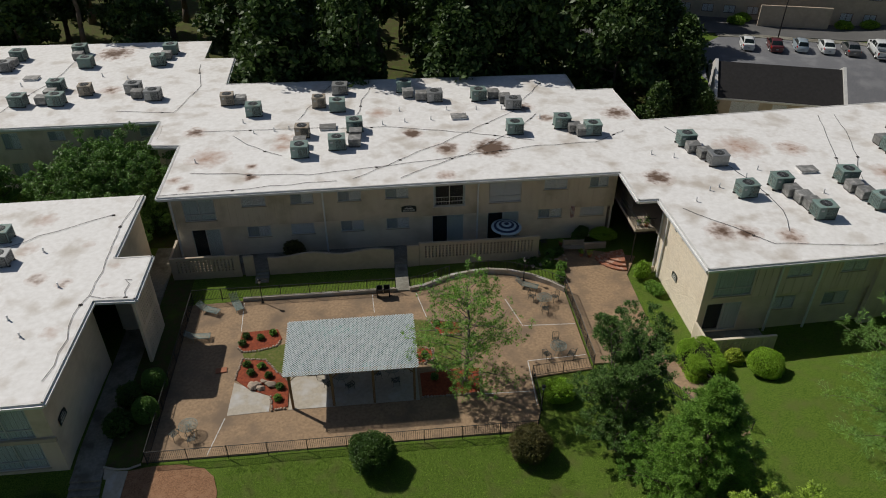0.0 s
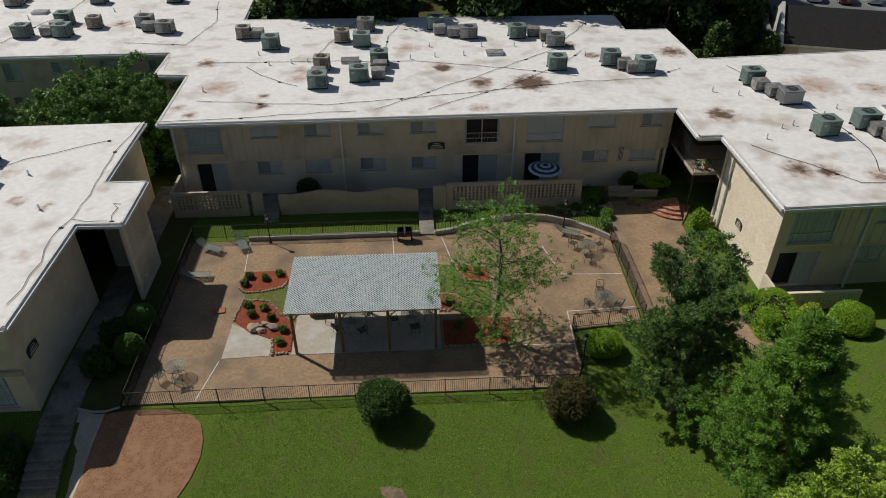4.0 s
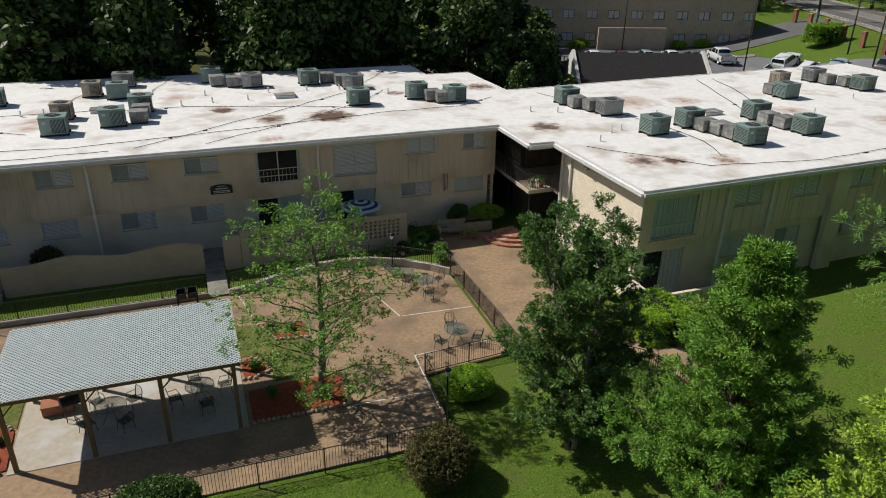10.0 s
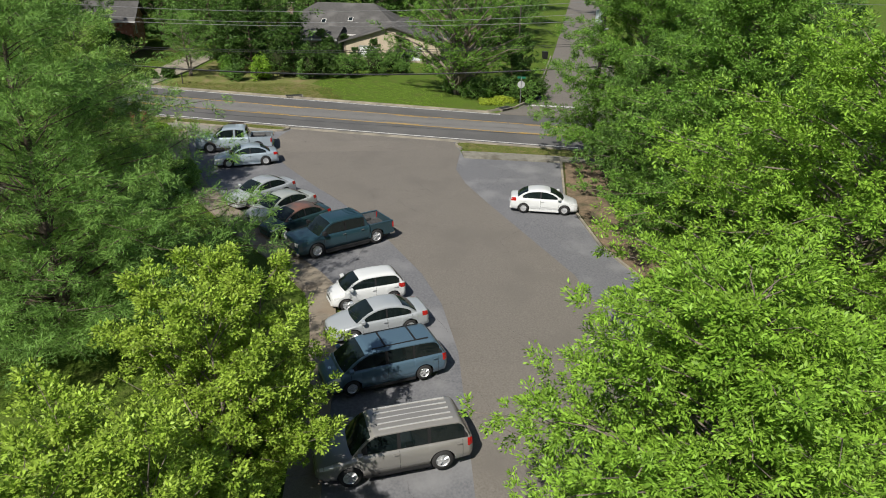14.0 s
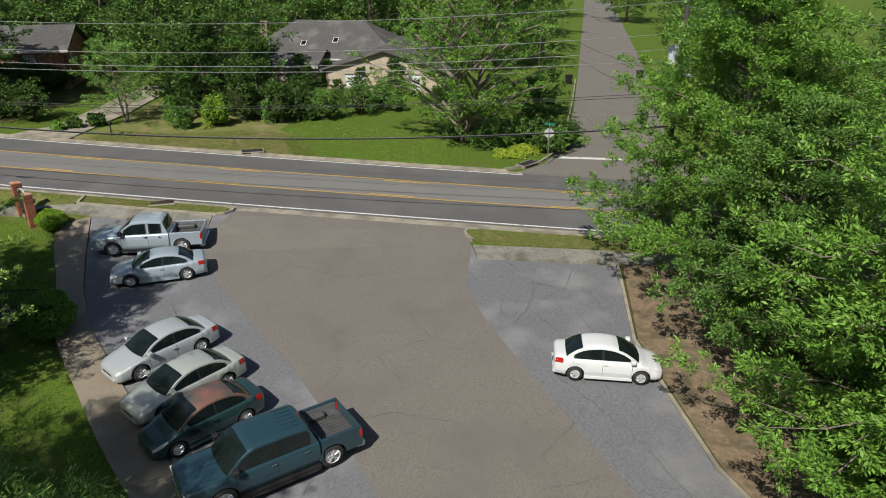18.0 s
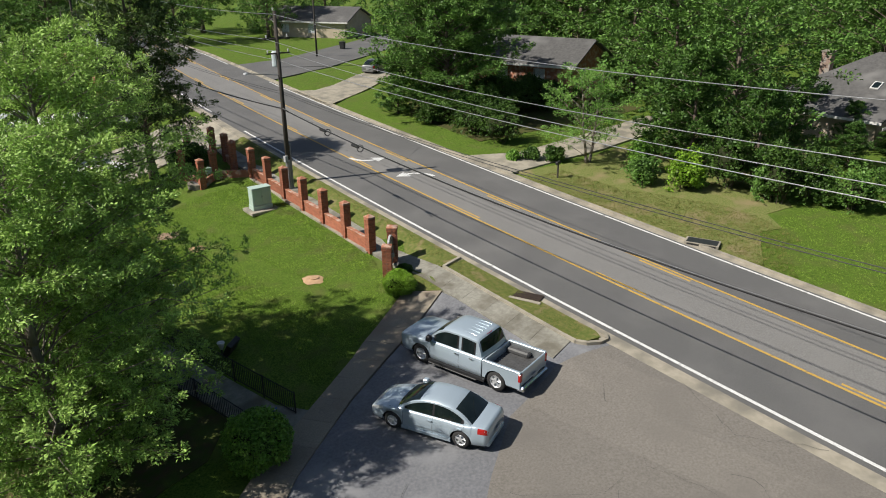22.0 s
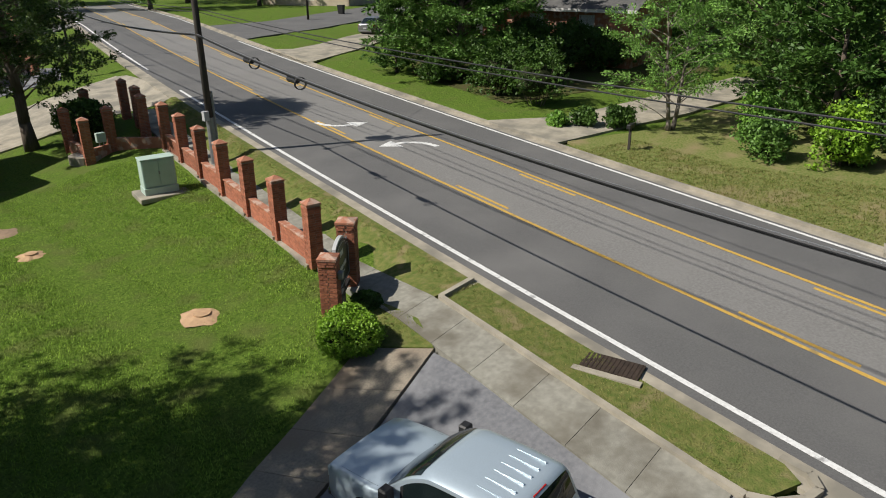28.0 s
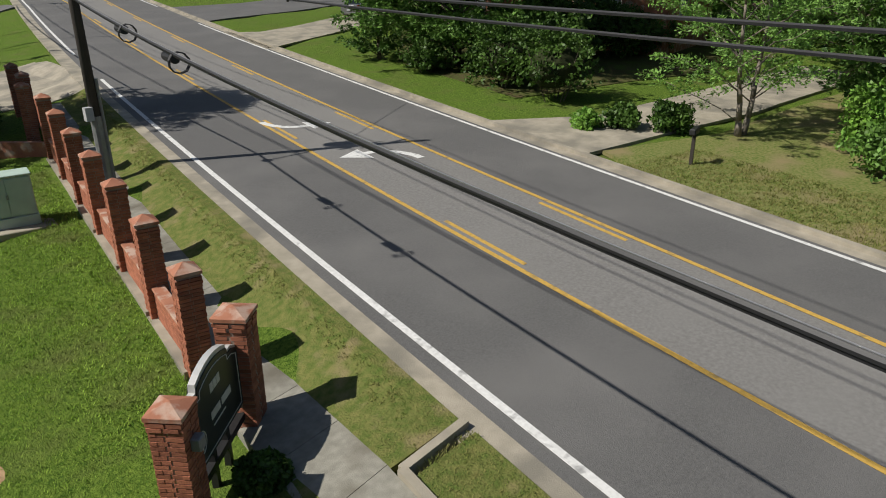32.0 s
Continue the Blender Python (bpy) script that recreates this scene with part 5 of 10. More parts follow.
bush("clipped_hedge", "dark green hedge below the windows", "hedge_dark", uv_xy(18.0, 52.0), (2.0, 1.0, 1.1), 53, 600, 0.06, z=-3.3)
bush("loose_shrub", "loose yellow-green shrub by the brick steps", "hedge", uv_xy(21.9, 46.4), (1.2, 1.6, 1.5), 54, 600, 0.08)
bush("loose_shrub", "loose green shrub beside the end wall", "elm", uv_xy(22.3, 44.2), (0.9, 1.8, 0.9), 55, 400, 0.08)
bush("loose_shrub", "dark shrub in front of the windows", "bronze", uv_xy(-7.6, 52.2), (2.0, 0.7, 1.9), 56, 350, 0.08)
bush("box_ball", "clipped bright green box ball at the sign", "hedge", (61.2, 29.65), (1.6, 1.6, 1.2), 57, 2200, 0.035)
bush("low_shrub", "dark low shrubs behind the sign", "hedge_dark", (62.8, 30.8), (0.7, 0.7, 0.45), 58, 700, 0.05)
bush("round_shrub", "large rounded clipped green shrub by the walk", "elm", (49.65, 25.1), (2.35, 2.3, 2.0), 59, 2400, 0.05)
bush("round_shrub", "dark round shrub inside the brick planter", "hedge_dark", (66.0, 56.2), (3.2, 2.6, 1.9), 60, 900, 0.08)
for i, (x, y, w, h) in enumerate(((91.5, 46.0, 4.6, 3.6), (95.4, 45.2, 4.2, 3.2), (88.0, 44.8, 4.2, 3.0), (98.6, 44.2, 3.6, 2.6))):
    bush("garden_shrub", "dark green shrub before the brick house", "hedge_dark", (x, y), (w, w, h), 320 + i, 1500, 0.09, "garden shrubs", loose=0.16)
for i, (x, y, sx, h, k) in enumerate(((82.2, 36.2, 1.2, 0.9, "hedge_dark"), (81.3, 37.2, 0.9, 0.6, "elm"), (82.9, 34.7, 1.4, 1.1, "hedge_dark"), (84, 24.5, 1.6, 1.3, "elm"), (85, 20, 2.2, 2.2, "oak"), (84.4, 28.6, 1.6, 2.4, "elm"), (86, 17, 1.5, 1.6, "hedge_dark"), (81.6, -1.8, 2.6, 1.4, "oak"), (78.4, 0.4, 1.6, 0.9, "elm"), (85, 49, 2.4, 1.6, "hedge_dark"), (87.5, 46.5, 2.2, 1.4, "hedge_dark"), (75.4, 0.2, 2.6, 0.4, "lime"), (76.6, -1.2, 2.6, 0.4, "lime"), (90, 9, 1.8, 1.6, "oak"), (93, 4.6, 2.2, 1.8, "hedge_dark"), (76.2, -3.6, 3.0, 2.2, "oak"), (77.8, -5.0, 2.6, 2.4, "hedge_dark"), (78.6, -1.6, 3.2, 2.4, "oak"), (77.4, 1.6, 2.8, 1.9, "oak"), (79.8, 3.4, 3.0, 1.8, "oak"), (85.4, 22.9, 3.4, 4.4, "hedge_dark"), (84.6, 19.4, 3.0, 4.0, "hedge_dark"), (83.2, 24.8, 2.2, 2.6, "hedge"), (86.4, 15.4, 3.2, 2.8, "oak"), (88.4, 12.4, 3.4, 3.0, "oak"), (91.0, 10.4, 3.0, 2.6, "oak"), (87.0, 18.0, 3.0, 3.4, "hedge_dark"), (82.4, 27.4, 2.0, 1.8, "oak"), (84.2, 40.6, 4.0, 3.4, "hedge_dark"), (85.0, 44.0, 4.0, 3.0, "hedge_dark"))):
    bush("garden_shrub", "green garden shrub in a bed across the road", k, (x, y), (sx, sx, h), 70 + i, 520, 0.085, "garden shrubs", loose=0.2)
for i, (u, v) in enumerate(((-10.7, 42.0), (-9.6, 41.7), (-8.7, 42.2), (-10.9, 41.2), (-10.3, 38.9), (-9.2, 38.6), (-8.6, 37.6), (-7.7, 36.4), (-7.8, 35.3), (-9.9, 38.0), (3.9, 42.0), (4.8, 41.6), (5.2, 35.6), (3.2, 36.2), (2.7, 38.6))):
    bush("bed_shrub", "small green shrub in red mulch", ("hedge_dark", "oak", "elm")[i % 3], uv_xy(u, v), (0.5, 0.5, 0.42), 90 + i, 90, 0.05, "shrubs of the mulch beds", z=zg(*uv_xy(u, v)) + 0.08)


# ---- east block ----
E_ANG = TURN_A + 1.98
ex, ey = uv_xy(23.4, 38.65)
EM = pose(ex, ey, 0, 0, 0, E_ANG)
E_UP = [(0.7, 3.7, -0.1, 2.3, "big"), (6.2, 8.2, 1.2, 2.45, "slide"), (10.5, 12.5, 1.25, 2.45, "slide"), (15.0, 17.0, 1.3, 2.5, "slide"), (18.6, 20.4, 1.3, 2.5, "slide"), (23.0, 25.0, 1.3, 2.5, "slide"), (27.5, 29.5, 1.3, 2.5, "slide")]
E_LO = [(0.6, 3.4, -3.6, -0.9, "door"), (5.8, 7.7, -2.0, -0.75, "slide"), (10.0, 12.0, -2.0, -0.75, "slide"), (14.8, 16.6, -1.95, -0.75, "slide"), (18.6, 20.6, -1.95, -0.75, "slide"), (23, 25, -1.95, -0.75, "slide"), (27.5, 29.5, -1.95, -0.75, "slide")]
we = wall("wall_east_upper", EM, 34.0, -0.35, 2.68, [q[:4] for q in E_UP], SIDING_G, "olive board-and-batten wall in shade")
battens(we, 34.0, -0.35, 2.68, [q[:4] for q in E_UP], 0.55)
el = EM @ pose(0, 0.2, 0)
wall("wall_east_lower", el, 34.0, -4.3, -0.352, [q[:4] for q in E_LO], CREAM, "cream painted brick lower wall", thick=0.3)
for q in E_UP:
    window(EM, *q[:4], q[4], DRAPE if q[4] == "big" else BLIND)
for q in E_LO:
    window(el, *q[:4], q[4], DRAPE if q[4] == "door" else BLIND)
tagged(part("pier", Mesh().box(13.4, 14.6, -0.35, 0.0, -4.2, 2.66), CREAM, loc=(ex, ey, 0), rz=E_ANG), "cream brick pier between the flats", "pier", kind="structure")
# end wall that faces the terrace
mw = UVM @ pose(23.35, 47.6, 0, 0, 0, -90)
wall("wall_east_end", mw, 8.94, -4.3, 2.68, [], CREAM, "sunlit cream painted brick end wall")
# passage and stairwell walls are coloured dark for the shade in there
wall("wall_passage", UVM @ pose(23.35, 61.5, 0, 0, 0, -90), 8.7, -4.3, 2.68, [(2, 3, -3.8, -1.7), (6, 7, -3.8, -1.7)], PASSAGE_SHADE, "passage wall with its shade painted in as brown")
wall("wall_stairwell", UVM @ pose(29.4, 52.8, 0, 0, 0, -90), 5.2, -4.3, 2.68, [(1.5, 2.5, -3.8, -1.7)], PASSAGE_SHADE, "stairwell back wall with its shade painted in as brown", thick=0.2)
wall("wall_stairwell", UVM @ pose(23.62, 52.8, 0), 5.76, -4.3, 2.68, [], PASSAGE_SHADE, "stairwell side wall with its shade painted in as brown", thick=0.2)
wall("wall_stairwell", UVM @ pose(29.38, 47.75, 0, 0, 0, 180), 5.76, -4.3, 2.68, [], PASSAGE_SHADE, "stairwell side wall with its shade painted in as brown", thick=0.2)
tagged(part("floor_stairwell", Mesh().box(23.32, 29.3, 47.8, 52.7, -0.52, -0.27), STUCCO, rz=TURN_A, loc=(0, 0, 0)), "upper floor of the open stairwell", "floor", kind="structure")
wall("wall_passage_back", UVM @ pose(20.5, 60.5, 0), 2.85, -4.3, 2.68, [], PASSAGE_SHADE, "end of the passage with its shade painted in as brown", thick=0.2)
wall("wall_east_far", EM @ pose(34, 0, 0, 0, 0, 90), 6.6, -4.3, 2.68, [], CREAM, "cream painted brick end wall")
wall("wall_east_step", EM @ pose(34, 6.6, 0), 7, -4.3, 2.68, [], CREAM, "cream painted brick wall")
wall("wall_east_far", EM @ pose(41, 6.6, 0, 0, 0, 90), 17.8, -4.3, 2.68, [], CREAM, "cream painted brick end wall")
wall("wall_east_back", EM @ pose(41, 24.4, 0, 0, 0, 180), 38, -4.3, 2.68, [], CREAM, "cream painted brick back wall")
# same darkened colour, for the shade at the passage end
wall("wall_main_end", UVM @ pose(20.5, 60.3, 0, 0, 0, -90), 7.4, -4.3, 2.68, [(1.5, 2.5, -3.8, -1.7)], PASSAGE_SHADE, "end wall at the passage with its shade painted in as brown")


def brick_skin(parent, length, z0, z1):
    """Painted bricks in running bond, a little proud of the wall."""
    rnd = random.Random(77)
    m, z, row = Mesh(), z0, 0
    while z < z1:
        x = -0.11 * (row % 2)
        while x < length:
            a, b = max(0.0, x + 0.006), min(length, x + 0.214)
            if b - a > 0.03:
                y = -0.010 - rnd.uniform(0, 0.004)
                m.add([(a, 0, z), (b, 0, z), (b, 0, z + 0.068), (a, 0, z + 0.068), (a, y, z), (b, y, z), (b, y, z + 0.068), (a, y, z + 0.068)], [(4, 5, 6, 7), (0, 1, 5, 4), (1, 2, 6, 5), (2, 3, 7, 6), (3, 0, 4, 7)])
            x += 0.22
        z, row = z + 0.080, row + 1
    tagged(part("painted_bricks", m, BRICKPAINT, parent), "cream painted bricks in running bond", kind="stuff")


brick_skin(bpy.data.objects["wall_east_end"], 8.94, -3.9, 2.6)

# balcony at the passage
bal = thing("balcony", "small concrete balcony with a black rail and potted plants", "balcony", at=(0, 0, 0))
bal.matrix_basis = UVM.copy()
# slab is lengthened far past the balcony, unseen, to darken the passage below
part("slab", Mesh().box(21.5, 23.3, 48.4, 60.2, -0.52, -0.27), STUCCO, bal, bevel=0.02)
part("rail", Mesh().box(21.55, 23.3, 48.45, 48.49, 0.71, 0.75).box(21.55, 21.59, 48.45, 52.3, 0.71, 0.75), BLACKM, bal)
for i in range(14):
    part("railing_bar", Mesh().box(21.55 + 0.12 * i, 21.57 + 0.12 * i, 48.46, 48.48, -0.27, 0.71), BLACKM, bal)
for i in range(30):
    part("railing_bar", Mesh().box(21.56, 21.58, 48.5 + 0.125 * i, 48.52 + 0.125 * i, -0.27, 0.71), BLACKM, bal)
lat = Mesh()
for i in range(11):
    lat.box(21.55, 21.58, 50.0 + 0.26 * i, 50.03 + 0.26 * i, -0.27, 2.6)
for i in range(9):
    lat.box(21.545, 21.585, 50.0, 52.65, 0.0 + 0.32 * i, 0.03 + 0.32 * i)
part("lattice_screen", lat, BLACKM, bal, "black metal lattice screen")
part("post", Mesh().tube((21.75, 48.7, -3.9), (21.75, 48.7, -0.52), 0.05), BLACKM, bal)
for i, (u, v) in enumerate(((22.6, 48.8), (22.0, 49.0), (22.9, 49.4))):
    x, y = uv_xy(u, v)
    pt = thing("potted_plant", "leafy plant in a pale pot on the balcony", "potted plant", "balcony pots", (x, y, -0.27))
    part("pot", Mesh().lathe([(0.0, 0), (0.13, 0), (0.18, 0.3), (0.16, 0.3), (0.14, 0.27), (0.0, 0.27)], 12), PLASTIC if i else TERRA, pt, smooth=True)
    part("leaves", leaf_mesh("leaves", [(0, 0, 0.45)], [1], 60, 0.28, 0.08, LEAF["oak"], 200 + i), LEAF["oak"], pt)

# ---- west block ----
WI = shrink(WEST_ROOF, 0.55)
for i in range(len(WI)):
    a, b = Vector((*WI[i], 0)), Vector((*WI[(i + 1) % len(WI)], 0))
    if i in (4, 5):
        continue
    m = UVM @ pose(a.x, a.y, 0, 0, 0, math.degrees(math.atan2((b - a).y, (b - a).x)))
    L = (b - a).length
    wins = []
    if i == 2:
        wins = [(L - 4.2, L - 1.0, -0.9, 1.6), (L - 4.2, L - 1.0, -3.6, -1.2), (L - 9, L - 7, 0.3, 1.6), (L - 9, L - 7, -2.6, -1.2)]
    wall("wall_west_block", m, L, -6.4 if i in (1, 2) else -4.3, Z_ROOF_W - 0.42, wins, CREAM if i != 2 else SIDING, "cream painted wall of the west block")
    if i == 2:
        for o in wins:
            window(m, *o, "big" if o[1] - o[0] > 3 else "slide", DRAPE)
part("storey_band", Mesh().box(-26, -20.2, 30.72, 30.9, -1.15, -0.85), STUCCO, loc=(0, 0, 0), rz=TURN_A)
tagged(bpy.data.objects["storey_band"], "plain band between two storeys", "trim", kind="structure")


def screen_block(name, label, m, length, z0, z1, rows, hole=(0.1, 0.14), pitch=(0.21, 0.24), margin=0.25, thick=0.2, material=None, skip=()):
    """A wall of pierced blocks: every opening goes right through."""
    nx = int((length - 2 * margin) / pitch[0])
    x_s = (length - nx * pitch[0]) / 2
    op = []
    for za in rows:
        for i in range(nx):
            if i not in skip:
                op.append((x_s + i * pitch[0] + 0.05, x_s + i * pitch[0] + 0.05 + hole[0], za, za + hole[1]))
    me = Mesh()
    zs = [z0] + [q for za in rows for q in (za, za + hole[1])] + [z1]
    for k, (za, zb) in enumerate(zip(zs, zs[1:])):
        if k % 2 == 0:
            me.box(0, length, 0, thick, za, zb)
        else:
            xs = [0.0] + [q for o in op if abs(o[2] - za) < 1e-6 for q in o[:2]] + [length]
            for xa, xb in list(zip(xs, xs[1:]))[::2]:
                me.box(xa, xb, 0, thick, za, zb)
    ob = part(name, me, material or STUCCO)
    ob.matrix_basis = m
    return tagged(ob, label, "wall", kind="structure")


screen_block("wall_screen_west", "cream pierced-block stair screen of the west block", UVM @ pose(-17.25, 40.1, 0, 0, 0, 90), 4.1, -4.0, Z_ROOF_W - 0.42, [-3.3 + 0.25 * i for i in range(9)] + [-0.65 + 0.25 * i for i in range(10)], (0.13, 0.15), (0.25, 0.25), 0.35, material=CREAM)

# ---- walls in front of the flats ----
screen_block("wall_garden_screen", "tan rendered patio wall with pierced blocks", UVM @ pose(-17.7, 50.0, 0), 5.7, -4.1, -1.62, [-3.1 + 0.26 * i for i in range(5)], (0.15, 0.16), (0.30, 0.26), 0.45)
screen_block("wall_garden_screen", "tan rendered patio wall with pierced blocks", UVM @ pose(3.2, 50.0, 0), 10.5, -4.1, -1.5, [-3.0 + 0.26 * i for i in range(5)], (0.15, 0.16), (0.30, 0.26), 0.45)
for name, a, b, top in (("wall_garden_short", -11.7, -10.85, -1.78), ("wall_garden_short", 2.15, 3.18, -1.7)):
    tagged(part(name, Mesh().box(a, b, 50.0, 50.2, -4.1, top), STUCCO, rz=TURN_A, loc=(0, 0, 0), bevel=0.02), "short tan rendered garden wall", "wall", kind="structure")
wv = Mesh()
N = 44
for i in range(N):
    ua, ub = -9.65 + 10.65 * i / N, -9.65 + 10.65 * (i + 1) / N
    za, zb = (-1.93 - 0.16 * math.sin((q + 9.65) * 1.18 + 0.5) for q in (ua, ub))
    wv.add([(ua, 50, -4.1), (ub, 50, -4.1), (ub, 50.2, -4.1), (ua, 50.2, -4.1), (ua, 50, za), (ub, 50, zb), (ub, 50.2, zb), (ua, 50.2, za)], [(4, 5, 6, 7), (0, 1, 5, 4), (2, 3, 7, 6)])
wv.box(-9.66, -9.65, 50, 50.2, -4.1, -2.02).box(1.0, 1.01, 50, 50.2, -4.1, -1.9)
tagged(part("wall_garden_wavy", wv, STUCCO, loc=(0, 0, 0), rz=TURN_A), "tan rendered garden wall with a wavy top", "wall", kind="structure")
tagged(part("wall_patio_side", Mesh().box(-17.7, -17.5, 50.2, 52.9, -4.1, -1.62), STUCCO, loc=(0, 0, 0), rz=TURN_A), "tan rendered patio side wall", "wall", kind="structure")
tagged(part("patio_slab", Mesh().box(-17.5, 14, 50.2, 52.9, -3.9, -3.55), WALKC, loc=(0, 0, 0), rz=TURN_A), "raised concrete patio slab behind the garden walls", "floor", kind="structure")
st = thing("west_steps", "two flights of worn grey concrete steps beside the west block", "steps")
st.matrix_basis = UVM.copy()
z, v = -3.80, 30.35
for k in range(8):
    going = 1.15 if k == 3 else 0.42
    part("landing" if k == 3 else "step", Mesh().box(-20.08, -18.2, v - going, v + 0.03, z - 0.75, z - 0.18), WALKC, st, bevel=0.012)
    z, v = z - 0.18, v - going
tagged(part("kerb", Mesh().path([(-18.2, 30.75, -3.8), (-17.3, 30.47, -3.8), (-16.6, 30.45, -3.8), (-15.9, 30.7, -3.78)], 0.07, 6), PALE, loc=(0, 0, 0), rz=TURN_A), "low pale curved concrete edging", "kerb", kind="structure")
st = thing("garden_steps", "three grey concrete steps through the garden wall", "steps")
st.matrix_basis = UVM.copy()
for i in range(4):
    part("step", Mesh().box(-10.8, -9.7, 48.9 + 0.3 * i, 50.3, -3.9, -3.72 + 0.17 * i), WALKC, st, bevel=0.01)
# low wall behind the patio
lw = thing("low_wall", "low pale concrete wall along the patio", "wall", kind="structure")
lw.matrix_basis = UVM.copy()
part("wall_run", Mesh().box(-11.5, 1.0, 46.5, 46.75, -4.0, -3.48), PALE, lw, bevel=0.02)
curve = [(2.1, 46.55), (3.3, 46.8), (4.4, 47.35), (5.6, 47.85), (7.2, 48.2), (9.0, 48.3), (10.6, 48.0), (12.4, 47.2), (14.0, 46.0), (14.9, 45.1)]
for (a, b), (c, d) in zip(curve, curve[1:]):
    dd = Vector((c - a, d - b)).normalized() * 0.13
    part("wall_run", Mesh().prism([(a + dd.y, b - dd.x), (c + dd.y, d - dd.x), (c - dd.y, d + dd.x), (a - dd.y, b + dd.x)], -4.0, -3.45 + 0.12 * smooth(4, 8, a)), PALE, lw)
# patio wall of the east block
screen_block("wall_east_patio", "cream pierced-block patio wall of the east block", UVM @ pose(23.2, 36.5, 0), 5.5, -4.3, -2.35, [-3.3 + 0.22 * i for i in range(4)], (0.11, 0.11), (0.26, 0.22), 0.3, material=CREAM)
tagged(part("wall_patio_end", Mesh().box(23.2, 23.4, 36.7, 38.6, -4.3, -2.35), CREAM, loc=(0, 0, 0), rz=TURN_A), "cream patio side wall", "wall", kind="structure")
tagged(part("patio_slab", Mesh().box(23.4, 28.7, 36.7, 38.9, -4.2, -3.7), WALKC, loc=(0, 0, 0), rz=TURN_A), "concrete patio slab of the east block", "floor", kind="structure")

# downpipes
def downpipe(m, x, z0, z1):
    t = thing("downpipe", "pale metal downpipe on the wall", "downpipe", "downpipes", kind="structure")
    t.matrix_basis = m
    part("pipe", Mesh().box(x - 0.07, x + 0.07, -0.18, -0.06, z0, z1), GUTTER, t)
    part("elbow", Mesh().box(x - 0.07, x + 0.07, -0.45, -0.06, z1, z1 + 0.14), GUTTER, t)
    for k in (0.3, 0.75):
        part("strap", Mesh().box(x - 0.08, x + 0.08, -0.15, 0.0, z0 + k * (z1 - z0), z0 + k * (z1 - z0) + 0.04), GUTTER, t)


for u in (-17.3, -4.75, 8.6):
    downpipe(m_up, u - FRONT_U0, -3.6, 2.6)
for p in (5.6, 8.85, 22):
    downpipe(EM, p, -3.9, 2.6)
for x in (0.25, 1.35):
    downpipe(mw, x, -3.9, 2.6)


def plaque(name, label, m, w, h, lines):
    """A dark board with an arched top and pale bars for small writing."""
    t = thing(name, label, "sign")
    t.matrix_basis = m
    out = [(-w / 2, 0), (w / 2, 0), (w / 2, h * 0.75)] + [(w / 2 * math.cos(a), h * 0.75 + h * 0.25 * math.sin(a)) for a in (0.5, 1.0, 1.57, 2.14, 2.64)] + [(-w / 2, h * 0.75)]
    me = Mesh()
    n = len(out)
    me.add([(x, -0.04, z) for x, z in out] + [(x, 0, z) for x, z in out], [tuple(range(n))] + [(i, i + n, (i + 1) % n + n, (i + 1) % n) for i in range(n)])
    part("board", me, SIGN_BG, t)
    for x0, x1, z0, z1 in lines:
        part("writing_bar", Mesh().box(x0 * w, x1 * w, -0.046, -0.04, z0 * h, z1 * h), SIGN_TX, t)


LINES = [(-0.2, 0.2, 0.78, 0.84), (-0.28, 0.28, 0.5, 0.62), (-0.38, 0.38, 0.28, 0.36), (-0.38, 0.38, 0.12, 0.2)]
plaque("building_sign", "dark arched sign board on the siding", UVM @ pose(2.55, V_UP - 0.03, 0.1), 1.3, 0.62, LINES)
plaque("building_sign", "dark arched sign board on the end wall", UVM @ pose(23.34, 43.4, -1.95, 0, 0, -90), 1.0, 0.62, LINES)
plaque("building_sign", "dark arched sign board on the west block", UVM @ pose(-20.3, 32.4, -1.0, 0, 0, 90), 1.1, 0.65, LINES)
for m in (UVM @ pose(23.34, 43.9, 2.35, 0, 0, -90),):
    t = thing("flood_light", "small grey flood light under the eaves", "lamp")
    t.matrix_basis = m
    part("housing", Mesh().box(-0.18, 0.18, -0.55, -0.25, 0.1, 0.35), GREYM, t, bevel=0.03)
    part("bracket", Mesh().box(-0.04, 0.04, -0.25, 0, 0.2, 0.26), GREYM, t)

# ---- buildings behind ----
CHIMNEY = mat("weathered_chimney_brick", (0.30, 0.22, 0.17), (0.22, 0.155, 0.12), 6, 0.9, bump=0.4, bscale=30, stain=(0.30, 0.28, 0.25), sscale=2, slo=0.5, shi=0.65)


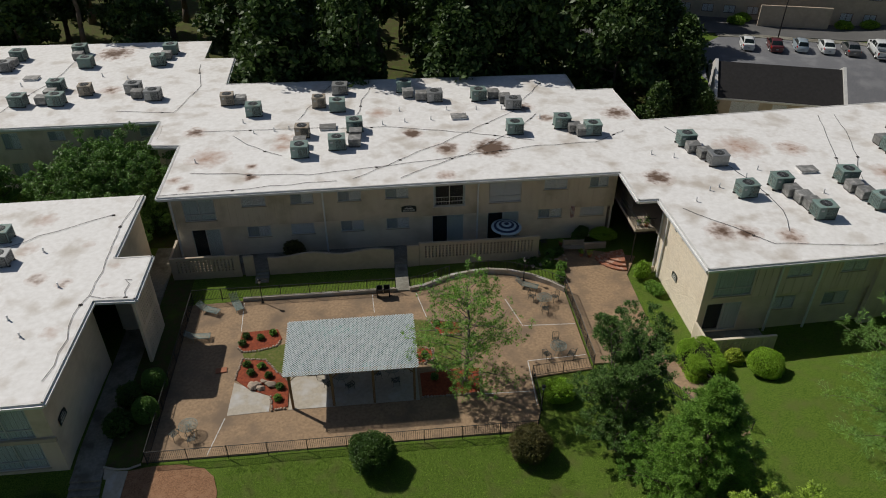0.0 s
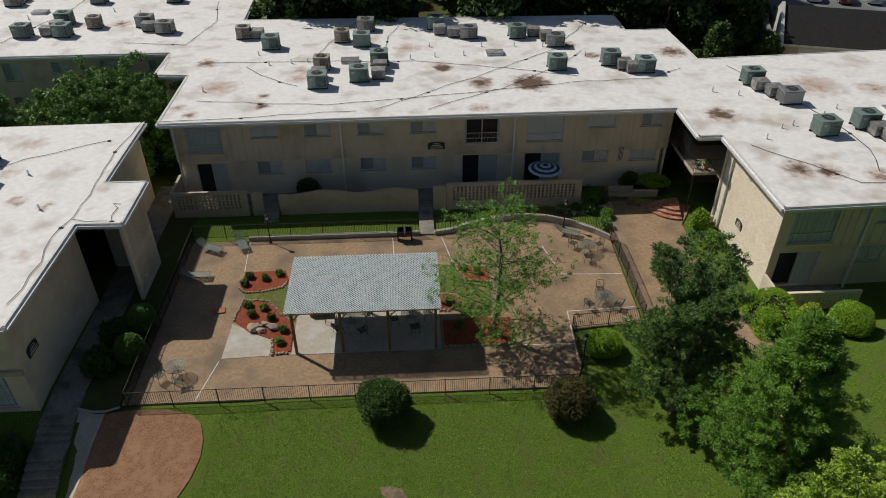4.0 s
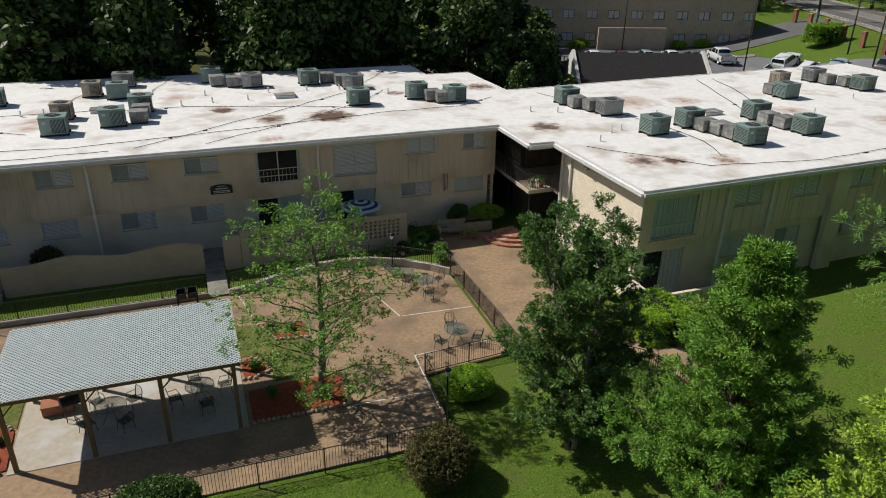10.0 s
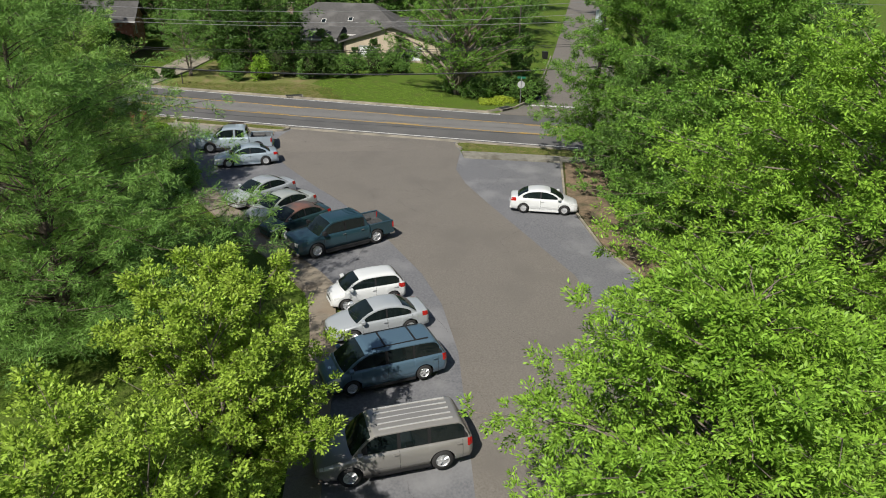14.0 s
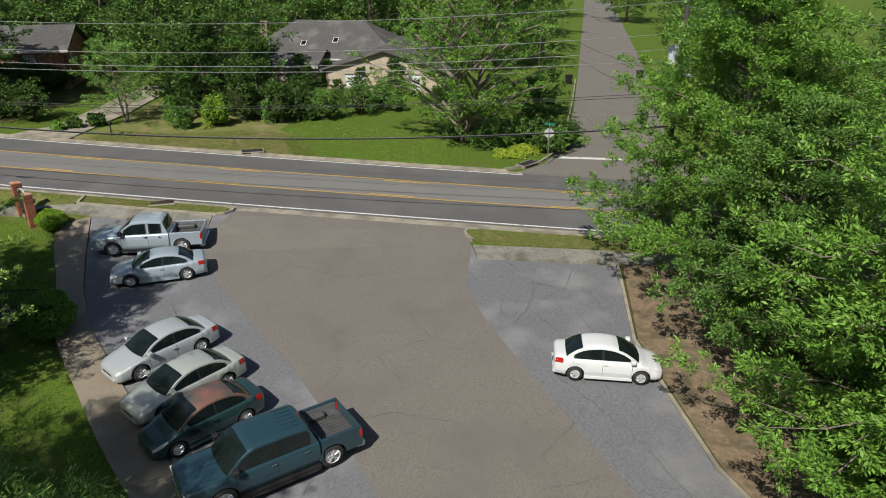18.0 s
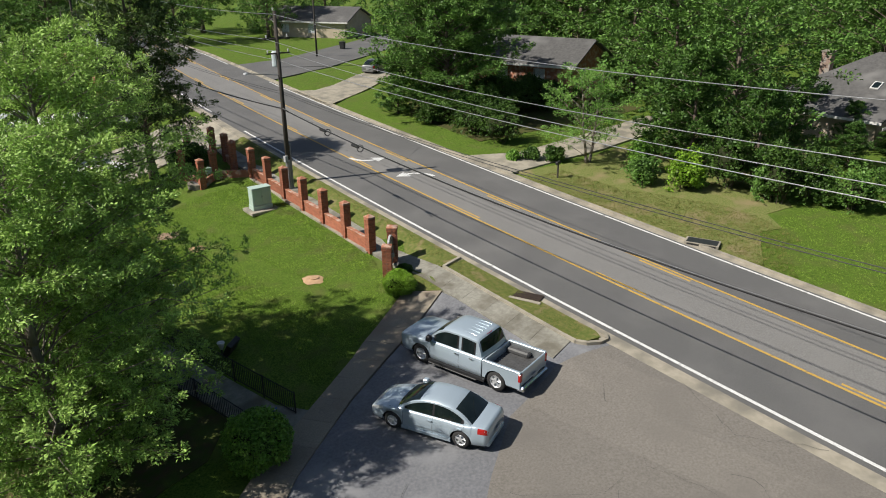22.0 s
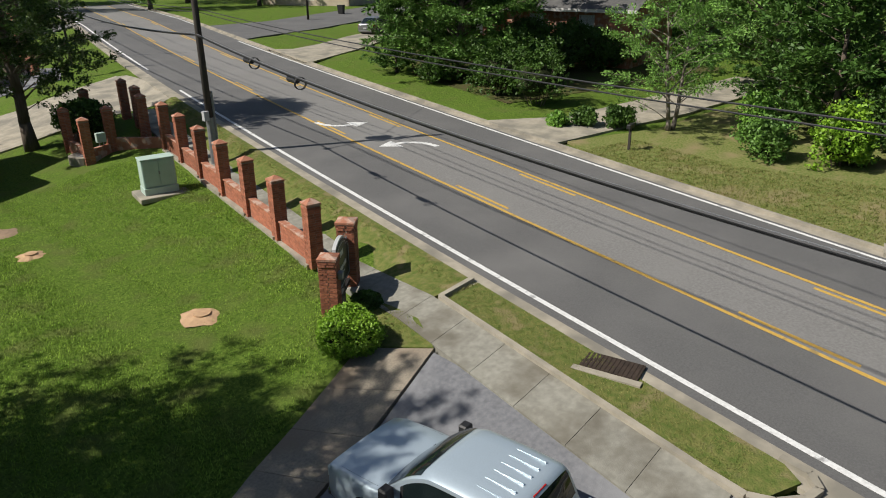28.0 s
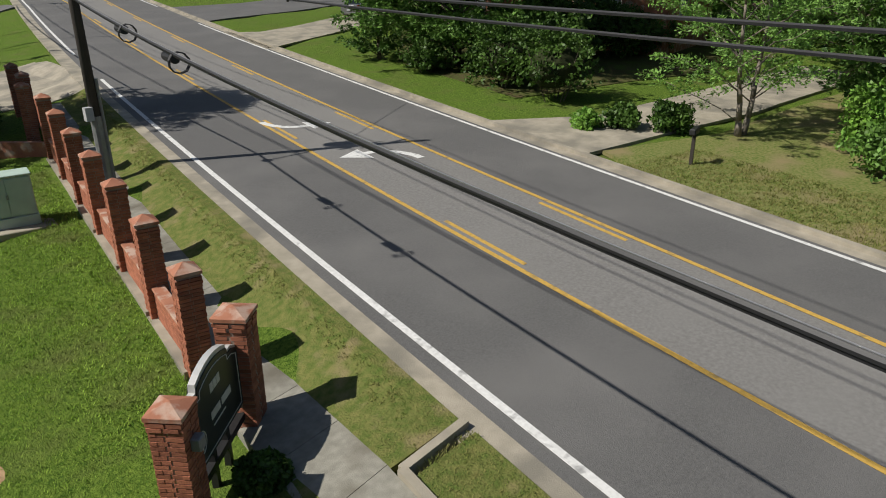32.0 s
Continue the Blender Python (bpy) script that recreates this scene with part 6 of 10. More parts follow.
def gabled(name, label, at, rz, lx, ly, wall_h, rise, wall_m, roof_m, wins, base=None, chimney=None, over=0.5, group="", frame_m=FASCIA, hip=False):
    """A house: walls with openings, windows, a ridged roof with thickness, gable ends."""
    z = (zg(*at) if base is None else base) - 0.1
    t = thing(name, label, "house", group, (at[0], at[1], z), rz)
    t3 = 0.25
    sides = (("front", pose(-lx / 2, -ly / 2, 0), lx), ("back", pose(lx / 2, ly / 2, 0, 0, 0, 180), lx), ("left", pose(-lx / 2, ly / 2, 0, 0, 0, -90), ly), ("right", pose(lx / 2, -ly / 2, 0, 0, 0, 90), ly))
    for k, m, L in sides:
        op = wins.get(k, [])
        me = Mesh()
        xs = sorted({0.0, L, *(o[0] for o in op), *(o[1] for o in op)})
        for xa, xb in zip(xs, xs[1:]):
            za = 0.0
            for o in sorted((o for o in op if o[0] < (xa + xb) / 2 < o[1]), key=lambda o: o[2]):
                me.box(xa, xb, 0, t3, za, o[2])
                za = o[3]
            me.box(xa, xb, 0, t3, za, wall_h)
        w = part("wall", me, wall_m, t)
        w.matrix_basis = m
        for o in op:
            q = part("window", Mesh().box(o[0], o[0] + 0.06, 0.02, 0.1, o[2], o[3]).box(o[1] - 0.06, o[1], 0.02, 0.1, o[2], o[3]).box(o[0] + 0.06, o[1] - 0.06, 0.02, 0.1, o[2], o[2] + 0.06).box(o[0] + 0.06, o[1] - 0.06, 0.02, 0.1, o[3] - 0.06, o[3]).box((o[0] + o[1]) / 2 - 0.03, (o[0] + o[1]) / 2 + 0.03, 0.03, 0.09, o[2] + 0.06, o[3] - 0.06), frame_m, t)
            q.matrix_basis = m
            part("pane", Mesh().box(o[0] + 0.06, o[1] - 0.06, 0.06, 0.07, o[2] + 0.06, o[3] - 0.06), PANE, q)
            part("blind", Mesh().box(o[0] + 0.06, o[1] - 0.06, 0.16, 0.17, o[2] + 0.06, o[3] - 0.06), BLIND, q)
    hx, hy = lx / 2 + over, ly / 2 + over
    part("foundation", Mesh().box(-lx / 2 + 0.05, lx / 2 - 0.05, -ly / 2 + 0.05, ly / 2 - 0.05, -2.2, -0.002), wall_m, t)
    if rise > 0 and hip:
        e, rl, zt = wall_h - 0.05, max(0.5, lx / 2 - 0.8 * ly / 2), wall_h + rise
        a = [(-hx, -hy, e), (hx, -hy, e), (hx, hy, e), (-hx, hy, e), (-rl, 0, zt), (rl, 0, zt)]
        part("roof", Mesh().add(a, [(0, 1, 5, 4), (2, 3, 4, 5), (1, 2, 5), (3, 0, 4), (3, 2, 1, 0)]), roof_m, t)
        for k in (-1, 1):
            part("eaves_board", Mesh().box(-hx, hx, k * hy - 0.03, k * hy + 0.03, e - 0.2, e - 0.01), FASCIA, t)
            part("eaves_board", Mesh().box(k * hx - 0.03, k * hx + 0.03, -hy + 0.03, hy - 0.03, e - 0.2, e - 0.01), FASCIA, t)
        tilt = math.degrees(math.atan2(rise, hy))
        for x, y in ((2.2, 4.4), (-1.6, 3.8)):
            sk = part("skylight", Mesh().box(-0.35, 0.35, -0.5, 0.5, 0.0, 0.12), FASCIA, t, "white-framed skylight")
            sk.matrix_basis = pose(x, y, e + rise * (1 - y / hy), -tilt, 0, 0)
            part("pane", Mesh().box(-0.27, 0.27, -0.42, 0.42, 0.12, 0.13), CARGLASS, sk)
    elif rise > 0:
        for s in (-1, 1):
            me = Mesh()
            a = [(-hx, s * hy, wall_h - 0.05), (hx, s * hy, wall_h - 0.05), (hx, 0, wall_h + rise), (-hx, 0, wall_h + rise)]
            me.add(a + [(x, y, q - 0.16) for x, y, q in a], [(0, 1, 2, 3), (7, 6, 5, 4), (0, 4, 5, 1), (1, 5, 6, 2), (3, 2, 6, 7), (0, 3, 7, 4)])
            part("roof", me, roof_m, t)
            part("eaves_board", Mesh().box(-hx, hx, s * hy - 0.03, s * hy + 0.03, wall_h - 0.28, wall_h - 0.06), FASCIA, t)
        for s in (-1, 1):
            x = s * (lx / 2 - 0.02)
            me = Mesh().add([(x, -ly / 2, wall_h), (x, ly / 2, wall_h), (x, 0, wall_h + rise - 0.18), (x - s * 0.2, -ly / 2, wall_h), (x - s * 0.2, ly / 2, wall_h), (x - s * 0.2, 0, wall_h + rise - 0.18)], [(0, 1, 2), (5, 4, 3), (0, 3, 4, 1), (1, 4, 5, 2), (2, 5, 3, 0)])
            part("gable", me, wall_m, t)
    else:
        part("roof", Mesh().box(-hx, hx, -hy, hy, wall_h, wall_h + 0.3), roof_m, t)
    if chimney:
        c = part("chimney", Mesh().box(chimney[0] - 0.45, chimney[0] + 0.45, chimney[1] - 0.35, chimney[1] + 0.35, wall_h - 0.5, chimney[2]), CHIMNEY, t)
        part("chimney_cap", Mesh().box(chimney[0] - 0.52, chimney[0] + 0.52, chimney[1] - 0.42, chimney[1] + 0.42, chimney[2], chimney[2] + 0.12), CURB, c)
    return t


HW = {"front": [(2, 3.6, 0.8, 2.2), (6, 7.8, 0.8, 2.2), (10, 11, 0.1, 2.1), (13, 14.6, 0.8, 2.2)], "right": [(2, 3.5, 0.8, 2.2)], "left": [(2, 3.5, 0.8, 2.2), (6, 7.5, 0.8, 2.2)]}
gabled("brick_house", "low red brick house with a grey shingle roof", (101.6, 51.2), 98, 16, 9, 2.7, 2.0, BRICKCAP, SHINGLE, {"left": [(2, 3.5, 0.8, 2.2)], "front": [], "back": [(1.2, 2.2, 0.5, 2.3), (2.9, 3.9, 0.5, 2.3), (8, 9.2, 0.4, 2.2), (12, 13.2, 0.4, 2.2)]}, base=3.5)
gabled("shingle_house", "tan bungalow with a broad grey shingle roof and skylights", (113.5, 16.5), 78, 19, 13, 2.7, 3.6, STUCCO, SHINGLE, {"front": HW["front"], "back": [(3, 4.6, 0.8, 2.2), (9, 10.6, 0.8, 2.2)]}, chimney=(8, 1.6, 6.1), hip=True)
gabled("house_wing", "low front wing of the tan bungalow", (107.0, 20.5), 78, 7, 7, 2.3, 1.3, STUCCO, SHINGLE, {"front": [(1.5, 3.1, 0.8, 2.1)]})
gabled("house_wing", "gabled wing of the tan bungalow", (106.0, 8.8), -11, 13, 13, 2.6, 2.1, STUCCO, SHINGLE, {"left": [(2, 4.5, 0.6, 2.1), (7, 10.5, 0.3, 2.2)]})
gabled("far_house", "small pale house beyond the street", (120, 104), 110, 14, 9, 2.7, 2.0, STUCCO, SHINGLE, {"back": [(2, 3.5, 0.8, 2.2), (7, 8.5, 0.8, 2.2)]})
gx0, gy0 = uv_xy(47.0, 74.95)
gabled("garage_block", "low tan garage block with a dark roof", (gx0, gy0), TURN_A - 18, 13.2, 8.4, 3.0, 2.7, STUCCO, DARKROOF, {"front": [(1.5, 4.6, 0.2, 2.6), (6.0, 7.6, 0.2, 2.6), (9.3, 10.5, 1.2, 2.6)]}, base=-2.3, over=0.15)
for s in (-1, 1):
    part("parapet", Mesh().add([(s * 6.95 + q, y, z) for q in (-0.16, 0.16) for y, z in ((-4.6, 2.4), (4.6, 2.4), (4.6, 3.1), (0, 6.0), (-4.6, 3.1))], [(0, 1, 2, 3, 4), (9, 8, 7, 6, 5), (0, 5, 6, 1), (1, 6, 7, 2), (2, 7, 8, 3), (3, 8, 9, 4), (4, 9, 5, 0)]), FASCIA, bpy.data.objects["garage_block"], "white sloping parapet")
AW = [(x, x + 1.7, z, z + 1.2) for i in range(6) for x in (2.2 + 6.6 * i, 5.4 + 6.6 * i) for z in (1.0, 4.2)]
ax0, ay0 = uv_xy(64.3, 108.8)
gabled("apartment_block", "two-storey tan apartment block with a flat roof", (ax0, ay0), TURN_A - 20.6, 40, 12, 7.4, 0, STUCCO, ROOF, {"front": AW}, base=-1.0, frame_m=BROWNF)
sheet("back_lot", uvpoly([(50.4, 97.3), (55.8, 96.2), (63.6, 93.2), (68.6, 91.6), (73.8, 87), (77.6, 76), (80, 68), (78, 64), (66, 66.2), (56, 67.5), (55, 74), (44, 80.5), (43, 92)]), 0.04, STALL, "worn grey asphalt behind the flats", "car park", sink=False)
sheet("back_walk", uvpoly([(50.4, 97.4), (55.8, 96.3), (63.6, 93.3), (68.6, 91.7), (73.9, 87.1), (74.8, 88.0), (69.2, 92.9), (64, 94.6), (56, 97.6), (50.5, 98.7)]), 0.1, WALKC, "concrete walk behind the parked cars", "path", sink=False)
tagged(part("wall_back_sign", Mesh().box(-5, 5, -0.15, 0.15, -0.6, 2.8), STUCCO, loc=(*uv_xy(63.1, 100.3), -0.6), rz=TURN_A - 16, bevel=0.03), "plain tan rendered wall with a small sign", "wall", kind="structure")


# ---- roof plant ----
def ac_unit(name, label, paint, w, d, h):
    """A packaged cooling unit: cabinet, louvred side, fan grille on top, skids, a pipe."""
    t = thing(name, label, "cooling unit", "roof cooling units", (0, 0, -50))
    part("cabinet", Mesh().box(-w / 2, w / 2, -d / 2, d / 2, 0.12, h - 0.05), paint, t, bevel=0.02)
    part("lid", Mesh().box(-w / 2 - 0.03, w / 2 + 0.03, -d / 2 - 0.03, d / 2 + 0.03, h - 0.048, h), paint, t, bevel=0.012)
    part("fan_well", Mesh().lathe([(0.0, h + 0.003), (0.36, h + 0.003), (0.4, h + 0.03), (0.43, h + 0.002)], 18), GRILLE, t, "dark fan opening")
    gr = Mesh()
    for i in range(8):
        a = math.pi * i / 8
        gr.tube((0.39 * math.cos(a), 0.39 * math.sin(a), h + 0.035), (-0.39 * math.cos(a), -0.39 * math.sin(a), h + 0.035), 0.008, seg=4)
    tagged(part("fan_guard", gr, GREYM, t), kind="stuff")
    for x, n in ((w / 2 + 0.004, 1), (-w / 2 - 0.004, -1)):
        part("coil_backing", Mesh().box(min(x - 0.002 * n, x + 0.004 * n), max(x - 0.002 * n, x + 0.004 * n), -d / 2 + 0.08, d / 2 - 0.08, 0.2, h - 0.15), GRILLE, t, "dark coil behind the louvres")
        lv = Mesh()
        for i in range(9):
            lv.box(min(x, x + 0.02 * n), max(x, x + 0.02 * n), -d / 2 + 0.08, d / 2 - 0.08, 0.2 + i * (h - 0.35) / 9, 0.2 + (i + 0.38) * (h - 0.35) / 9)
        tagged(part("side_louvre", lv, paint, t), kind="stuff")
    part("coil_panel", Mesh().box(-w / 2 + 0.42 * w, w / 2 - 0.05, -d / 2 - 0.012, -d / 2 - 0.002, 0.2, h - 0.12), GRILLE, t, "dark louvred coil panel")
    lv = Mesh()
    for i in range(10):
        xa = -w / 2 + 0.43 * w + i * 0.05 * w
        lv.box(xa, xa + 0.02 * w, -d / 2 - 0.03, -d / 2 - 0.012, 0.2, h - 0.12)
    tagged(part("coil_slats", lv, paint, t), kind="stuff")
    for s in (-1, 1):
        part("skid", Mesh().box(-w / 2 - 0.06, w / 2 + 0.06, s * d * 0.36 - 0.06, s * d * 0.36 + 0.06, 0.0, 0.118), POLE, t)
    part("label_plate", Mesh().box(-w / 2 + 0.15, -w / 2 + 0.35, -d / 2 - 0.01, -d / 2 - 0.002, h - 0.35, h - 0.22), PLASTIC, t)
    return t


def duct_box(name, label, m, w, d, h):
    t = thing(name, label, "duct", "roof ducts", (0, 0, -50))
    part("duct_body", Mesh().box(-w / 2, w / 2, -d / 2, d / 2, 0.1, h), m, t, bevel=0.015)
    part("flange", Mesh().box(-w / 2 - 0.025, w / 2 + 0.025, -d / 2 - 0.025, d / 2 + 0.025, 0.62 * h, 0.62 * h + 0.03), m, t)
    part("support", Mesh().box(-w / 2 + 0.05, w / 2 - 0.05, -d / 2 + 0.05, d / 2 - 0.05, 0, 0.1), POLE, t)
    part("cap_sheet", Mesh().add([(-w / 2 - 0.03, -d / 2 - 0.03, h), (w / 2 + 0.03, -d / 2 - 0.03, h), (w / 2 + 0.03, d / 2 + 0.03, h), (-w / 2 - 0.03, d / 2 + 0.03, h), (0, 0, h + 0.05)], [(0, 1, 4), (1, 2, 4), (2, 3, 4), (3, 0, 4), (3, 2, 1, 0)]), m, t)
    return t


DUCTM = mat("weathered_duct_metal", (0.26, 0.26, 0.25), (0.16, 0.158, 0.15), 5, 0.6, metal=0.3, stain=(0.42, 0.41, 0.39), sscale=2.5, vary=0.2)
KINDS = {"g": ac_unit("cooling_unit", "green-grey rooftop cooling unit with a fan on top", ACG, 1.35, 1.2, 1.05), "k": ac_unit("cooling_unit", "dark grey rooftop cooling unit with a fan on top", GREYM, 1.4, 1.15, 0.98),
         "t": ac_unit("cooling_unit", "tan weathered rooftop cooling unit", ACT, 1.15, 1.05, 1.0), "d": duct_box("roof_duct", "weathered grey sheet-metal duct on the roof", DUCTM, 1.0, 0.9, 0.78)}
PLANT = (("g", 28.6, 57.0), ("d", 28.7, 55.6), ("d", 29.3, 54.4), ("k", 29.9, 53.0), ("g", 30.0, 47.6), ("g", 33.4, 48.5), ("d", 33.7, 47.2), ("d", 34.1, 46.1), ("d", 34.3, 45.1), ("g", 34.5, 43.8), ("g", 39.5, 49.0), ("d", 39.2, 47.4), ("d", 39.5, 46.2), ("g", 40.0, 44.7), ("t", 50.0, 58.0), ("g", 46.8, 53.8), ("d", 46.7, 55.2), ("k", 54.4, 58.6), ("d", 54.6, 57.2), ("d", 55.4, 55.9), ("g", 55.6, 54.4), ("k", 59.6, 49.2), ("d", 60.4, 48.2), ("d", 61.4, 47.4),
         ("t", -14.9, 70.8), ("d", -13.6, 70.8), ("g", -11.9, 67.8), ("t", -5.5, 69.2), ("k", -3.4, 72.4), ("g", -3.6, 68.0), ("g", -6.8, 58.4), ("d", -6.9, 60.3), ("t", -6.8, 62.4), ("g", -3.5, 59.6), ("d", -1.9, 60.0), ("d", -1.8, 61.6), ("g", -1.9, 63.2), ("g", 3.4, 72.4), ("d", 3.7, 70.8), ("d", 5.0, 70.0), ("k", 6.4, 69.5), ("g", 11.0, 69.3), ("d", 12.6, 69.6), ("d", 13.6, 68.4), ("k", 14.2, 66.8), ("g", 13.3, 61.1), ("g", 18.1, 61.9), ("d", 19.0, 60.8), ("d", 19.6, 60.0), ("g", 20.6, 60.1),
         ("g", -41.2, 86.5), ("d", -41.3, 84.6), ("k", -41.5, 83.0), ("g", -34.5, 87.6), ("d", -34.3, 86.0), ("g", -32.6, 83.3), ("g", -33.6, 76.3), ("d", -33.7, 74.6), ("g", -36.2, 72.6), ("g", -32.4, 72.5), ("d", -34.0, 72.9), ("t", -30.2, 74.9), ("k", -25.3, 75.0), ("d", -24.6, 73.6), ("k", -22.8, 72.9), ("g", -24.5, 83.2), ("g", -23.8, 86.9), ("d", -24.0, 85.2))
rnd = random.Random(9)
for k, u, v in PLANT:
    x, y = uv_xy(u, v)
    c = copy_thing(KINDS[k], pose(x, y, Z_ROOF, 0, 0, TURN_A + rnd.uniform(-4, 4) + rnd.choice((0, 0, 0, 180))))
    c.scale = (1.12, 1.08, 1.16) if k != "d" else (1.1, 1.1, 1.08)
for k, u, v in (("k", -27.5, 44.8), ("g", -28.6, 48.0)):
    x, y = uv_xy(u, v)
    copy_thing(KINDS[k], pose(x, y, Z_ROOF_W, 0, 0, TURN_A))
for o in KINDS.values():
    for c in [*o.children_recursive, o]:
        bpy.data.objects.remove(c)
# vents, hatches, cables
vent = thing("roof_vent", "short pale vent pipe on the roof", "vent pipe", "roof vents", (*uv_xy(-9.6, 63.8), Z_ROOF))
part("pipe", Mesh().tube((0, 0, 0), (0, 0, 0.42), 0.06, seg=8), GUTTER, vent)
part("collar", Mesh().tube((0, 0, 0), (0, 0, 0.05), 0.13, 0.08, 8), ROOF, vent)
for u, v in ((-8.2, 64.0), (-11.5, 63.5), (0.8, 64.2), (3.0, 64.6), (5.6, 64.8), (2.6, 67.2), (7.4, 67.0), (10.4, 66.8), (13.0, 66.6), (16.4, 64.0), (-12.8, 66.0), (-16, 58), (24.8, 55.4), (26.6, 54.6), (27.4, 48.6), (28.4, 49.0), (31.4, 50.4), (33.0, 51.6), (36.6, 47.2), (42.6, 46.6), (44.8, 48.8), (52, 52), (-30, 80), (-27, 79), (-38, 78), (25.6, 47.0)):
    copy_thing(vent, pose(*uv_xy(u, v), Z_ROOF))
for u, v in ((-22.5, 41.5), (-23.2, 36.4), (-25.0, 46.0), (-24.6, 38.2)):
    copy_thing(vent, pose(*uv_xy(u, v), Z_ROOF_W))
for u, v in ((-4.5, 63.9), (8.4, 65.0), (37.2, 51.0), (-37.6, 80)):
    t = thing("roof_hatch", "low grey roof hatch", "roof hatch", "roof hatches", (*uv_xy(u, v), Z_ROOF), TURN_A)
    part("curb", Mesh().box(-0.75, 0.75, -0.5, 0.5, 0, 0.2), ROOF, t)
    part("lid", Mesh().box(-0.8, 0.8, -0.55, 0.55, 0.2, 0.26), DUCTM, t, bevel=0.02)
rnd = random.Random(12)
for z, pts in ((Z_ROOF, [(-16, 56), (-6, 54.6), (6, 56.4), (14, 58), (20.4, 58.3), (25, 61)]), (Z_ROOF, [(-17, 64.2), (-8, 64.0), (1, 63.6), (9, 61.4), (16, 58.6)]), (Z_ROOF, [(-2, 53.6), (4, 58), (10, 62.6), (14, 66), (19, 74)]), (Z_ROOF, [(2, 53.4), (8, 57), (14, 62), (17, 66)]), (Z_ROOF, [(31, 42), (32, 45), (31.5, 50), (29.6, 56), (27.6, 62)]), (Z_ROOF, [(39, 48), (41, 53), (43, 58), (44.6, 63)]), (Z_ROOF, [(40.5, 48), (43, 53), (45, 58), (46.2, 63)]), (Z_ROOF, [(24, 46), (27, 43), (29, 40.6), (36, 39.6), (44, 40.4)]), (Z_ROOF, [(-7.5, 66), (-6.2, 70), (-4, 76)]), (Z_ROOF, [(-2, 64), (-1.2, 70), (0.6, 76)]), (Z_ROOF, [(-38, 70), (-35, 79), (-34, 90)]), (Z_ROOF, [(-26, 70), (-20, 69), (-18.6, 76), (-20, 84)]), (Z_ROOF_W, [(-36, 42), (-27, 47.5), (-23.9, 49.4), (-19.9, 51.4)]), (Z_ROOF_W, [(-19.8, 53.7), (-20.0, 51.6), (-20.3, 46.5), (-20.1, 44.4), (-20.0, 41.7), (-20.1, 40.3), (-20.6, 38.4), (-20.2, 35.8), (-20.4, 31)]), (Z_ROOF_W, [(-20.1, 40.3), (-19.1, 39.9), (-17.6, 39.9), (-17.7, 41.3), (-18.0, 41.9), (-17.1, 41.9)]), (Z_ROOF, [(-18.0, 52.4), (-14.7, 52.5), (-10.7, 52.8), (-7.4, 53.2), (-2, 53.5)]), (Z_ROOF, [(-13.4, 63.2), (-11.9, 61.2), (-9.1, 58.8), (-7.8, 58.2)])):
    t = thing("roof_cable", "black cable lying over the roof on small blocks", "cable", "roof cables")
    t.matrix_basis = UVM.copy()
    fine = []
    for (a, b), (c, d) in zip(pts, pts[1:]):
        n = max(2, int(math.hypot(c - a, d - b) / 1.2))
        fine += [(a + (c - a) * i / n + rnd.gauss(0, 0.07), b + (d - b) * i / n + rnd.gauss(0, 0.07), z + 0.06) for i in range(n)]
    part("cable", Mesh().path(fine, 0.019, 5), CABLE, t)
    for i in range(4, len(fine), 9):
        x, y, _ = fine[i]
        part("block", Mesh().box(x - 0.12, x + 0.12, y - 0.09, y + 0.09, z, z + 0.05), POLE, t)
x, y = uv_xy(63.2, 51.2)
ph = thing("roof_penthouse", "cream rendered box on the roof with a white lid", "penthouse", at=(x, y, Z_ROOF), rz=E_ANG)
part("body", Mesh().box(-1.7, 1.7, -1.5, 1.5, 0, 2.6), CREAM, ph)
part("lid", Mesh().box(-1.85, 1.85, -1.65, 1.65, 2.6, 2.75), ROOF, ph, bevel=0.02)

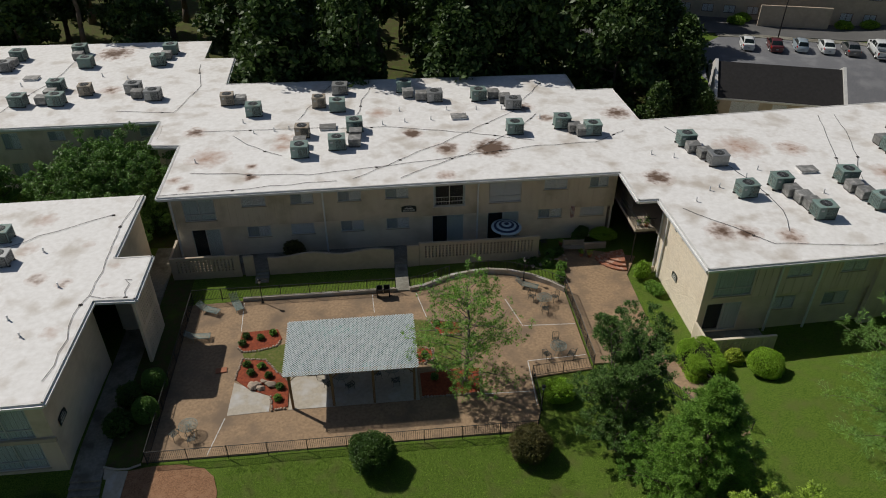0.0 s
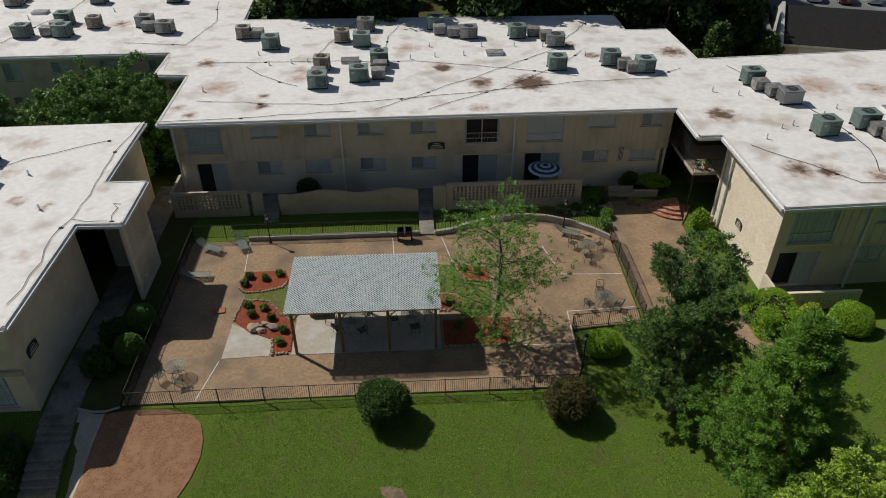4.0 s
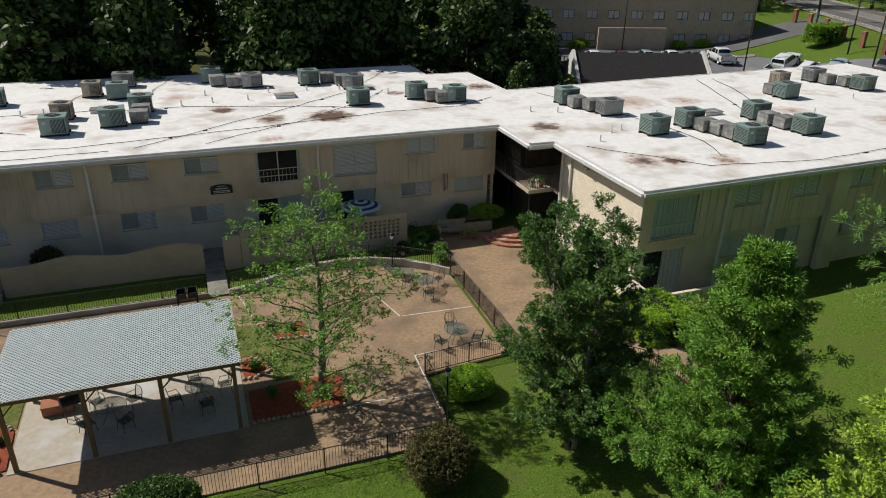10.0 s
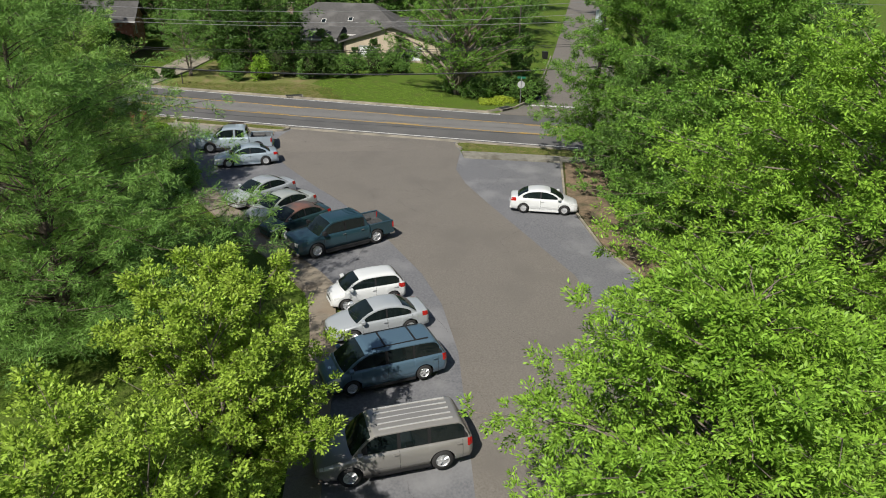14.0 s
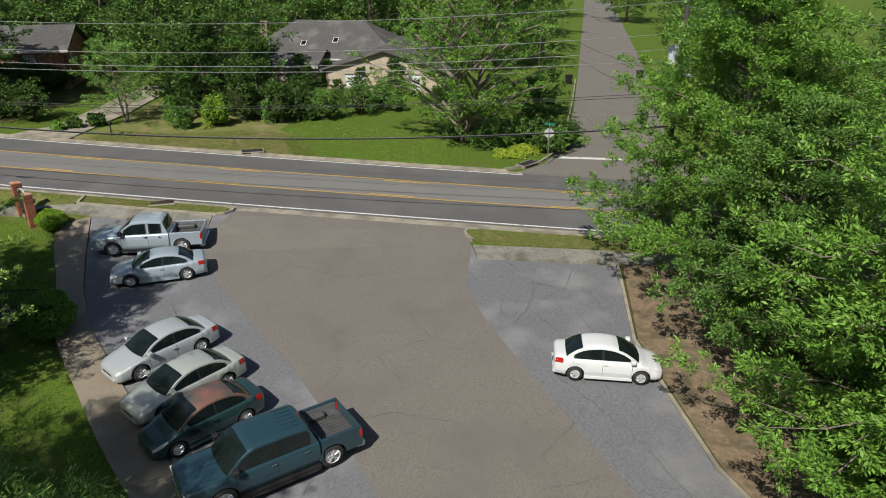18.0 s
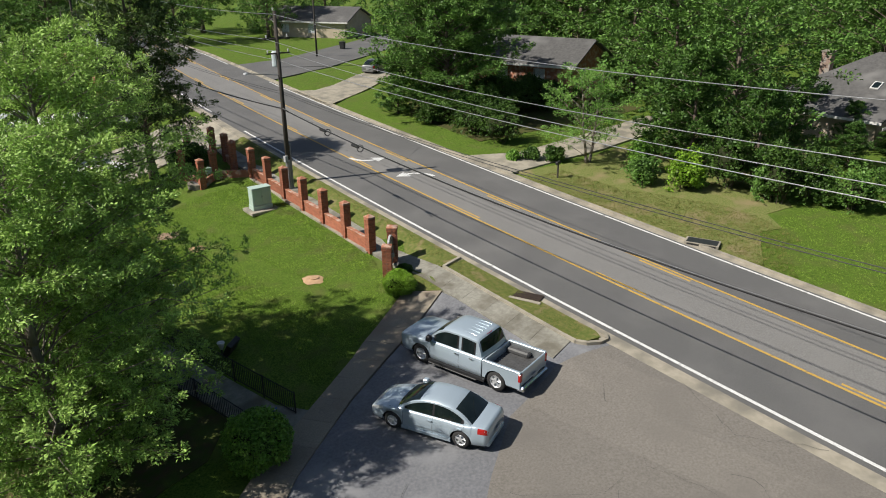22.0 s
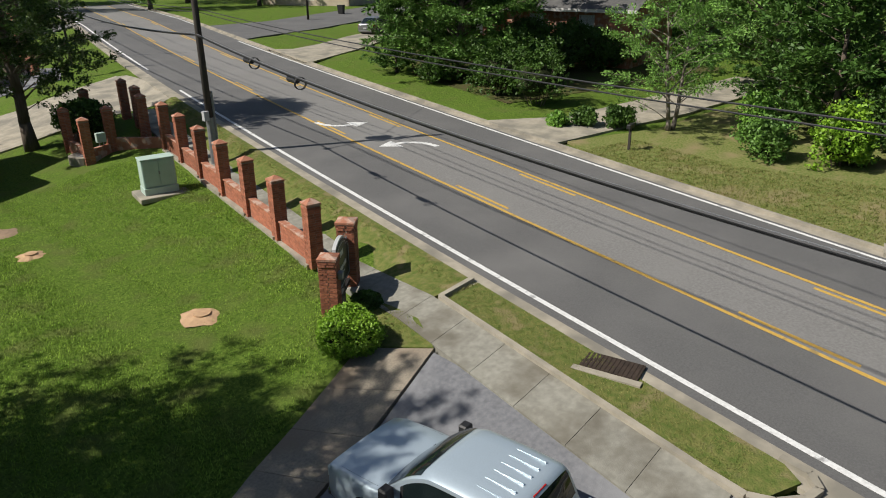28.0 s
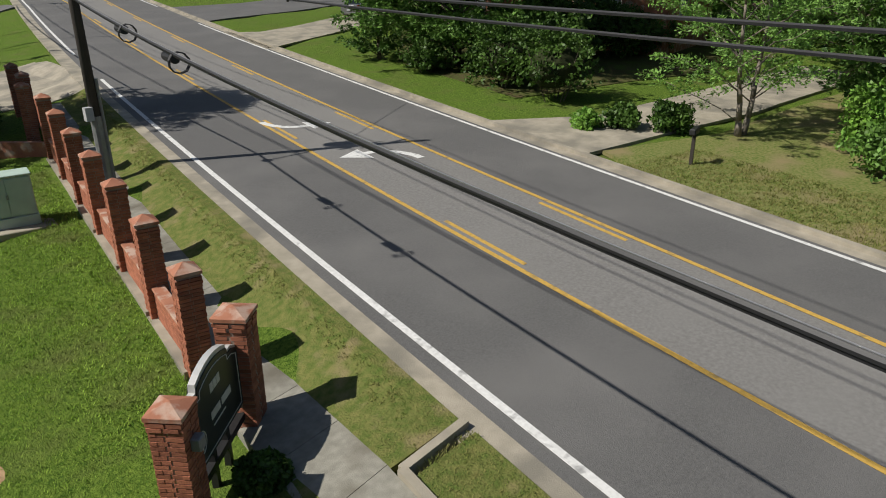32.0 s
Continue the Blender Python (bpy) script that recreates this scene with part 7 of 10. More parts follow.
# ---- courtyard ----
def fence(pts, label, h=1.15, zf=None, gap=0.12, post_every=2.4):
    """A metal fence: posts, two rails, thin pickets."""
    t = thing("fence", label, "fence", "metal fences")
    pk = Mesh()
    pme = Mesh().box(-0.010, 0.010, -0.010, 0.010, 0.1, h - 0.03).data("picket")
    pme.materials.append(BLACKM)
    single = 0
    ptp = {}
    for a, b in zip(pts, pts[1:]):
        a, b = Vector(a), Vector(b)
        L = (b - a).length
        d = (b - a) / L
        n = max(1, round(L / post_every))
        za, zb = ((zf if zf is not None else zg(*q)) for q in (a, b))
        rot = math.degrees(math.atan2(d.y, d.x))
        rise = math.atan2(zb - za, L)
        for k in (0.12, h - 0.03):
            part("rail", Mesh().tube((a.x, a.y, za + k), (b.x, b.y, zb + k), 0.022, seg=5), BLACKM if k < 1 else FENCETOP, t)
        for i in range(n + 1):
            p = a + d * (L * i / n)
            key = (round(p.x, 1), round(p.y, 1))
            if key not in ptp:
                z = za + (zb - za) * i / n
                ptp[key] = part("post", POSTME, BLACKM, t, loc=(p.x, p.y, z - 0.1), rz=rot)
                ptp[key].scale = (0.75, 0.75, (h + 0.14) / 1.37)
        m = int(L / gap)
        for i in range(1, m):
            p = a + d * (L * i / m)
            z = za + (zb - za) * i / m
            if single < 150:
                single += 1
                part("picket", pme, BLACKM, t, loc=(p.x, p.y, z), rz=rot)
                continue
            pk.add([(p.x - 0.008, p.y - 0.008, z + 0.1), (p.x + 0.008, p.y - 0.008, z + 0.1), (p.x, p.y + 0.01, z + 0.1), (p.x - 0.008, p.y - 0.008, z + h - 0.03), (p.x + 0.008, p.y - 0.008, z + h - 0.03), (p.x, p.y + 0.01, z + h - 0.03)], [(0, 1, 4, 3), (1, 2, 5, 4), (2, 0, 3, 5)])
    if pk.v:
        tagged(part("picket_rest", pk, BLACKM, t), kind="stuff")
    return t


FENCETOP = mat("worn_rail_metal", (0.11, 0.11, 0.105), (0.07, 0.07, 0.068), 6, 0.4, metal=0.6)
POSTME = Mesh().box(-0.03, 0.03, -0.03, 0.03, 0, 1.32).add([(-0.035, -0.035, 1.32), (0.035, -0.035, 1.32), (0.035, 0.035, 1.32), (-0.035, 0.035, 1.32), (0, 0, 1.37)], [(0, 1, 4), (1, 2, 4), (2, 3, 4), (3, 0, 4)]).data("post")
POSTME.materials.append(BLACKM)
fence(uvpoly([(-15.5, 46.7), (-15.5, 30.7), (9.5, 30.7), (10.1, 32.4), (10.2, 35.7), (14.8, 36.1)]), "black metal picket fence round the courtyard", zf=-3.82)
fence(uvpoly([(-15.5, 46.7), (0.95, 46.62)]), "black metal picket fence on the low wall", zf=-3.6)
fence(uvpoly([(2.15, 46.6), (3.3, 46.85), (4.4, 47.4), (5.6, 47.9)]), "black metal picket fence on the low wall", zf=-3.6)
fence(uvpoly(curve[4:] + [(14.9, 40.5), (14.8, 36.1)]), "black metal picket fence beside the terrace", zf=-3.6)
fence(uvpoly([(18.0, 35.0), (19.6, 31.6), (21.3, 25.0)]), "black metal handrail beside the path", h=1.0)
fence(uvpoly([(21.7, 33.2), (22.2, 30.6), (22.7, 28.2)]), "black metal handrail beside the hedge", h=1.0)

pav = thing("pavilion", "open timber pavilion roofed with white lattice", "pavilion", at=(*uv_xy(-2.5, 36.7), -3.78), rz=TURN_A)
PX, PY, PZ = 4.2, 2.25, 3.1
for i in range(4):
    for s in (-1, 1):
        part("post", Mesh().box(-0.08, 0.08, -0.08, 0.08, 0, PZ), WOOD, pav, loc=(-PX + 0.05 + i * 2.77, s * PY + (-0.05 if s < 0 else 0.0), 0), bevel=0.01)
for s in (-1, 1):
    part("beam", Mesh().box(-PX - 0.25, PX + 0.25, s * PY - 0.14, s * PY - 0.02, PZ - 0.02, PZ + 0.2), WOOD, pav)
    part("beam", Mesh().box(-PX - 0.25, PX + 0.25, s * PY + 0.02, s * PY + 0.14, PZ - 0.02, PZ + 0.2), WOOD, pav)
for i in range(15):
    part("rafter", Mesh().box(-0.03, 0.03, -PY - 0.4, PY + 0.4, PZ + 0.2, PZ + 0.34), WOOD, pav, loc=(-PX - 0.2 + i * 0.6, 0, 0))
for s in (-1, 1):
    for i in range(4):
        part("brace", Mesh().tube((-PX + 0.05 + i * 2.77, s * PY, PZ - 0.6), (-PX + 0.6 + (i if i < 3 else 2.6) * 2.77, s * PY, PZ), 0.04, seg=4), WOOD, pav)
part("shade_sheet", Mesh().box(-PX - 0.2, PX + 0.2, -PY - 0.1, PY + 0.45, PZ + 0.342, PZ + 0.355), SHADE, pav, "grey-green sheet under the lattice")
X0, X1, Y0, Y1 = -PX - 0.28, PX + 0.28, -PY - 0.5, PY + 0.5
for sgn, zz in ((1, PZ + 0.36), (-1, PZ + 0.372)):
    k = X0 - (Y1 - Y0)
    while k < X1:
        a, b = (k, Y0), (k + (Y1 - Y0), Y1)
        if a[0] < X0:
            a = (X0, Y0 + X0 - a[0])
        if b[0] > X1:
            b = (X1, Y1 - (b[0] - X1))
        if b[0] - a[0] > 0.05:
            if sgn < 0:
                a, b = (X0 + X1 - a[0], a[1]), (X0 + X1 - b[0], b[1])
            L = math.hypot(b[0] - a[0], b[1] - a[1])
            part("lattice_slat", Mesh().box(0, L, -0.024, 0.024, 0, 0.011), LATT, pav, loc=(a[0], a[1], zz), rz=math.degrees(math.atan2(b[1] - a[1], b[0] - a[0])))
        k += 0.185


def wire_chair(at, rz):
    t = thing("patio_chair", "dark wire-mesh metal patio chair", "chair", "patio chairs", at, rz)
    seat = Mesh()
    for i in range(8):
        seat.box(-0.24 + 0.065 * i, -0.22 + 0.065 * i, -0.24, 0.24, 0.43, 0.445).box(-0.24, 0.24, -0.24 + 0.065 * i, -0.22 + 0.065 * i, 0.43, 0.445)
    tagged(part("seat", seat, CHAIRM, t), kind="stuff")
    back = Mesh().path([(-0.24, -0.24, 0.44), (-0.26, -0.3, 0.75), (-0.18, -0.32, 0.92), (0.18, -0.32, 0.92), (0.26, -0.3, 0.75), (0.24, -0.24, 0.44)], 0.016, 5)
    part("backrest", back, CHAIRM, t)
    for i in range(6):
        part("back_wire", Mesh().tube((-0.2 + 0.08 * i, -0.25, 0.45), (-0.2 + 0.08 * i, -0.31, 0.9), 0.007, seg=4), CHAIRM, t)
    for x, y in ((-0.22, -0.22), (0.22, -0.22), (-0.22, 0.22), (0.22, 0.22)):
        part("leg", Mesh().tube((x, y, 0.44), (x * 1.15, y * 1.15, 0), 0.014, seg=5), CHAIRM, t)
    for s in (-1, 1):
        part("armrest", Mesh().path([(s * 0.25, -0.28, 0.66), (s * 0.28, 0.1, 0.66), (s * 0.25, 0.2, 0.44)], 0.015, 5), CHAIRM, t)
    return t


CHAIRM = mat("green_black_metal", (0.07, 0.085, 0.08), (0.05, 0.06, 0.057), 5, 0.5, metal=0.4)


def wire_table(at, label="round grey-green mesh patio table", r=0.6):
    t = thing("patio_table", label, "table", "patio tables", at)
    me = Mesh()
    for i in range(1, 9):
        rr = r * i / 8
        me.path([(rr * math.cos(6.283 * k / 24), rr * math.sin(6.283 * k / 24), 0.72) for k in range(25)], 0.012 if i < 8 else 0.022, 4)
    for k in range(24):
        me.tube((0.08 * math.cos(6.283 * k / 24), 0.08 * math.sin(6.283 * k / 24), 0.72), (r * math.cos(6.283 * k / 24), r * math.sin(6.283 * k / 24), 0.72), 0.008, seg=4)
    part("tabletop", me, TABLEM, t)
    for k in range(4):
        a = 0.785 + 1.571 * k
        part("leg", Mesh().path([(0.1 * math.cos(a), 0.1 * math.sin(a), 0.7), (0.2 * math.cos(a), 0.2 * math.sin(a), 0.35), (0.45 * math.cos(a), 0.45 * math.sin(a), 0)], 0.018, 5), TABLEM, t)
    return t


TABLEM = mat("grey_green_metal", (0.20, 0.25, 0.23), (0.15, 0.19, 0.175), 5, 0.5, metal=0.3)
ZP = -3.77
c0 = wire_chair((*uv_xy(-13.0, 32.1), ZP), 200)
tb = wire_table((*uv_xy(-13.3, 33.0), ZP))
for u, v, n, a0 in ((12.8, 43.6, 3, 0.4), (12.6, 37.9, 3, 1.5), (-3.4, 36.6, 4, 0.6), (0.2, 36.9, 4, 0.2)):
    copy_thing(tb, pose(*uv_xy(u, v), ZP + (0.05 if v < 37.5 and u < 3 else 0)))
    for i in range(n):
        a = a0 + 6.283 * i / n
        copy_thing(c0, pose(*uv_xy(u + 1.05 * math.cos(a), v + 1.05 * math.sin(a)), ZP + (0.05 if v < 37.5 and u < 3 else 0), 0, 0, math.degrees(a) + 96))
copy_thing(c0, pose(*uv_xy(-14.2, 32.6), ZP, 0, 0, 60))


def lounger(at, rz):
    t = thing("sun_lounger", "grey-green mesh sun lounger", "sun lounger", "sun loungers", at, rz)
    part("seat_frame", Mesh().path([(-0.3, -0.9, 0.32), (0.3, -0.9, 0.32), (0.3, 0.4, 0.32), (-0.3, 0.4, 0.32), (-0.3, -0.9, 0.32)], 0.022, 5), TABLEM, t)
    sl, bk = Mesh(), Mesh()
    for i in range(16):
        sl.box(-0.29, 0.29, -0.88 + 0.08 * i, -0.83 + 0.08 * i, 0.32, 0.335)
    for i in range(9):
        f = i / 9
        bk.box(-0.29, 0.29, 0.4 + 0.55 * f, 0.45 + 0.55 * f, 0.33 + 0.4 * f, 0.345 + 0.4 * f)
    part("seat_mesh", sl, TABLEM, t)
    part("backrest", bk.path([(-0.3, 0.4, 0.32), (-0.3, 0.98, 0.75), (0.3, 0.98, 0.75), (0.3, 0.4, 0.32)], 0.022, 5), TABLEM, t)
    for x, y in ((-0.28, -0.8), (0.28, -0.8), (-0.28, 0.35), (0.28, 0.35)):
        part("leg", Mesh().tube((x, y, 0.32), (x, y, 0), 0.018, seg=5), TABLEM, t)
    return t


l0 = lounger((*uv_xy(-14.0, 45.4), ZP), 70)
for u, v, a in ((-11.9, 45.9, 30), (-14.3, 42.2, 96), (11.9, 45.9, 70)):
    copy_thing(l0, pose(*uv_xy(u, v), ZP, 0, 0, a))


def lamp_post(at, z):
    t = thing("lamp_post", "black lantern on a slim courtyard post", "lamp post", "courtyard lamps", (*at, z))
    part("pole", Mesh().tube((0, 0, 0), (0, 0, 2.0), 0.045, 0.035, 8), BLACKM, t)
    part("base", Mesh().lathe([(0.0, 0), (0.12, 0), (0.1, 0.1), (0.05, 0.18)], 10), BLACKM, t)
    part("lantern_glass", Mesh().lathe([(0.08, 2.0), (0.13, 2.25), (0.0, 2.26)], 6), LAMPW, t)
    part("lantern_cap", Mesh().lathe([(0.17, 2.25), (0.1, 2.36), (0.03, 2.4), (0.0, 2.46)], 6), BLACKM, t)


for u, v in ((-9.9, 46.2), (11.8, 46.9), (10.15, 32.5)):
    lamp_post(uv_xy(u, v), ZP)
# grill boxes, rocks, small things
x, y = uv_xy(-0.1, 46.0)
t = thing("brick_grill", "dark double charcoal grill on a stand", "grill", at=(x, y, ZP), rz=TURN_A)
part("firebox", Mesh().box(-0.55, -0.03, -0.3, 0.3, 0.55, 0.6).box(-0.55, -0.5, -0.3, 0.3, 0.6, 0.95).box(-0.08, -0.03, -0.3, 0.3, 0.6, 0.95).box(-0.5, -0.08, 0.25, 0.3, 0.6, 0.95).box(-0.5, -0.08, -0.3, -0.25, 0.6, 0.85), BLACKM, t)
part("firebox", Mesh().box(0.03, 0.55, -0.3, 0.3, 0.55, 0.6).box(0.5, 0.55, -0.3, 0.3, 0.6, 0.95).box(0.03, 0.08, -0.3, 0.3, 0.6, 0.95).box(0.08, 0.5, 0.25, 0.3, 0.6, 0.95).box(0.08, 0.5, -0.3, -0.25, 0.6, 0.85), BLACKM, t)
for s in (-1, 1):
    part("leg", Mesh().box(s * 0.5 - 0.05, s * 0.5 + 0.05, -0.2, 0.2, 0, 0.55), BLACKM, t)
rnd = random.Random(21)


def rock(at, s, i, name="rock", label="rough tan garden rock", group="garden rocks", z=None):
    bm = bmesh.new()
    r = random.Random(i)
    for _ in range(14):
        q = Vector((r.gauss(0, 1), r.gauss(0, 1), r.gauss(0, 1))).normalized()
        bm.verts.new((q.x * s * 0.6, q.y * s * 0.45, max(-0.02, q.z * s * 0.3 + s * 0.2)))
    bmesh.ops.convex_hull(bm, input=bm.verts[:])
    me = bpy.data.meshes.new(name)
    bm.to_mesh(me)
    bm.free()
    me.materials.append(ROCK)
    ob = new(name, me)
    ob.matrix_basis = pose(at[0], at[1], (zg(*at) + 0.06 if z is None else z), 0, 0, r.uniform(0, 360))
    return tagged(ob, label, "rock", group)


for i in range(9):
    rock(uv_xy(-9.3 + rnd.gauss(0, 0.55), 36.7 + rnd.gauss(0, 0.22)), rnd.uniform(0.45, 0.8), 300 + i)


def edging(pts, seed):
    r = random.Random(seed)
    t = thing("bed_edging", "pale stones set along a mulch bed", "edging")
    shape = Mesh().lathe([(0.0, 0.1), (0.07, 0.09), (0.1, 0.03), (0.09, -0.02)], 6).data("stone")
    shape.materials.append(ROCK)
    for (a, b), (c, d) in zip(pts, pts[1:]):
        n = max(1, int(math.hypot(c - a, d - b) / 0.2))
        for i in range(n):
            x, y = uv_xy(a + (c - a) * i / n + r.gauss(0, 0.02), b + (d - b) * i / n + r.gauss(0, 0.02))
            part("stone", shape, ROCK, t, loc=(x, y, zg(x, y) + 0.08), rz=r.uniform(0, 360))


edging([(-11.2, 40.8), (-10.7, 40.35), (-9.6, 40.4), (-8.4, 40.75), (-8.0, 41.5)], 1)
edging([(-11.0, 37.6), (-10.7, 39.6), (-9.0, 39.35), (-8.0, 37.95), (-7.1, 37.0)], 2)
edging([(-8.3, 35.6), (-8.1, 34.35), (-7.05, 34.5)], 3)
edging([(2.1, 37.8), (2.6, 37.8), (3.35, 38.2), (3.3, 39.2), (2.4, 39.6)], 4)
edging([(5.6, 40.6), (4.0, 40.8), (3.3, 42.5), (5.6, 42.2)], 5)
edging([(2.2, 34.5), (4.5, 34.45), (6.3, 34.5), (6.55, 36.9)], 6)
x, y = uv_xy(-12.1, 38.6)
t = thing("paving_slab", "loose dark red slab on the patio", "slab", at=(x, y, ZP), rz=14)
part("slab_top", Mesh().box(-0.4, 0.4, -0.25, 0.25, 0, 0.07), TERRA, t, bevel=0.01)
x, y = uv_xy(-5.6, 38.0)
t = thing("storage_chest", "low dark red wooden chest under the pavilion", "chest", at=(x, y, ZP + 0.04), rz=8)
part("body", Mesh().box(-0.6, 0.6, -0.35, 0.35, 0, 0.4), TERRA, t, bevel=0.01)
part("lid", Mesh().box(-0.63, 0.63, -0.38, 0.38, 0.4, 0.46), TERRA, t, bevel=0.01)
x, y = uv_xy(-4.9, 37.3)
t = thing("smoker_grill", "black barrel grill on legs", "grill", at=(x, y, ZP + 0.04), rz=30)
part("barrel", Mesh().tube((-0.45, 0, 0.85), (0.45, 0, 0.85), 0.25, seg=14), BLACKM, t, smooth=False)
for sx in (-0.35, 0.35):
    for sy in (-0.18, 0.18):
        part("leg", Mesh().tube((sx, sy, 0.7), (sx * 1.1, sy * 1.4, 0), 0.02, seg=5), BLACKM, t)
# brick steps and planters at the passage
sx, sy = uv_xy(21.0, 49.6)
t = thing("brick_steps", "three curved red brick steps up to the passage", "steps", at=(sx, sy, -3.8), rz=TURN_A)
for k, r in enumerate((2.3, 1.9, 1.5)):
    poly = [(r * math.cos(math.pi + a), r * math.sin(math.pi + a)) for a in [math.radians(2 + 10.9 * i) for i in range(9)]] + [(0.3, -0.2 * r), (0.3, 0.3)]
    part("step", Mesh().prism(poly, 0.0, 0.16 * (k + 1)), BRICKCAP, t)
for a, b, c, d in ((17.0, 19.4, 51.0, 51.25), (21.5, 23.2, 46.9, 47.1), (19.3, 20.2, 51.0, 51.25)):
    tagged(part("planter_wall", Mesh().box(a, b, c, d, -3.9, -3.25), STUCCO, loc=(0, 0, 0), rz=TURN_A, bevel=0.02), "low rendered planter wall", "planter", kind="structure")
x, y = uv_xy(17.3, 51.6)
t = thing("garden_bench", "weathered grey slatted garden bench by the wall", "bench", at=(*uv_xy(17.1, 50.7), -3.78), rz=TURN_A - 4)
BENCHW = mat("weathered_bench_wood", (0.36, 0.32, 0.26), (0.27, 0.235, 0.19), 4, 0.85, stretch=(0.8, 8, 8))
for i in range(5):
    part("seat_slat", Mesh().box(-0.95, 0.95, -0.3 + 0.12 * i, -0.2 + 0.12 * i, 0.42, 0.45), BENCHW, t)
for i in range(5):
    part("back_slat", Mesh().box(-0.95, 0.95, 0.28, 0.31, 0.5 + 0.11 * i, 0.59 + 0.11 * i), BENCHW, t)
for x2 in (-0.92, 0.92):
    part("leg", Mesh().box(x2 - 0.04, x2 + 0.04, -0.3, -0.24, 0, 0.66).box(x2 - 0.04, x2 + 0.04, 0.31, 0.37, 0, 1.08), BENCHW, t)
    part("armrest", Mesh().box(x2 - 0.04, x2 + 0.04, -0.32, 0.31, 0.66, 0.7), BENCHW, t)
x, y = uv_xy(11.0, 51.4)
NAVY = mat("navy_canvas", (0.03, 0.05, 0.11), rough=0.85)
PALEC = mat("pale_blue_canvas", (0.45, 0.58, 0.66), rough=0.85)
t = thing("patio_umbrella", "open navy umbrella with pale blue stripes", "umbrella", at=(x, y, -3.55))
part("pole", Mesh().tube((0, 0, 0), (0, 0, 2.65), 0.022), FRAME, t)
part("base", Mesh().lathe([(0, 0.0), (0.25, 0), (0.23, 0.08), (0.04, 0.12)], 14), BLACKM, t)
for k in range(6):
    r0, r1 = 1.35 * k / 6, 1.35 * (k + 1) / 6
    part("canopy_band", Mesh().lathe([(r0 + 0.001, 2.7 - 0.38 * (r0 / 1.35) ** 1.4), (r1, 2.7 - 0.38 * (r1 / 1.35) ** 1.4)], 16), NAVY if k % 2 == 0 else PALEC, t)
for k in range(8):
    a = 6.283 * k / 8
    part("rib", Mesh().tube((0, 0, 2.66), (1.34 * math.cos(a), 1.34 * math.sin(a), 2.3), 0.01, seg=4), FRAME, t)
for u, v, a in ((13.4, 51.6, 40), (14.6, 51.9, 10), (12.2, 52.2, 200)):
    copy_thing(c0, pose(*uv_xy(u, v), -3.55 if u < 14 else -3.78, 0, 0, a))
t = thing("flag", "small striped flag on a wall bracket", "flag", at=(*uv_xy(17.0, 52.4), 0.1), rz=TURN_A)
part("flag_pole", Mesh().tube((0, 0.5, -0.9), (0, -0.5, 0.3), 0.015), FRAME, t)
for i in range(7):
    part("stripe", Mesh().box(-0.17 + 0.05 * i, -0.12 + 0.05 * i, -0.42 - 0.012 * (i % 3), -0.41 - 0.012 * (i % 3), -1.15 + 0.02 * i, 0.1), (mat("flag_red", (0.22, 0.03, 0.045)) if i == 0 else bpy.data.materials["flag_red"]) if i % 2 == 0 else FASCIA, t)
for i, (u, v, k) in enumerate(((14.2, 48.9, "oak"), (15.4, 48.2, "elm"), (13.2, 49.1, "hedge_dark"), (15.0, 46.8, "elm"), (12.0, 49.0, "oak"), (15.6, 50.4, "hedge_dark"), (14.8, 50.2, "oak"))):
    bush("garden_plant", "leafy garden plant in the small rock garden", k, uv_xy(u, v), (0.9, 0.8, 0.7), 320 + i, 130, 0.07, "rock garden plants")
for i in range(16):
    rock(uv_xy(12.2 + rnd.uniform(0, 4), 48.6 + rnd.uniform(0, 1.6)), rnd.uniform(0.25, 0.5), 340 + i, label="dark grey rock of the small rock garden", group="rock garden")
for i, (u, v, s) in enumerate(((17.6, 49.9, 0.4), (18.3, 49.7, 0.3), (16.2, 51.8, 0.4))):
    pt = thing("potted_plant", "flowering plant in a terracotta pot", "potted plant", "terrace pots", (*uv_xy(u, v), -3.78))
    part("pot", Mesh().lathe([(0.0, 0), (0.14, 0), (0.2, 0.32), (0.17, 0.32), (0.15, 0.28), (0.0, 0.28)], 12), TERRA, pt, smooth=True)
    part("leaves", leaf_mesh("leaves", [(0, 0, 0.5)], [1], 70, 0.3, 0.07, LEAF["maple"], 360 + i), LEAF["maple"], pt)


# ---- walks, verges, kerbs ----
def resample(pts, n):
    d = [0.0]
    for a, b in zip(pts, pts[1:]):
        d.append(d[-1] + math.dist(a, b))
    return [(float(np.interp(d[-1] * i / n, d, [p[0] for p in pts])), float(np.interp(d[-1] * i / n, d, [p[1] for p in pts]))) for i in range(n + 1)]


def slab_walk(name, label, left, right, n, material, dz=0.07):
    """A walk of single cast slabs with open joints between them."""
    t = thing(name, label, "pavement", kind="structure")
    a, b = resample(left, n), resample(right, n)
    for i in range(n):
        g = 0.004
        quad = [Vector(a[i]).lerp(Vector(a[i + 1]), g), Vector(b[i]).lerp(Vector(b[i + 1]), g), Vector(b[i + 1]).lerp(Vector(b[i]), g), Vector(a[i + 1]).lerp(Vector(a[i]), g)]
        me = Mesh()
        top = [(p.x, p.y, zg(p.x, p.y) + dz) for p in quad]
        me.add(top + [(x, y, z - 0.2) for x, y, z in top], [(0, 1, 2, 3), (7, 6, 5, 4), (0, 4, 5, 1), (1, 5, 6, 2), (2, 6, 7, 3), (3, 7, 4, 0)])
        nm = me.data("slab")
        c = (quad[0] + quad[2]) / 2
        part("slab", nm, material, t)
    PAVED.append([*a, *reversed(b)])
    return t


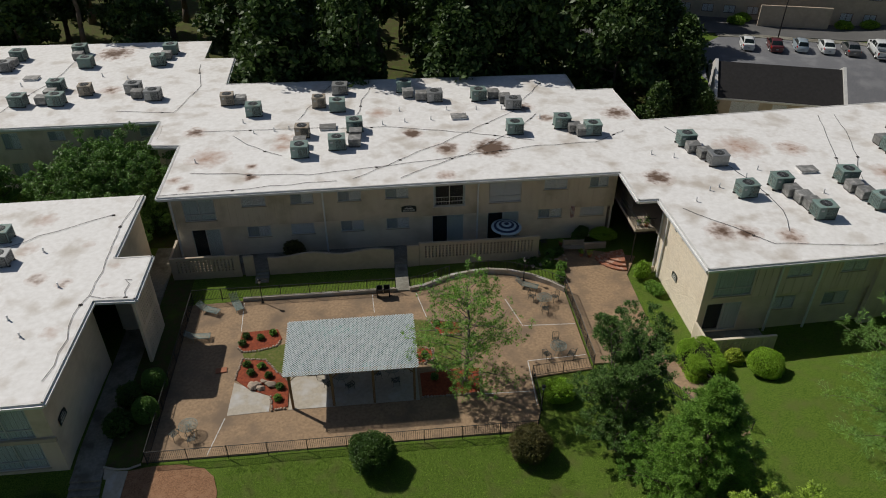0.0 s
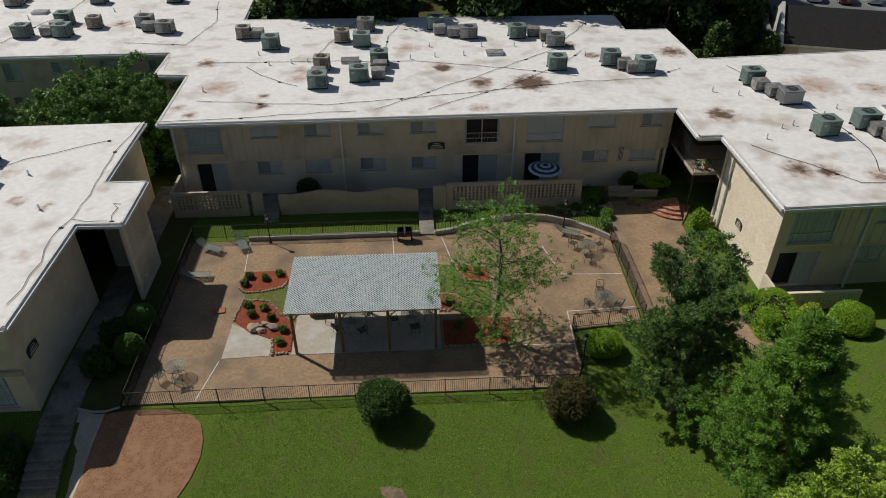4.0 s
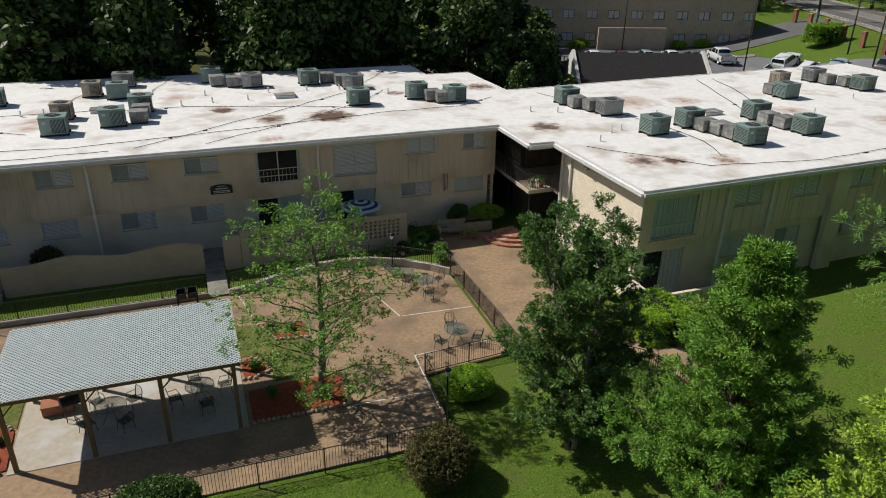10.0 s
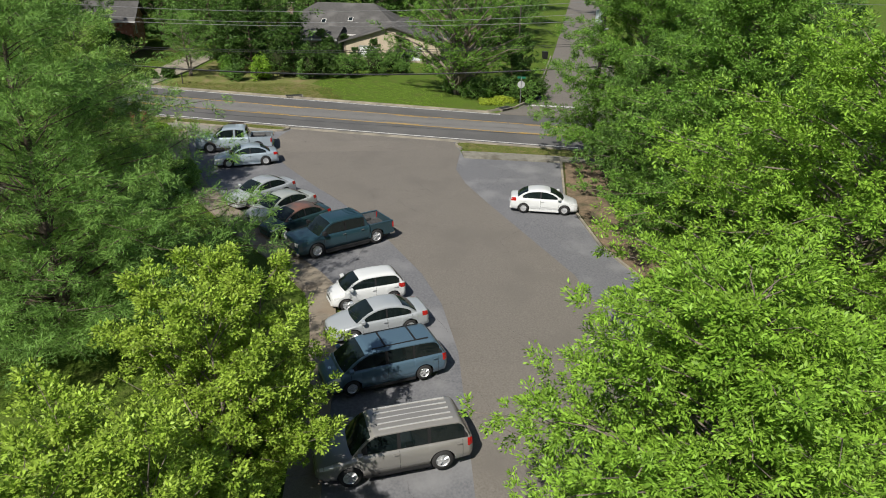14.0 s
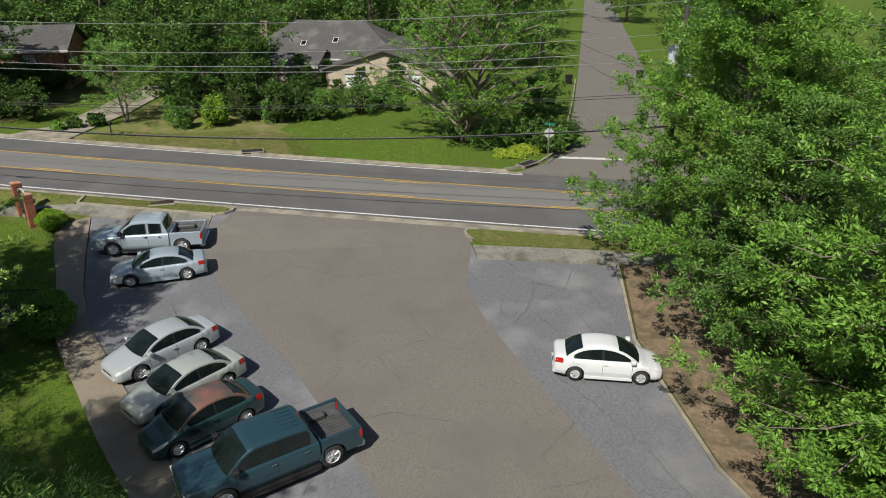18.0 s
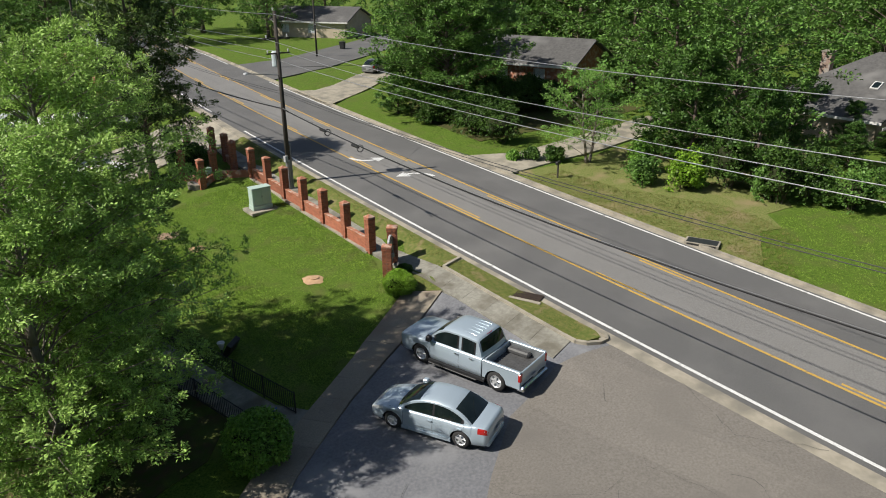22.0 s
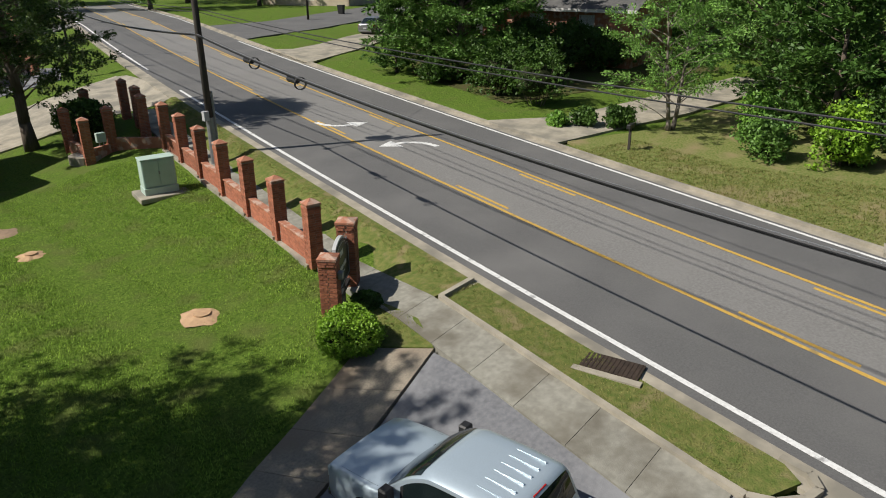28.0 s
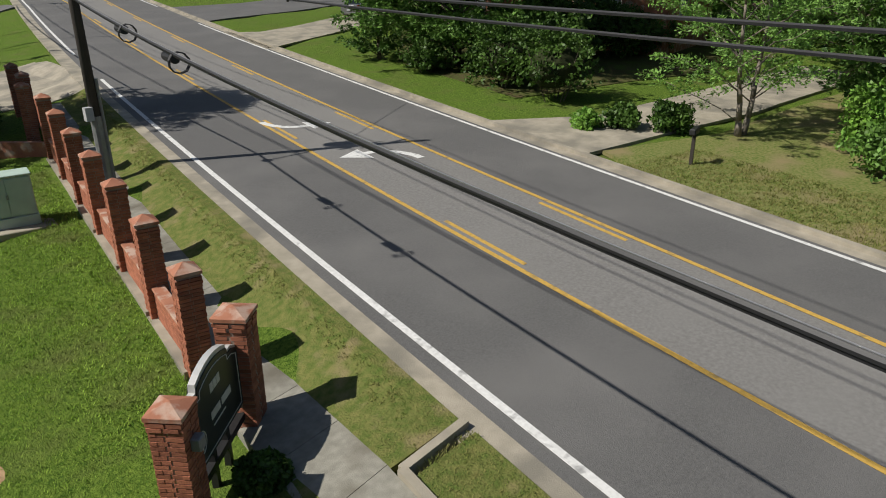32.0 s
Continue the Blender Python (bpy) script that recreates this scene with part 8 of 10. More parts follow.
slab_walk("lot_walk", "exposed-aggregate walk along the parking stalls", [(61.35, 29.5), (60.0, 29.1), (57.95, 28.35), (56.2, 27.5), (53.3, 26.35), (49.0, 24.7), (42.0, 20.4), (37.0, 16.9), (34.4, 15.45), (29.9, 14.95), (22, 15.2), (8, 15.5)], [(62.25, 27.8), (61.4, 27.6), (59.2, 27.05), (57.2, 26.4), (54.1, 25.35), (50.0, 23.55), (42.9, 19.05), (38.0, 15.8), (35.8, 14.25), (29.8, 13.7), (22, 13.9), (8, 14.2)], 40, AGGRE, 0.09)
slab_walk("road_walk", "grey concrete pavement beside the road", [(xr(y) - 3.5, y) for y in (20.6, 25, 29, 33, 40, 50, 57.5)], [(xr(y) - 2.2, y) for y in (20.6, 25, 29, 33, 40, 50, 57.5)], 25, WALKC, 0.08)
slab_walk("road_walk", "grey concrete pavement beside the road", [(56.0, 5.15), (54.9, -2), (53.6, -9), (50, -26)], [(57.7, 5.2), (56.7, -2), (55.4, -9), (51.8, -26)], 19, WALKC, 0.10)
slab_walk("ramp_walk", "shaded concrete walk between railings", [(49.7, 40.5), (49.9, 36.6), (50.4, 30), (50.45, 27.2), (50.3, 24.9)], [(51.7, 40.5), (51.75, 36.6), (51.9, 30), (52.0, 27.2), (52.6, 26.0)], 10, WALKC, 0.08)
sheet("straw_bed", [(54.6, -2.55), (47.2, -0.95), (43.5, -1.05), (39.2, -1.25), (35.7, -2.25), (35.9, -6.5), (45, -6.0), (54, -6.8)], 0.06, BEDSOIL, "tan soil and dead leaves under the oaks beside the kerb", "soil", sink=False, step=1.5, kind="stuff")
sheet("soil_patch", [(43.0, 29.0), (46.2, 26.4), (48.6, 26.6), (50.6, 28.2), (50.6, 33.5), (49.5, 36.5), (45.5, 36.5), (43.0, 33.0)], 0.03, LITTER_AND_SHADE, "bare shaded soil and thin grass under the maples", "soil", sink=False, step=1.0)
fence([(51.85, 40.2), (51.9, 36.8), (52.02, 30.0), (52.15, 26.3)], "black metal railing beside the sloping walk", h=1.0)
fence([(49.65, 40.2), (49.85, 36.6), (50.3, 30.0), (50.35, 26.7)], "black metal railing beside the sloping walk", h=1.0)
sheet("verge_corner", [(61.45, 29.5), (62.3, 27.85), (62.95, 29.0), (63.1, 30.4), (61.9, 30.6)], 0.06, VERGE, "dry grass between the walks", "verge", kind="stuff", sink=False)
sheet("verge_edge", strip(-1.06, -0.75, 29.4, 57.5, 28), 0.07, VERGE, "grass creeping over the gutter", "verge", kind="stuff", sink=False)
sheet("verge", strip(-2.2, -1.04, 29.4, 57.5, 28), 0.07, VERGE, "dry grass verge beside the road", "verge", kind="stuff", sink=False)
sheet("island_grass", [(xr(y) - 2.05, y) for y in (29.0, 25, 22, 20.8)] + [(62.5, 20.1), (63.2, 19.8), (63.5, 20.2)] + [(xr(y) - 0.75, y) for y in (21.4, 25, 29.0)], 0.1, VERGE, "dry grass island between kerbs", "verge", kind="stuff", sink=False)
sheet("verge_south", [(xr(5.2) - 1.15, 4.9), (xr(5) - 1.5, 5.35), (58.6, 5.2), (58.0, 4.4), (56.9, -2), (55.5, -9), (52, -26), (xr(-26) - 1.1, -26), (xr(-9) - 1.1, -9)], 0.1, VERGE, "dry grass verge beside the road", "verge", kind="stuff", sink=False)


def tufts(name, label, poly, n, size, material, seed, dz):
    """Short grass blades in small tufts over a patch of ground."""
    r = random.Random(seed)
    x0, x1, y0, y1 = min(p[0] for p in poly), max(p[0] for p in poly), min(p[1] for p in poly), max(p[1] for p in poly)
    me = Mesh()
    while n:
        x, y = r.uniform(x0, x1), r.uniform(y0, y1)
        if not inside(poly, x, y):
            continue
        n -= 1
        z = zg(x, y) + dz
        for _ in range(4):
            a, h = r.uniform(0, 6.283), size * r.uniform(0.5, 1.3)
            c, s_ = math.cos(a), math.sin(a)
            bx, by, w = x + r.gauss(0, size * 0.6), y + r.gauss(0, size * 0.6), 0.16 * size
            me.add([(bx - w * s_, by + w * c, z - 0.01), (bx + w * s_, by - w * c, z - 0.01), (bx + 0.7 * h * c, by + 0.7 * h * s_, z + h * r.uniform(0.4, 0.9))], [(0, 1, 2)])
    return tagged(part(name, me, material), label, "grass", kind="stuff")


LAWN = [(54.0, 27.2), (56.2, 27.9), (58.0, 28.6), (60.0, 29.4), (61.2, 30.2), (63.5, 34.0), (66.6, 49.5), (63.6, 50.5), (54.0, 50.5), (54.1, 40)]
tufts("courtyard_blades", "short mown grass blades of the courtyard lawn", uvpoly([(-10.6, 29.6), (-10.4, 26), (-11.5, 23), (-12, 14), (14, 14), (16, 22), (13, 30.4), (-9, 30.4)]), 30000, 0.085, BLADE, 96, 0.0)
tufts("lawn_blades", "short mown grass blades of the lawn", LAWN, 36000, 0.075, BLADE, 91, 0.0)
tufts("verge_blades", "dry grass blades of the roadside verge", [(xr(y) - 2.1, y) for y in (29.4, 40, 57)] + [(xr(y) - 0.85, y) for y in (57, 40, 29.4)], 4500, 0.055, DRYBLADE, 92, 0.06)
tufts("island_blades", "dry grass blades of the kerbed island", [(xr(y) - 2.0, y) for y in (20.6, 25, 29.1)] + [(xr(y) - 0.8, y) for y in (29.1, 25, 20.6)], 3600, 0.055, DRYBLADE, 93, 0.09)
tufts("yard_blades", "dry grass blades of the front lawn across the road", [(xr(y) + 11.0, y) for y in (15, 18, 24, 30, 34)] + [(81.5, 33), (80.6, 28), (82, 22), (81.6, 19.6), (79.4, 16.2), (78.4, 17)], 7000, 0.085, DRYBLADE, 97, 0.04)
tufts("yard_blades", "mown grass blades of the corner front lawn", [(xr(y) + 11.1, y) for y in (5, 10, 16)] + [(82, 18.5), (86, 17), (84, 9), (80, 5)], 6000, 0.085, BLADE, 98, 0.0)
tufts("corner_blades", "dry grass blades between the walks", [(61.5, 29.4), (62.3, 28.0), (62.9, 29.0), (63.0, 30.4), (61.9, 30.5)], 500, 0.055, DRYBLADE, 94, 0.05)
tufts("verge_blades", "dry grass blades of the south verge", [(xr(4.8) - 1.25, 4.6), (58.7, 5.0), (58.1, 4.4), (57.0, -2), (xr(-2) - 1.25, -2)], 2600, 0.06, DRYBLADE, 95, 0.09)


def kerb(name, pts, label, w=0.15, h=0.17):
    t = thing(name, label, "kerb", "kerbs", kind="structure")
    fine = []
    for a, b in zip(pts, pts[1:]):
        n = max(1, round(math.dist(a, b) / 1.5))
        fine += [Vector(a).lerp(Vector(b), i / n) for i in range(n)]
    fine.append(Vector(pts[-1]))
    for i, (a, b) in enumerate(zip(fine, fine[1:])):
        d = (b - a).normalized() * (w / 2)
        q = [(a.x + d.y, a.y - d.x), (b.x + d.y, b.y - d.x), (b.x - d.y, b.y + d.x), (a.x - d.y, a.y + d.x)]
        top = [(x, y, zg(x, y) + h) for x, y in q]
        part("kerb_stone", Mesh().add(top + [(x, y, z - 0.3) for x, y, z in top], [(0, 1, 2, 3), (7, 6, 5, 4), (0, 4, 5, 1), (1, 5, 6, 2), (2, 6, 7, 3), (3, 7, 4, 0)]), CURB, t)
    return t


kerb("island_kerb", [(xr(29.2) - 0.75, 29.25), (xr(29.2) - 2.12, 29.2)] + [(xr(y) - 2.12, y) for y in (27, 25, 23, 21.2)] + [(62.2, 20.4), (62.4, 19.95), (62.8, 19.6), (63.2, 19.5), (63.5, 19.75), (63.6, 20.3)], "worn concrete kerb round the grass island")
kerb("island_kerb", [(xr(-30) - 1.1, -30), (xr(-15) - 1.1, -15), (xr(0) - 1.1, 0), (xr(4.4) - 1.15, 4.5), (xr(5) - 1.3, 5.15), (xr(5) - 1.7, 5.45), (58.9, 5.4), (58.4, 5.1)], "worn concrete kerb round the grass verge", 0.14)
kerb("lot_kerb", [(54.7, -2.3), (47.2, -0.75), (43.5, -0.85), (39.2, -1.05), (35.7, -2.05), (28, -2.65), (20, -3.05), (8, -3.65)], "low worn kerb below the trees", 0.15, 0.14)
kerb("corner_kerb", [(71.6, 1.2), (72.4, -0.6), (73.6, -2.0), (76, -3.6), (79, -5.0), (92.5, -9.1), (110, -14.0)], "curved kerb at the street corner", 0.15, 0.17)

rnd = random.Random(44)


def crack(pts, w=0.02, dz=0.078):
    fine = []
    for a, b in zip(pts, pts[1:]):
        n = max(2, int(math.dist(a, b) / 0.35))
        fine += [(a[0] + (b[0] - a[0]) * i / n + rnd.gauss(0, 0.05), a[1] + (b[1] - a[1]) * i / n + rnd.gauss(0, 0.05)) for i in range(n)]
    me = Mesh()
    for a, b in zip(fine, fine[1:]):
        d = Vector((b[0] - a[0], b[1] - a[1])).normalized() * (w * rnd.uniform(0.5, 1.2) / 2)
        me.add([(x, y, zg(x, y) + dz) for x, y in ((a[0] + d.y, a[1] - d.x), (b[0] + d.y, b[1] - d.x), (b[0] - d.y, b[1] + d.x), (a[0] - d.y, a[1] + d.x))], [(0, 1, 2, 3)])
    return me


cr = Mesh()
for pts in ([(55.6, 3.6), (52.8, 2.6), (50.4, 3.4), (47.2, 2.2), (44.8, 3.2), (41, 1.2), (37.4, 0.2)], [(54.4, 0.2), (52.2, 1.2), (50.4, 3.4), (48.6, 4.6)], [(52.8, 2.6), (51.8, 0.0), (49.2, -0.2)], [(47.2, 2.2), (46.2, 0.2)], [(50.0, 1.2), (47.4, 0.8)], [(37, 15.0), (38.4, 13.2), (37.2, 11.6), (38.6, 9.6)], [(38.4, 13.2), (40, 12.6)], [(42, 12.8), (43, 10), (42, 7)], [(52, 20.5), (49, 19), (46.5, 19.2)], [(57, 23.6), (54.8, 22.0), (55.6, 19.6)], [(60.5, 18.2), (58.2, 16.4), (59, 12), (57.4, 9)], [(56, 15.2), (54, 12), (55.2, 8.6)], [(62.4, 16), (60.6, 13.2), (62, 10.2)], [(31.6, 11), (32, 9.2), (30.2, 8.6)], [(25, 12.8), (24.2, 10.6), (25.6, 8.8)], [(60.2, 24.4), (58.6, 22.6), (60.4, 21.6)], [(50.4, 9.2), (48, 8.2), (46.8, 10.6), (44.4, 9.4)]):
    m1 = crack(pts, 0.013)
    cr.add(m1.v, m1.f)
for _ in range(44):
    x, y, a = rnd.uniform(20, 61), rnd.uniform(0.5, 19), rnd.uniform(0, 6.28)
    pts = [(x, y)]
    for _ in range(rnd.randint(3, 6)):
        a += rnd.gauss(0, 0.5)
        x, y = x + 0.9 * math.cos(a), y + 0.9 * math.sin(a)
        if not inside(LOT_W + LOT_E + [(63.0, 19.5)], x, y):
            break
        pts.append((x, y))
    if len(pts) > 2:
        m1 = crack(pts, 0.008)
        cr.add(m1.v, m1.f)
tagged(part("asphalt_cracks", cr, CRACK), "thin dark cracks in the asphalt", "crack", kind="stuff")

# drains
for (x, y), rz, near in (((64.18, 24.15), -78, True), ((74.98, 20.3), -78, False), ((72.55, -1.1), -50, False)):
    z = zg(x, y) + (0.085 if near else 0.0)
    t = thing("storm_drain", "rusty steel grate in a concrete frame" if near else "dark kerb inlet with a steel lid", "drain", "storm drains", (x, y, z), rz)
    if near:
        part("frame", Mesh().box(-0.78, 0.78, -0.52, -0.33, -0.1, 0.03), CURB, t)
        part("grate_plate", Mesh().box(-0.66, 0.66, -0.32, 0.38, -0.05, 0.03), mat("rusty_grate", (0.085, 0.06, 0.045), (0.05, 0.038, 0.03), 6, 0.7, metal=0.5), t)
        for i in range(13):
            part("grate_bar", Mesh().box(-0.64 + 0.1 * i, -0.59 + 0.1 * i, -0.3, 0.36, 0.03, 0.04), bpy.data.materials["rusty_grate"], t)
    else:
        part("frame", Mesh().box(-0.9, 0.9, 0.0, 0.9, -0.1, 0.2), CURB, t)
        # dark plate on the solid frame paints the shade of the inlet's opening
        part("inlet_mouth", Mesh().box(-0.75, 0.75, -0.02, 0.0, 0.02, 0.17), DARK, t)
        part("lid", Mesh().box(-0.8, 0.8, 0.1, 0.8, 0.2, 0.22), GRILLE, t)

# ---- brick wall and sign ----
BRICK_ME = Mesh().box(-0.097, 0.097, -0.048, 0.048, -0.029, 0.029).data("brick")
BRICK_ME.materials.append(BRICK)


def brick_pier(name, label, x, y, w, h, rz, cap_h=0.14, group="brick piers", lamp=False, single=True):
    """A pier of single bricks round a mortar core, with a corbelled cap."""
    z = zg(x, y) - 0.05
    t = thing(name, label, "pier", group, (x, y, z), rz)
    part("mortar_core", Mesh().box(-w / 2 + 0.008, w / 2 - 0.008, -w / 2 + 0.008, w / 2 - 0.008, 0, h), MORTAR, t)
    per = max(2, round(w / 0.205))
    L = w / per
    course, k = 0.0715, 0
    joined = Mesh()
    while (k + 1) * course < h:
        zz = k * course + 0.036
        grow = 0.02 if (k + 3) * course > h else 0.0
        for side in range(4):
            off = 0.25 * L if k % 2 else -0.25 * L
            for i in range(per):
                a = -w / 2 + (i + 0.5) * L + (off if 0 < i < per - 1 else off * 0.4)
                c = Matrix.Rotation(radians(90 * side), 4, "Z") @ Vector((a, -w / 2 + 0.045 - grow, zz))
                if single:
                    part("brick", BRICK_ME, BRICK, t, loc=(c.x, c.y, c.z), rz=90 * side)
                else:
                    joined.box(-0.097, 0.097, -0.048, 0.048, -0.029, 0.029, pose(c.x, c.y, c.z, 0, 0, 90 * side))
        k += 1
    if not single:
        tagged(part("bricks", joined, BRICK, t), kind="stuff")
    part("cap", Mesh().box(-w / 2 - 0.03, w / 2 + 0.03, -w / 2 - 0.03, w / 2 + 0.03, h, h + 0.06).add([(-w / 2 - 0.03, -w / 2 - 0.03, h + 0.06), (w / 2 + 0.03, -w / 2 - 0.03, h + 0.06), (w / 2 + 0.03, w / 2 + 0.03, h + 0.06), (-w / 2 - 0.03, w / 2 + 0.03, h + 0.06), (0, 0, h + 0.06 + cap_h)], [(0, 1, 4), (1, 2, 4), (2, 3, 4), (3, 0, 4)]), BRICKCAP, t, "weathered sloping brick cap")
    if lamp:
        lf = part("wall_lamp", Mesh().box(-0.09, 0.09, -w / 2 - 0.14, -w / 2, h - 0.55, h - 0.35), GREYM, t, "small grey wall lamp", bevel=0.02)
    return t


COLS = [(63.8 + 0.57 * i, 34.3 + 2.6 * i) for i in range(7)]
w_rz = math.degrees(math.atan2(2.6, 0.57))
for i, (x, y) in enumerate(COLS):
    brick_pier("brick_pier", "slender red brick pier of the roadside wall", x, y, 0.42, 2.05, w_rz - 90, single=i < 3)
for i, ((ax, ay), (bx, by)) in enumerate(zip(COLS, COLS[1:])):
    L = math.dist((ax, ay), (bx, by)) - 0.42
    cx, cy = (ax + bx) / 2, (ay + by) / 2
    z = zg(cx, cy) - 0.05
    t = thing("brick_wall", "low red brick wall between two piers", "wall", "brick walls", (cx, cy, z), w_rz)
    hh = 0.72
    part("mortar_core", Mesh().box(-L / 2, L / 2, -0.09, 0.09, 0, hh), MORTAR, t)
    bm_ = Mesh()
    for k in range(10):
        for j in range(int(L / 0.205) + 1):
            xa = -L / 2 + (j - (0.5 if k % 2 else 0)) * 0.205
            xa, xb = max(-L / 2, xa), min(L / 2, xa + 0.195)
            if xb - xa > 0.03:
                for s in (-1, 1):
                    bm_.box(xa, xb, s * 0.1 - (0.03 if s > 0 else 0.0), s * 0.1 + (0.03 if s < 0 else 0.0), k * 0.0715 + 0.006, k * 0.0715 + 0.066)
    tagged(part("bricks", bm_, BRICK, t), kind="stuff")
    part("coping", Mesh().box(-L / 2, L / 2, -0.13, 0.13, hh, hh + 0.06), BRICKCAP, t, bevel=0.01)
    part("footing", Mesh().box(-L / 2 - 0.2, L / 2 + 0.2, -0.2, 0.28, -0.1, 0.07), CURB, t, "rough concrete footing")
# the planted corner behind the wall
for x, y in ((64.2, 51.6), (65.6, 52.2), (67.5, 52.6), (68.2, 54.6), (64.5, 54.6), (66.6, 57.2), (68.6, 57.0)):
    brick_pier("brick_pier", "slender red brick pier of the planted corner", x, y, 0.42, 2.05, w_rz - 90, single=False)
for (ax, ay), (bx, by) in (((64.2, 51.6), (65.6, 52.2)), ((65.6, 52.2), (67.4, 50.2)), ((64.2, 51.6), (64.5, 54.6)), ((67.5, 52.6), (68.2, 54.6)), ((64.5, 54.6), (66.6, 57.2))):
    d = Vector((bx - ax, by - ay))
    tagged(part("planter_wall", Mesh().box(0.2, d.length - 0.2, -0.1, 0.1, -0.1, 0.65), BRICKCAP, loc=(ax, ay, zg(ax, ay)), rz=math.degrees(math.atan2(d.y, d.x))), "low red brick planter wall", "wall", "planter walls")
SL, SR = Vector((61.75, 30.95)), Vector((63.55, 32.35))
s_rz = math.degrees(math.atan2((SR - SL).y, (SR - SL).x))
zs = zg(62.6, 31.6)
brick_pier("sign_pier", "stout red brick sign pier with a sloping cap", SL.x, SL.y, 0.44, 2.45 - zg(*SL), s_rz, 0.1, "sign piers", True)
brick_pier("sign_pier", "stout red brick sign pier with a sloping cap", SR.x, SR.y, 0.5, 2.6 - zg(*SR), s_rz, 0.1, "sign piers")
mid = (SL + SR) / 2
sg = thing("entry_sign", "dark green entry sign with a curved silver-edged top", "sign", at=(mid.x, mid.y, zs), rz=s_rz)
hw = (SR - SL).length / 2 - 0.25


def sign_shape(w, z0, z1, arch):
    pts = [(-w, z0), (w, z0), (w, z1)]
    for f in (0.8, 0.62, 0.6, 0.4, 0.2, 0.0, -0.2, -0.4, -0.6, -0.62, -0.8):
        pts.append((w * f, z1 + arch * ((1 - abs(f) ** 2) if abs(f) < 0.61 else 0.28)))
    return pts + [(-w, z1)]


def plate(pts, y0, y1):
    n = len(pts)
    return Mesh().add([(x, y0, z) for x, z in pts] + [(x, y1, z) for x, z in pts], [tuple(range(n)), tuple(range(2 * n - 1, n - 1, -1))] + [(i, i + n, (i + 1) % n + n, (i + 1) % n) for i in range(n)])


part("sign_board", plate(sign_shape(hw, 0.62, 1.62, 0.3), -0.07, 0.07), SIGN_BG, sg, bevel=0.0)
part("sign_edge", plate(sign_shape(hw + 0.005, 1.55, 1.66, 0.33), -0.05, 0.05), FRAME, sg, "silver edge moulding")
inner_s = sign_shape(hw - 0.07, 0.68, 1.56, 0.27)
part("border_line", Mesh().path([(x, -0.074, z) for x, z in inner_s + inner_s[:1]], 0.008, 4), SIGN_TX, sg)
part("bottom_rail", Mesh().box(-hw, hw, -0.06, 0.06, 0.3, 0.42), BLACKM, sg)
for x in (-0.25, 0.25):
    part("support", Mesh().box(x - 0.05, x + 0.05, -0.05, 0.05, -0.1, 0.62), BLACKM, sg)
part("number_bar", Mesh().box(-0.17, -0.07, -0.078, -0.07, 1.5, 1.64).box(-0.05, 0.05, -0.078, -0.07, 1.5, 1.64).box(0.07, 0.17, -0.078, -0.07, 1.5, 1.64), SIGN_TX, sg, "pale bar for the house number")
part("name_bar", Mesh().box(-0.24, 0.08, -0.078, -0.07, 1.1, 1.22).box(0.14, 0.48, -0.078, -0.07, 1.1, 1.22), SIGN_TX, sg, "pale bars for the name")
part("line_bar", Mesh().box(-0.2, 0.24, -0.078, -0.07, 0.98, 1.0), SIGN_TX, sg)
part("emblem_ring", Mesh().path([(-hw + 0.27 + 0.14 * math.cos(6.283 * i / 20), -0.074, 1.0 + 0.17 * math.sin(6.283 * i / 20)) for i in range(21)], 0.008, 4), SIGN_TX, sg)
part("emblem_mark", Mesh().add([(-hw + 0.19, -0.076, 0.93), (-hw + 0.35, -0.076, 0.93), (-hw + 0.27, -0.076, 1.13)], [(0, 1, 2)]).box(-hw + 0.26, -hw + 0.28, -0.078, -0.072, 0.87, 0.93), SIGN_TX, sg)

# ---- utilities on the lawn ----
t = thing("utility_cabinet", "pale green steel utility cabinet on a concrete pad", "utility cabinet", at=(64.1, 44.7, zg(64.1, 44.7)), rz=-12)
part("pad", Mesh().box(-0.95, 1.0, -0.75, 0.75, -0.1, 0.1), CURB, t, bevel=0.02)
part("cabinet", Mesh().box(-0.64, 0.64, -0.3, 0.32, 0.38, 1.5), UTIL, t, bevel=0.02)
part("lid", Mesh().box(-0.67, 0.67, -0.34, 0.35, 1.5, 1.55), UTIL, t, bevel=0.015)
for s in (-1, 1):
    part("door", Mesh().box(min(0.012 * s, 0.6 * s), max(0.012 * s, 0.6 * s), -0.32, -0.301, 0.44, 1.45), UTIL, t, bevel=0.004)
part("lower_skirt", Mesh().box(-0.66, 0.66, -0.36, 0.36, 0.1, 0.379), UTIL, t, bevel=0.01)
part("latch", Mesh().box(-0.03, 0.03, -0.345, -0.32, 0.9, 1.02), GREYM, t)
t = thing("manhole_riser", "round concrete manhole riser with a control post", "manhole", at=(64.3, 52.9 - 0.6, zg(64.3, 52.3)))
part("riser", Mesh().tube((0, 0, -0.1), (0, 0, 0.28), 0.75, seg=24), CURB, t)
part("cover", Mesh().tube((0, 0, 0.28), (0, 0, 0.31), 0.42, seg=20), GREYM, t)
for dx in (0.62, 0.82):
    part("post", Mesh().tube((dx, -0.3, 0), (dx, -0.3, 1.0), 0.03), GREYM, t)
part("control_box", Mesh().box(0.5, 0.94, -0.42, -0.2, 0.8, 1.25), UTIL, t, bevel=0.02)
